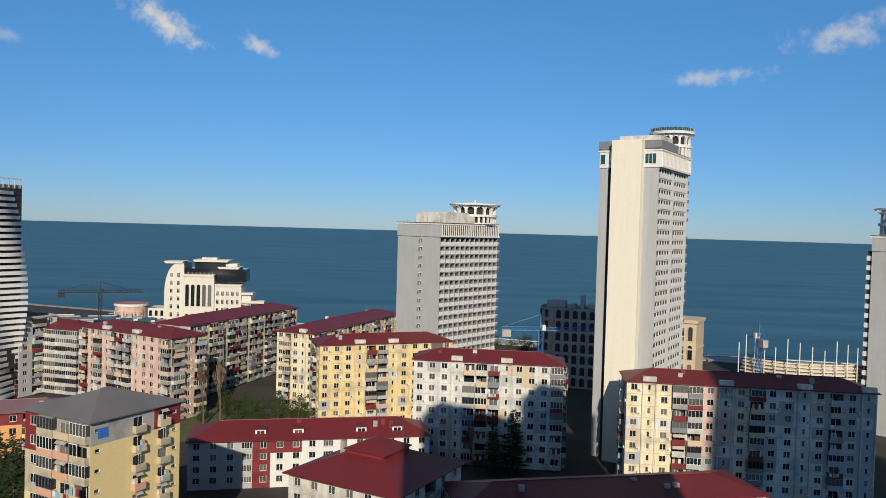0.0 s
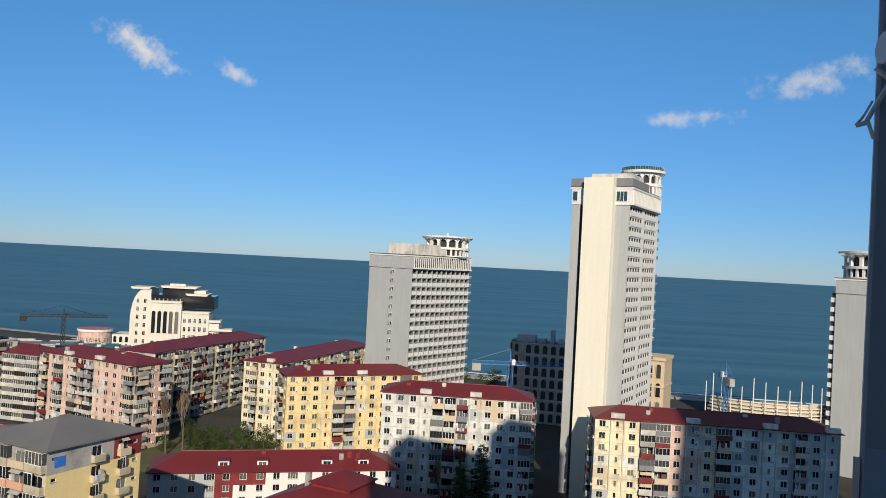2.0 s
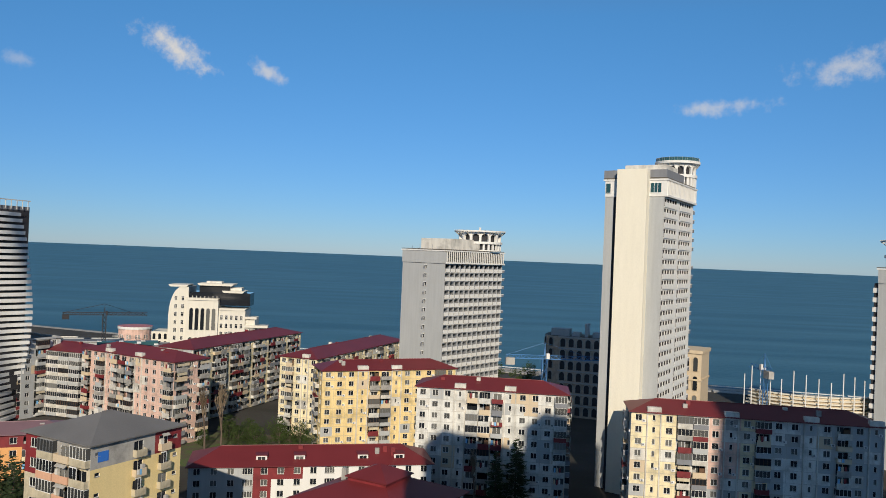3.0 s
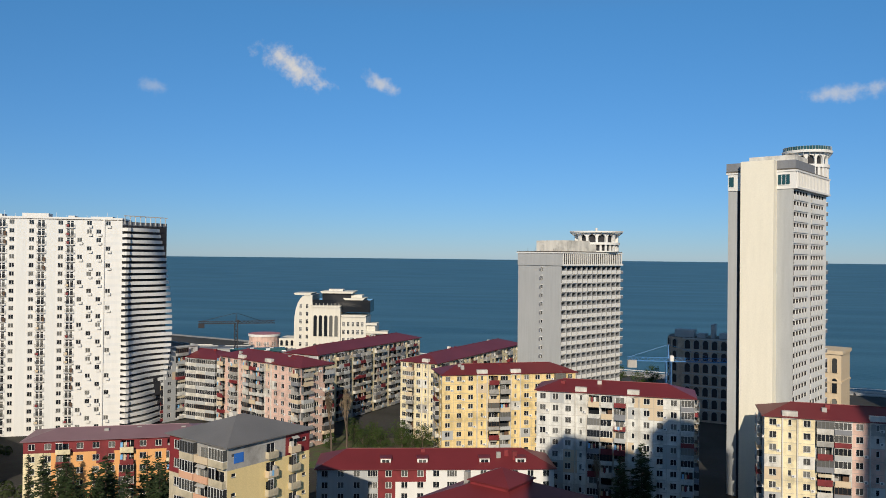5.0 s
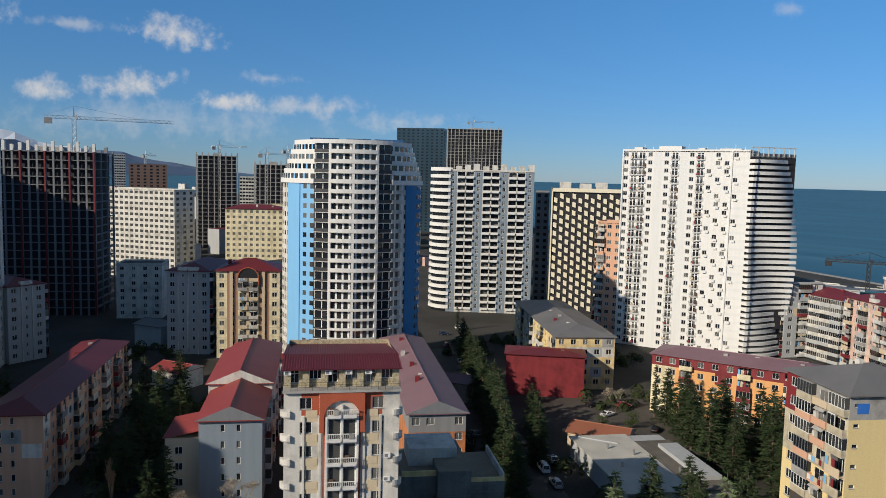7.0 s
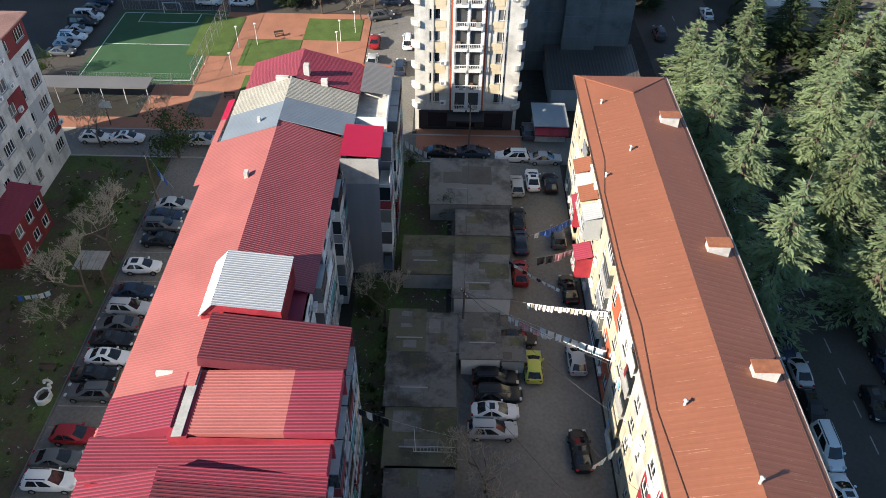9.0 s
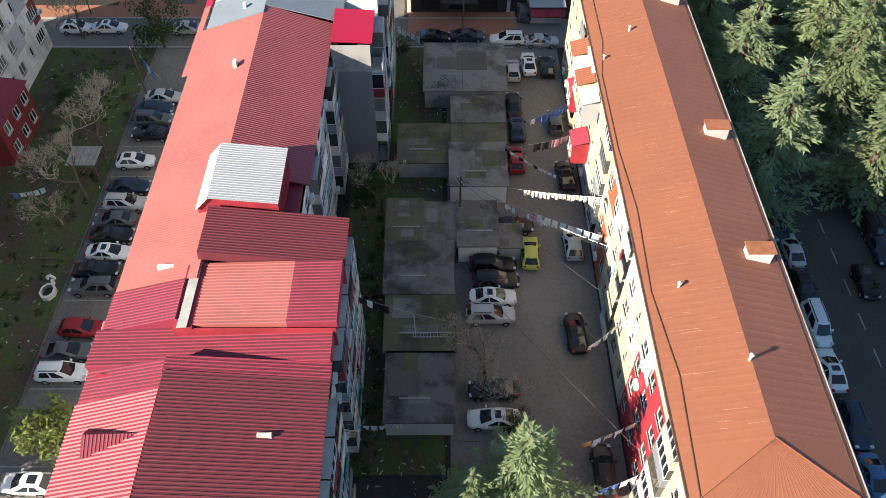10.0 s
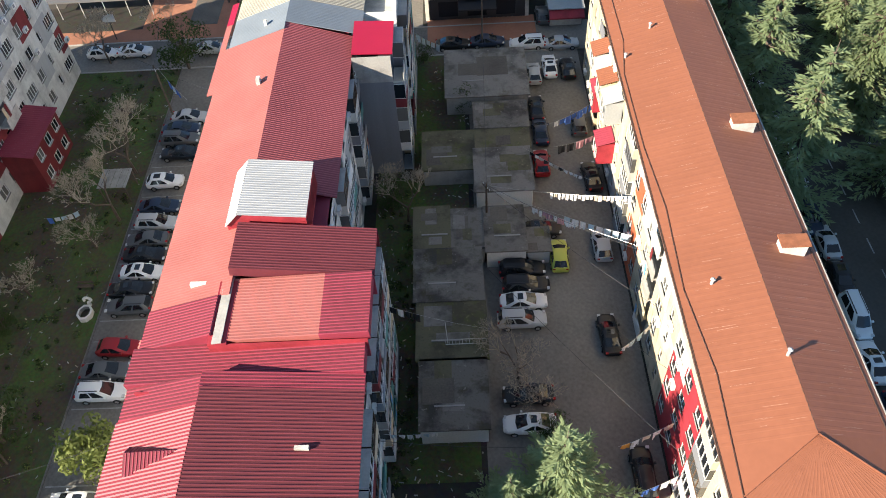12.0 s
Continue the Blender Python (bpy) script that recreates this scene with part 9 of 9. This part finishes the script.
def car(x, y, turn, kind, paint, group="parked cars"):
    ms = car_meshes(kind, PAINTS[paint], paint)
    words = {"sedan": "saloon car", "hatch": "hatchback", "suv": "tall estate car", "van": "van"}[kind]
    root = thing("parked_car", None, f"{paint} {words} parked on the asphalt", "car", pose(x, y, 0.04, 0, 0, turn), group)
    for nm in ("body", "glasshouse", "roof"):
        part(nm, ms[nm], root)
    half = 0.82
    ax = {"sedan": (-1.4, 1.35), "hatch": (-1.25, 1.3), "suv": (-1.4, 1.4), "van": (-1.5, 1.5)}[kind]
    for wx in ax:
        for wy in (-half, half):
            part("wheel", ms["wheel"], root, pose(wx, wy, 0.32))
    for wy in (-0.62, 0.62):
        part("headlight", ms["headlight"], root, pose(0, wy, 0.25 if kind in ("suv", "van") else 0.06))
        part("tail_light", ms["tail_light"], root, pose(0, wy, 0.25 if kind in ("suv", "van") else 0.06))
    return root


AV = math.degrees(math.atan2(GV.y, GV.x))      # along v
AU = AV + 90                                    # along u
bays = [(25.1, "hatch", "white"), (35.3, "suv", "white"), (37.5, "sedan", "grey"), (40.0, "hatch", "red"), (44.8, "suv", "grey"), (46.9, "sedan", "black"), (49.1, "sedan", "white"), (51.4, "sedan", "black"), (53.5, "sedan", "grey"),
        (55.8, "suv", "silver"), (58.3, "sedan", "navy"), (62.2, "hatch", "white"), (66.8, "sedan", "black"), (69.2, "suv", "grey"), (71.1, "sedan", "navy"), (73.3, "sedan", "silver")]
for i, (u, k, c) in enumerate(bays):
    car(*uv(u, -32.9 - 0.3 * (i % 3)), AV + (180 if i % 4 == 0 else 0) + (i % 3 - 1) * 2, k, c, "cars in the bays")
yard = [(85.6, -0.6, 0, "sedan", "black"), (85.8, 3.9, 0, "sedan", "navy"), (84.9, 9.0, 180, "suv", "white"), (84.6, 13.4, 0, "sedan", "silver"), (78.5, 9.3, 90, "hatch", "silver"), (79.8, 11.4, 90, "sedan", "white"), (79.2, 13.6, 90, "hatch", "black"),
        (71.8, 9.0, 90, "sedan", "black"), (67.6, 9.1, 90, "sedan", "navy"), (62.4, 8.7, 90, "hatch", "red"), (59.9, 13.9, 95, "sedan", "black"), (68.7, 13.6, 90, "hatch", "grey"), (49.0, 9.2, 88, "hatch", "lime"), (50.1, 13.6, 90, "hatch", "silver"),
        (47.4, 5.4, 0, "suv", "black"), (45.4, 5.6, 0, "suv", "black"), (43.5, 5.2, 0, "sedan", "white"), (41.4, 4.9, 0, "suv", "silver"), (39.4, 12.7, 92, "sedan", "black"), (33.5, 4.8, 180, "sedan", "black"), (30.7, 4.7, 180, "sedan", "white"), (26.0, 13.4, 90, "suv", "black"), (52.6, 7.6, 0, "sedan", "black"), (91.2, 11.6, 90, "hatch", "grey")]
for u, v, a, k, c in yard:
    car(*uv(u, v), AV + a, k, c, "cars in the court")
street = [(62.2, 35.3, "white"), (57.8, 35.2, "silver"), (52.5, 35.0, "navy"), (49.2, 35.6, "silver"), (44.6, 35.4, "black"), (40.2, 35.2, "white"), (35.4, 35.0, "white"), (30.0, 35.2, "navy"), (25.2, 35.2, "blue"), (67.5, 35.3, "silver"), (73, 35.2, "white"), (56.8, 45.0, "white"), (53.1, 44.6, "black"),
          (49.5, 44.6, "navy"), (45.2, 41.6, "black"), (60.5, 45.2, "grey")]
for i, (u, v, c) in enumerate(street):
    car(*uv(u, v), AU + (180 if i % 3 else 0), ("van", "sedan", "suv", "sedan", "hatch")[i % 5], c, "cars in the street")
rnd = random.Random(9)
far = [(u, -61.5, AV) for u in (111.5, 114, 116.5, 119, 121.5, 124, 127, 130)] + [(136, -64, AV + 40), (137.5, -62.5, AV + 30), (149.6, -69, AU), (143.6, -71, AU), (131, -42.5, AV), (131, -36.8, AV), (126.5, -11.5, AV + 20), (117, -6.4, AU), (117, -11.9, AU), (110.5, -11.8, AU), (132.5, -10, AV), (108.5, -7.2, AU), (87.6, -43.3, AV), (87.5, -47.6, AV), (87.4, -32.9, AV)]
far += [(188.9, 80, AV), (182, 72.8, AV + 30), (190, 72, AV + 10), (169.7, 80.1, AV + 60), (185, 88, AU), (176, 90, AV), (163, 50, AU), (154.4, 45.5, AU), (152.6, 49.3, AU), (148, 45.8, AU), (140, 46, AU), (130, 46, AU), (122, 36, AU), (118, 46, AU), (112, 36, AU), (170, 36, AU), (177, 45, AU), (200, 36, AU), (207, 45, AU), (215, 36, AU), (225, 45, AU), (232, 36, AU), (240, 45, AU), (250, 36, AU), (262, 44, AU), (272, 50, AU), (283, 46.6, AV), (293, 55, AV)]
for u, v, a in far:
    car(*uv(u, v), a, rnd.choice(("sedan", "suv", "hatch", "sedan", "van")), rnd.choice(("white", "white", "silver", "black", "grey", "navy", "red")), "cars farther off")

# ---- washing lines, poles and small things ----
CLOTHS = [mat(f"{k}_cloth", c, 0.9, var=0.08, scale=3) for k, c in (("white", (0.75, 0.74, 0.72)), ("pale_blue", (0.45, 0.58, 0.66)), ("pink", (0.6, 0.32, 0.34)), ("black", (0.02, 0.02, 0.022)), ("orange", (0.6, 0.28, 0.06)), ("blue", (0.06, 0.14, 0.42)), ("beige", (0.5, 0.44, 0.35)))]


def washing(p, q, n, picks, seed, cover=(0.0, 1.0), size=(0.35, 0.9)):
    """A sagging line between p and q, (u, v, z) each, with n cloths on it."""
    rnd = random.Random(seed)
    a, b = Vector((*uv(*p[:2]), p[2])), Vector((*uv(*q[:2]), q[2]))
    at = lambda t: a.lerp(b, t) - Vector((0, 0, 0.35 * 4 * t * (1 - t)))
    root = thing("washing_line", None, "sagging washing line hung with laundry", "washing line")
    g = Geo()
    g.chain([at(i / 10) for i in range(11)], 0.012, M["steel"], 4)
    part("line", g, root)
    for i in range(n):
        t0 = cover[0] + (cover[1] - cover[0]) * (i + 0.08) / n
        t1 = cover[0] + (cover[1] - cover[0]) * (i + rnd.uniform(0.75, 0.98)) / n
        h = rnd.uniform(*size)
        w = (b - a).cross(Vector((0, 0, 1))).normalized()
        g = Geo()
        k = 4
        mm = CLOTHS[rnd.choice(picks)]
        top = [at(t0 + (t1 - t0) * j / k) for j in range(k + 1)]
        low = [p_ - Vector((0, 0, h)) + w * rnd.uniform(-0.12, 0.12) for p_ in top]
        for j in range(k):
            g.face([low[j], low[j + 1], top[j + 1], top[j]], mm)
            g.face([low[j] + w * 0.01, top[j] + w * 0.01, top[j + 1] + w * 0.01, low[j + 1] + w * 0.01], mm)
        part("laundry", g.weld(), root)
    return root


washing((53.4, 2.2, 6.5), (48.6, 15.4, 9.0), 20, (0, 0, 0, 6), 1, (0.45, 0.99), (0.5, 0.8))
washing((53.4, 2.2, 6.3), (44.0, 15.2, 7.5), 12, (0, 2, 2, 0), 2, (0.32, 0.62), (0.5, 0.8))
washing((53.4, 2.2, 6.1), (46.5, 15.3, 6.0), 8, (1, 0, 1, 0), 3, (0.55, 0.98), (0.7, 1.1))
washing((63.0, 9.0, 5.5), (66.5, 15.2, 6.0), 7, (0, 4, 5, 0), 4, (0.15, 0.9), (0.7, 1.2))
washing((60.5, 9.5, 4.6), (62.5, 15.2, 4.8), 4, (3, 2, 6, 3), 5, (0.1, 0.8), (0.8, 1.2))
washing((62.0, 6.6, 3.4), (56.0, 13.0, 4.0), 11, (0, 3, 6), 6, (0.1, 0.9), (0.3, 0.5))
washing((27.5, -7.0, 6.0), (28.3, -2.6, 4.5), 6, (0, 0, 1), 7, (0.1, 0.95), (0.5, 0.8))
washing((80.5, -2.0, 4.0), (83.0, -6.0, 5.0), 6, (0, 0, 6), 8, (0.05, 0.95), (0.7, 1.0))
washing((37.5, -6.8, 9), (38.5, 2.0, 3.5), 4, (3, 3, 0), 9, (0.02, 0.3), (0.7, 1.0))
washing((26.5, 11.0, 4.5), (27.5, 15.4, 6.5), 5, (0, 6, 4), 10, (0.05, 0.95), (0.6, 1.0))
washing((23.0, 12.0, 4.0), (24.0, 16.0, 6.0), 5, (2, 5, 0), 11, (0.05, 0.95), (0.6, 1.0))
washing((20.5, -6.9, 5.0), (23.5, 1.0, 3.0), 9, (3, 2, 1, 3), 12, (0.05, 0.95), (0.4, 0.7))
washing((55.0, -44.0, 3.0), (56.0, -40.5, 3.0), 5, (0, 1, 5), 13, (0.05, 0.95), (0.5, 0.9))
washing((73.2, -34.5, 8.0), (66.5, -29.5, 8.5), 3, (0, 1, 5), 14, (0.3, 0.7), (0.7, 1.2))
washing((35.0, 12.5, 5.0), (37.0, 15.5, 6.0), 4, (0, 1, 0), 15, (0.05, 0.95), (0.6, 0.9))


def pole(u, v, tall, label="weathered wooden utility pole with wires", lean=(0, 0)):
    root = thing("utility_pole", None, label, "pole", pose(*uv(u, v), 0))
    part("shaft", Geo().tube((0, 0, 0), (lean[0], lean[1], tall), 0.14, 0.09, M["bark"], 8), root)
    part("cross_arm", Geo().box(-0.7, -0.05, tall - 0.7, 0.7, 0.05, tall - 0.55, M["bark"]), root)
    for x in (-0.6, -0.2, 0.2, 0.6):
        part("insulator", Geo().tube((x, 0, tall - 0.55), (x, 0, tall - 0.35), 0.05, 0.04, M["frame"], 6), root)


def wire(p, q, sag=0.5, r=0.018):
    a, b = Vector((*uv(*p[:2]), p[2])), Vector((*uv(*q[:2]), q[2]))
    g = Geo()
    at = lambda t: a.lerp(b, t) - Vector((0, 0, sag * 4 * t * (1 - t)))
    g.chain([at(i / 10) for i in range(11)], r, M["rail"], 4)
    thing("cable", g, "thin sagging overhead cable", "cable")


pole(53.4, 2.2, 6.8)
pole(73.5, -35.0, 8.2)
pole(23.0, -37.6, 8.6)
pole(85.2, 3.2, 8.5)
for p, q in (((53.4, 2.2, 6.6), (41, 15.4, 10)), ((53.4, 2.2, 6.5), (36, 15.4, 9)), ((53.4, 2.2, 6.6), (85.2, 3.2, 8.3)), ((73.5, -35, 8), (86, -52, 9)), ((73.5, -35, 7.9), (62, -22.3, 12)), ((73.5, -35, 8), (90, -38, 8)), ((23, -37.6, 8.4), (18, -22.4, 11)), ((23, -37.6, 8.2), (28, -22.4, 9)),
             ((23, -37.6, 8.3), (73.5, -35, 8.1)), ((38, 12, 5), (30, 15.4, 9)), ((44, 2, 5), (22, 15.4, 9.5)), ((24, -6.8, 12), (26, 6, 6)), ((33, -6.8, 10), (41, -5, 3))):
    wire(p, q)
# street lamps of the park
for u, v in ((114.8, -33.9), (116, -31.1), (113.6, -17.6), (117.7, -17.6), (121, -15.5), (106, -33), (94.5, -28)):
    root = thing("street_lamp", None, "white park lamp on a slim post", "lamp", pose(*uv(u, v), 0), "park lamps")
    part("post", Geo().tube((0, 0, 0), (0, 0, 3.6), 0.06, 0.045, M["paint"], 6), root)
    part("head", Geo().tube((0, 0, 3.6), (0, 0, 3.85), 0.10, 0.24, M["frame"], 8), root)
# benches, statue, lattice on the garage roof, gazebo
for u, v, a in ((104, -19.5, 0), (108, -22, 40), (99, -32, 0), (119, -28, 20), (47.5, -38.5, 0)):
    root = thing("bench", None, "dark slatted park bench", "bench", pose(*uv(u, v), 0.1, 0, 0, AV + a))
    for k in range(3):
        part("slat", Geo().box(-0.8, 0.15 * k, 0.42, 0.8, 0.15 * k + 0.12, 0.46, M["bark"]), root)
    part("backrest", Geo().box(-0.8, 0.46, 0.55, 0.8, 0.5, 0.9, M["bark"]), root)
    for x in (-0.65, 0.65):
        part("leg", Geo().box(x - 0.04, 0.02, 0, x + 0.04, 0.46, 0.42, M["rail"]), root)
st = thing("garden_fountain", None, "weathered white stone basin with a curved spout", "fountain", pose(*uv(44.4, -37.6), 0.05, 0, 0, AV))
ring = lambda r, k=8: [(r * math.cos(2 * math.pi * i / k + 0.4) * 0.8, r * math.sin(2 * math.pi * i / k + 0.4)) for i in range(k)]
g = Geo()
for (x0, y0), (x1, y1), (a0, b0), (a1, b1) in zip(ring(0.95), ring(0.95)[1:] + ring(0.95)[:1], ring(0.7), ring(0.7)[1:] + ring(0.7)[:1]):
    g.face([(x0, y0, 0), (x1, y1, 0), (x1, y1, 0.55), (x0, y0, 0.55)], M["white"]).face([(x0, y0, 0.55), (x1, y1, 0.55), (a1, b1, 0.55), (a0, b0, 0.55)], M["white"]).face([(a0, b0, 0.55), (a1, b1, 0.55), (a1, b1, 0.1), (a0, b0, 0.1)], M["dgrey"])
part("basin", g.weld(), st)
g = Geo()
for i in range(8):
    a, b = radians(200 - 28 * i), radians(200 - 28 * (i + 1))
    g.tube((0.1 + 0.35 * math.cos(a), 1.2, 0.9 + 0.35 * math.sin(a)), (0.1 + 0.35 * math.cos(b), 1.2, 0.9 + 0.35 * math.sin(b)), 0.14, 0.13, M["white"], 7)
g.tube((0, 1.2, 0), (0.1, 1.2, 0.6), 0.22, 0.15, M["white"], 7)
part("spout", g, st)
lad = thing("metal_frame", None, "rusty lattice frame lying on a garage roof", "metal frame", pose(*uv(37.6, -2.2), 2.72, 0, 0, AV))
g = Geo()
for y in (0, 0.5):
    g.tube((0, y, 0), (3.6, y, 0), 0.04, 0.04, M["offwhite"], 4)
for i in range(13):
    g.tube((0.3 * i, 0, 0), (0.3 * i, 0.5, 0), 0.025, 0.025, M["offwhite"], 4)
g.tube((0.2, 0, 0), (0.0, 1.8, 0.9), 0.04, 0.04, M["offwhite"], 4)
part("lattice", g, lad)
gz = thing("gazebo", None, "small grey open gazebo among the bare trees", "gazebo", pose(*uv(61.2, -38.4), 0, 0, 0, AV))
for k in range(9):
    part("roof_board", Geo().box(-1.6 + 0.36 * k, -1.5, 2.36 + 0.02 * (k % 2), -1.29 + 0.36 * k, 1.5, 2.42 + 0.02 * (k % 2), M["concrete"]), gz)
for x in (-1.4, 1.4):
    for y in (-1.4, 1.4):
        part("post", Geo().tube((x, y, 0), (x, y, 2.35), 0.07, 0.07, M["bark"], 5), gz)

# low roofs and sheds in the shade between the towers
rnd = random.Random(31)
for x, y, w, d, h, mm, rm in ((-176, 92, 12, 9, 4, "grey", "roof_brick"), (-190, 104, 9, 8, 4, "offwhite", "roof_grey"), (-168, 118, 14, 8, 5, "concrete", "roof_mauve"), (-205, 88, 14, 8, 6, "grey", "roof_red"),
                              (-214, 60, 10, 9, 5, "offwhite", "roof_brick"), (-196, 70, 12, 8, 4, "concrete", "roof_grey"), (-232, 118, 16, 10, 7, "beige", "roof_red"), (-260, 128, 14, 10, 8, "grey", "roof_red"),
                              (-118, 124, 13, 9, 3.2, "beige", "roof_orange"), (-110, 118, 8, 6, 3, "concrete", "roof_silver"), (-282, 100, 14, 12, 9, "offwhite", "roof_red"), (-270, 70, 12, 10, 7, "grey", "roof_grey")):
    root = thing("shed", None, "low shed with a pitched sheet roof", "shed", pose(x, y, 0, 0, 0, 28), "low sheds")
    part("wall", Geo().box(0, 0, 0, w, d, h, M[mm]), root)
    hip_roof(root, w, d, h + 0.2, 1.4, 0.5, M[rm], ends=(False, False))
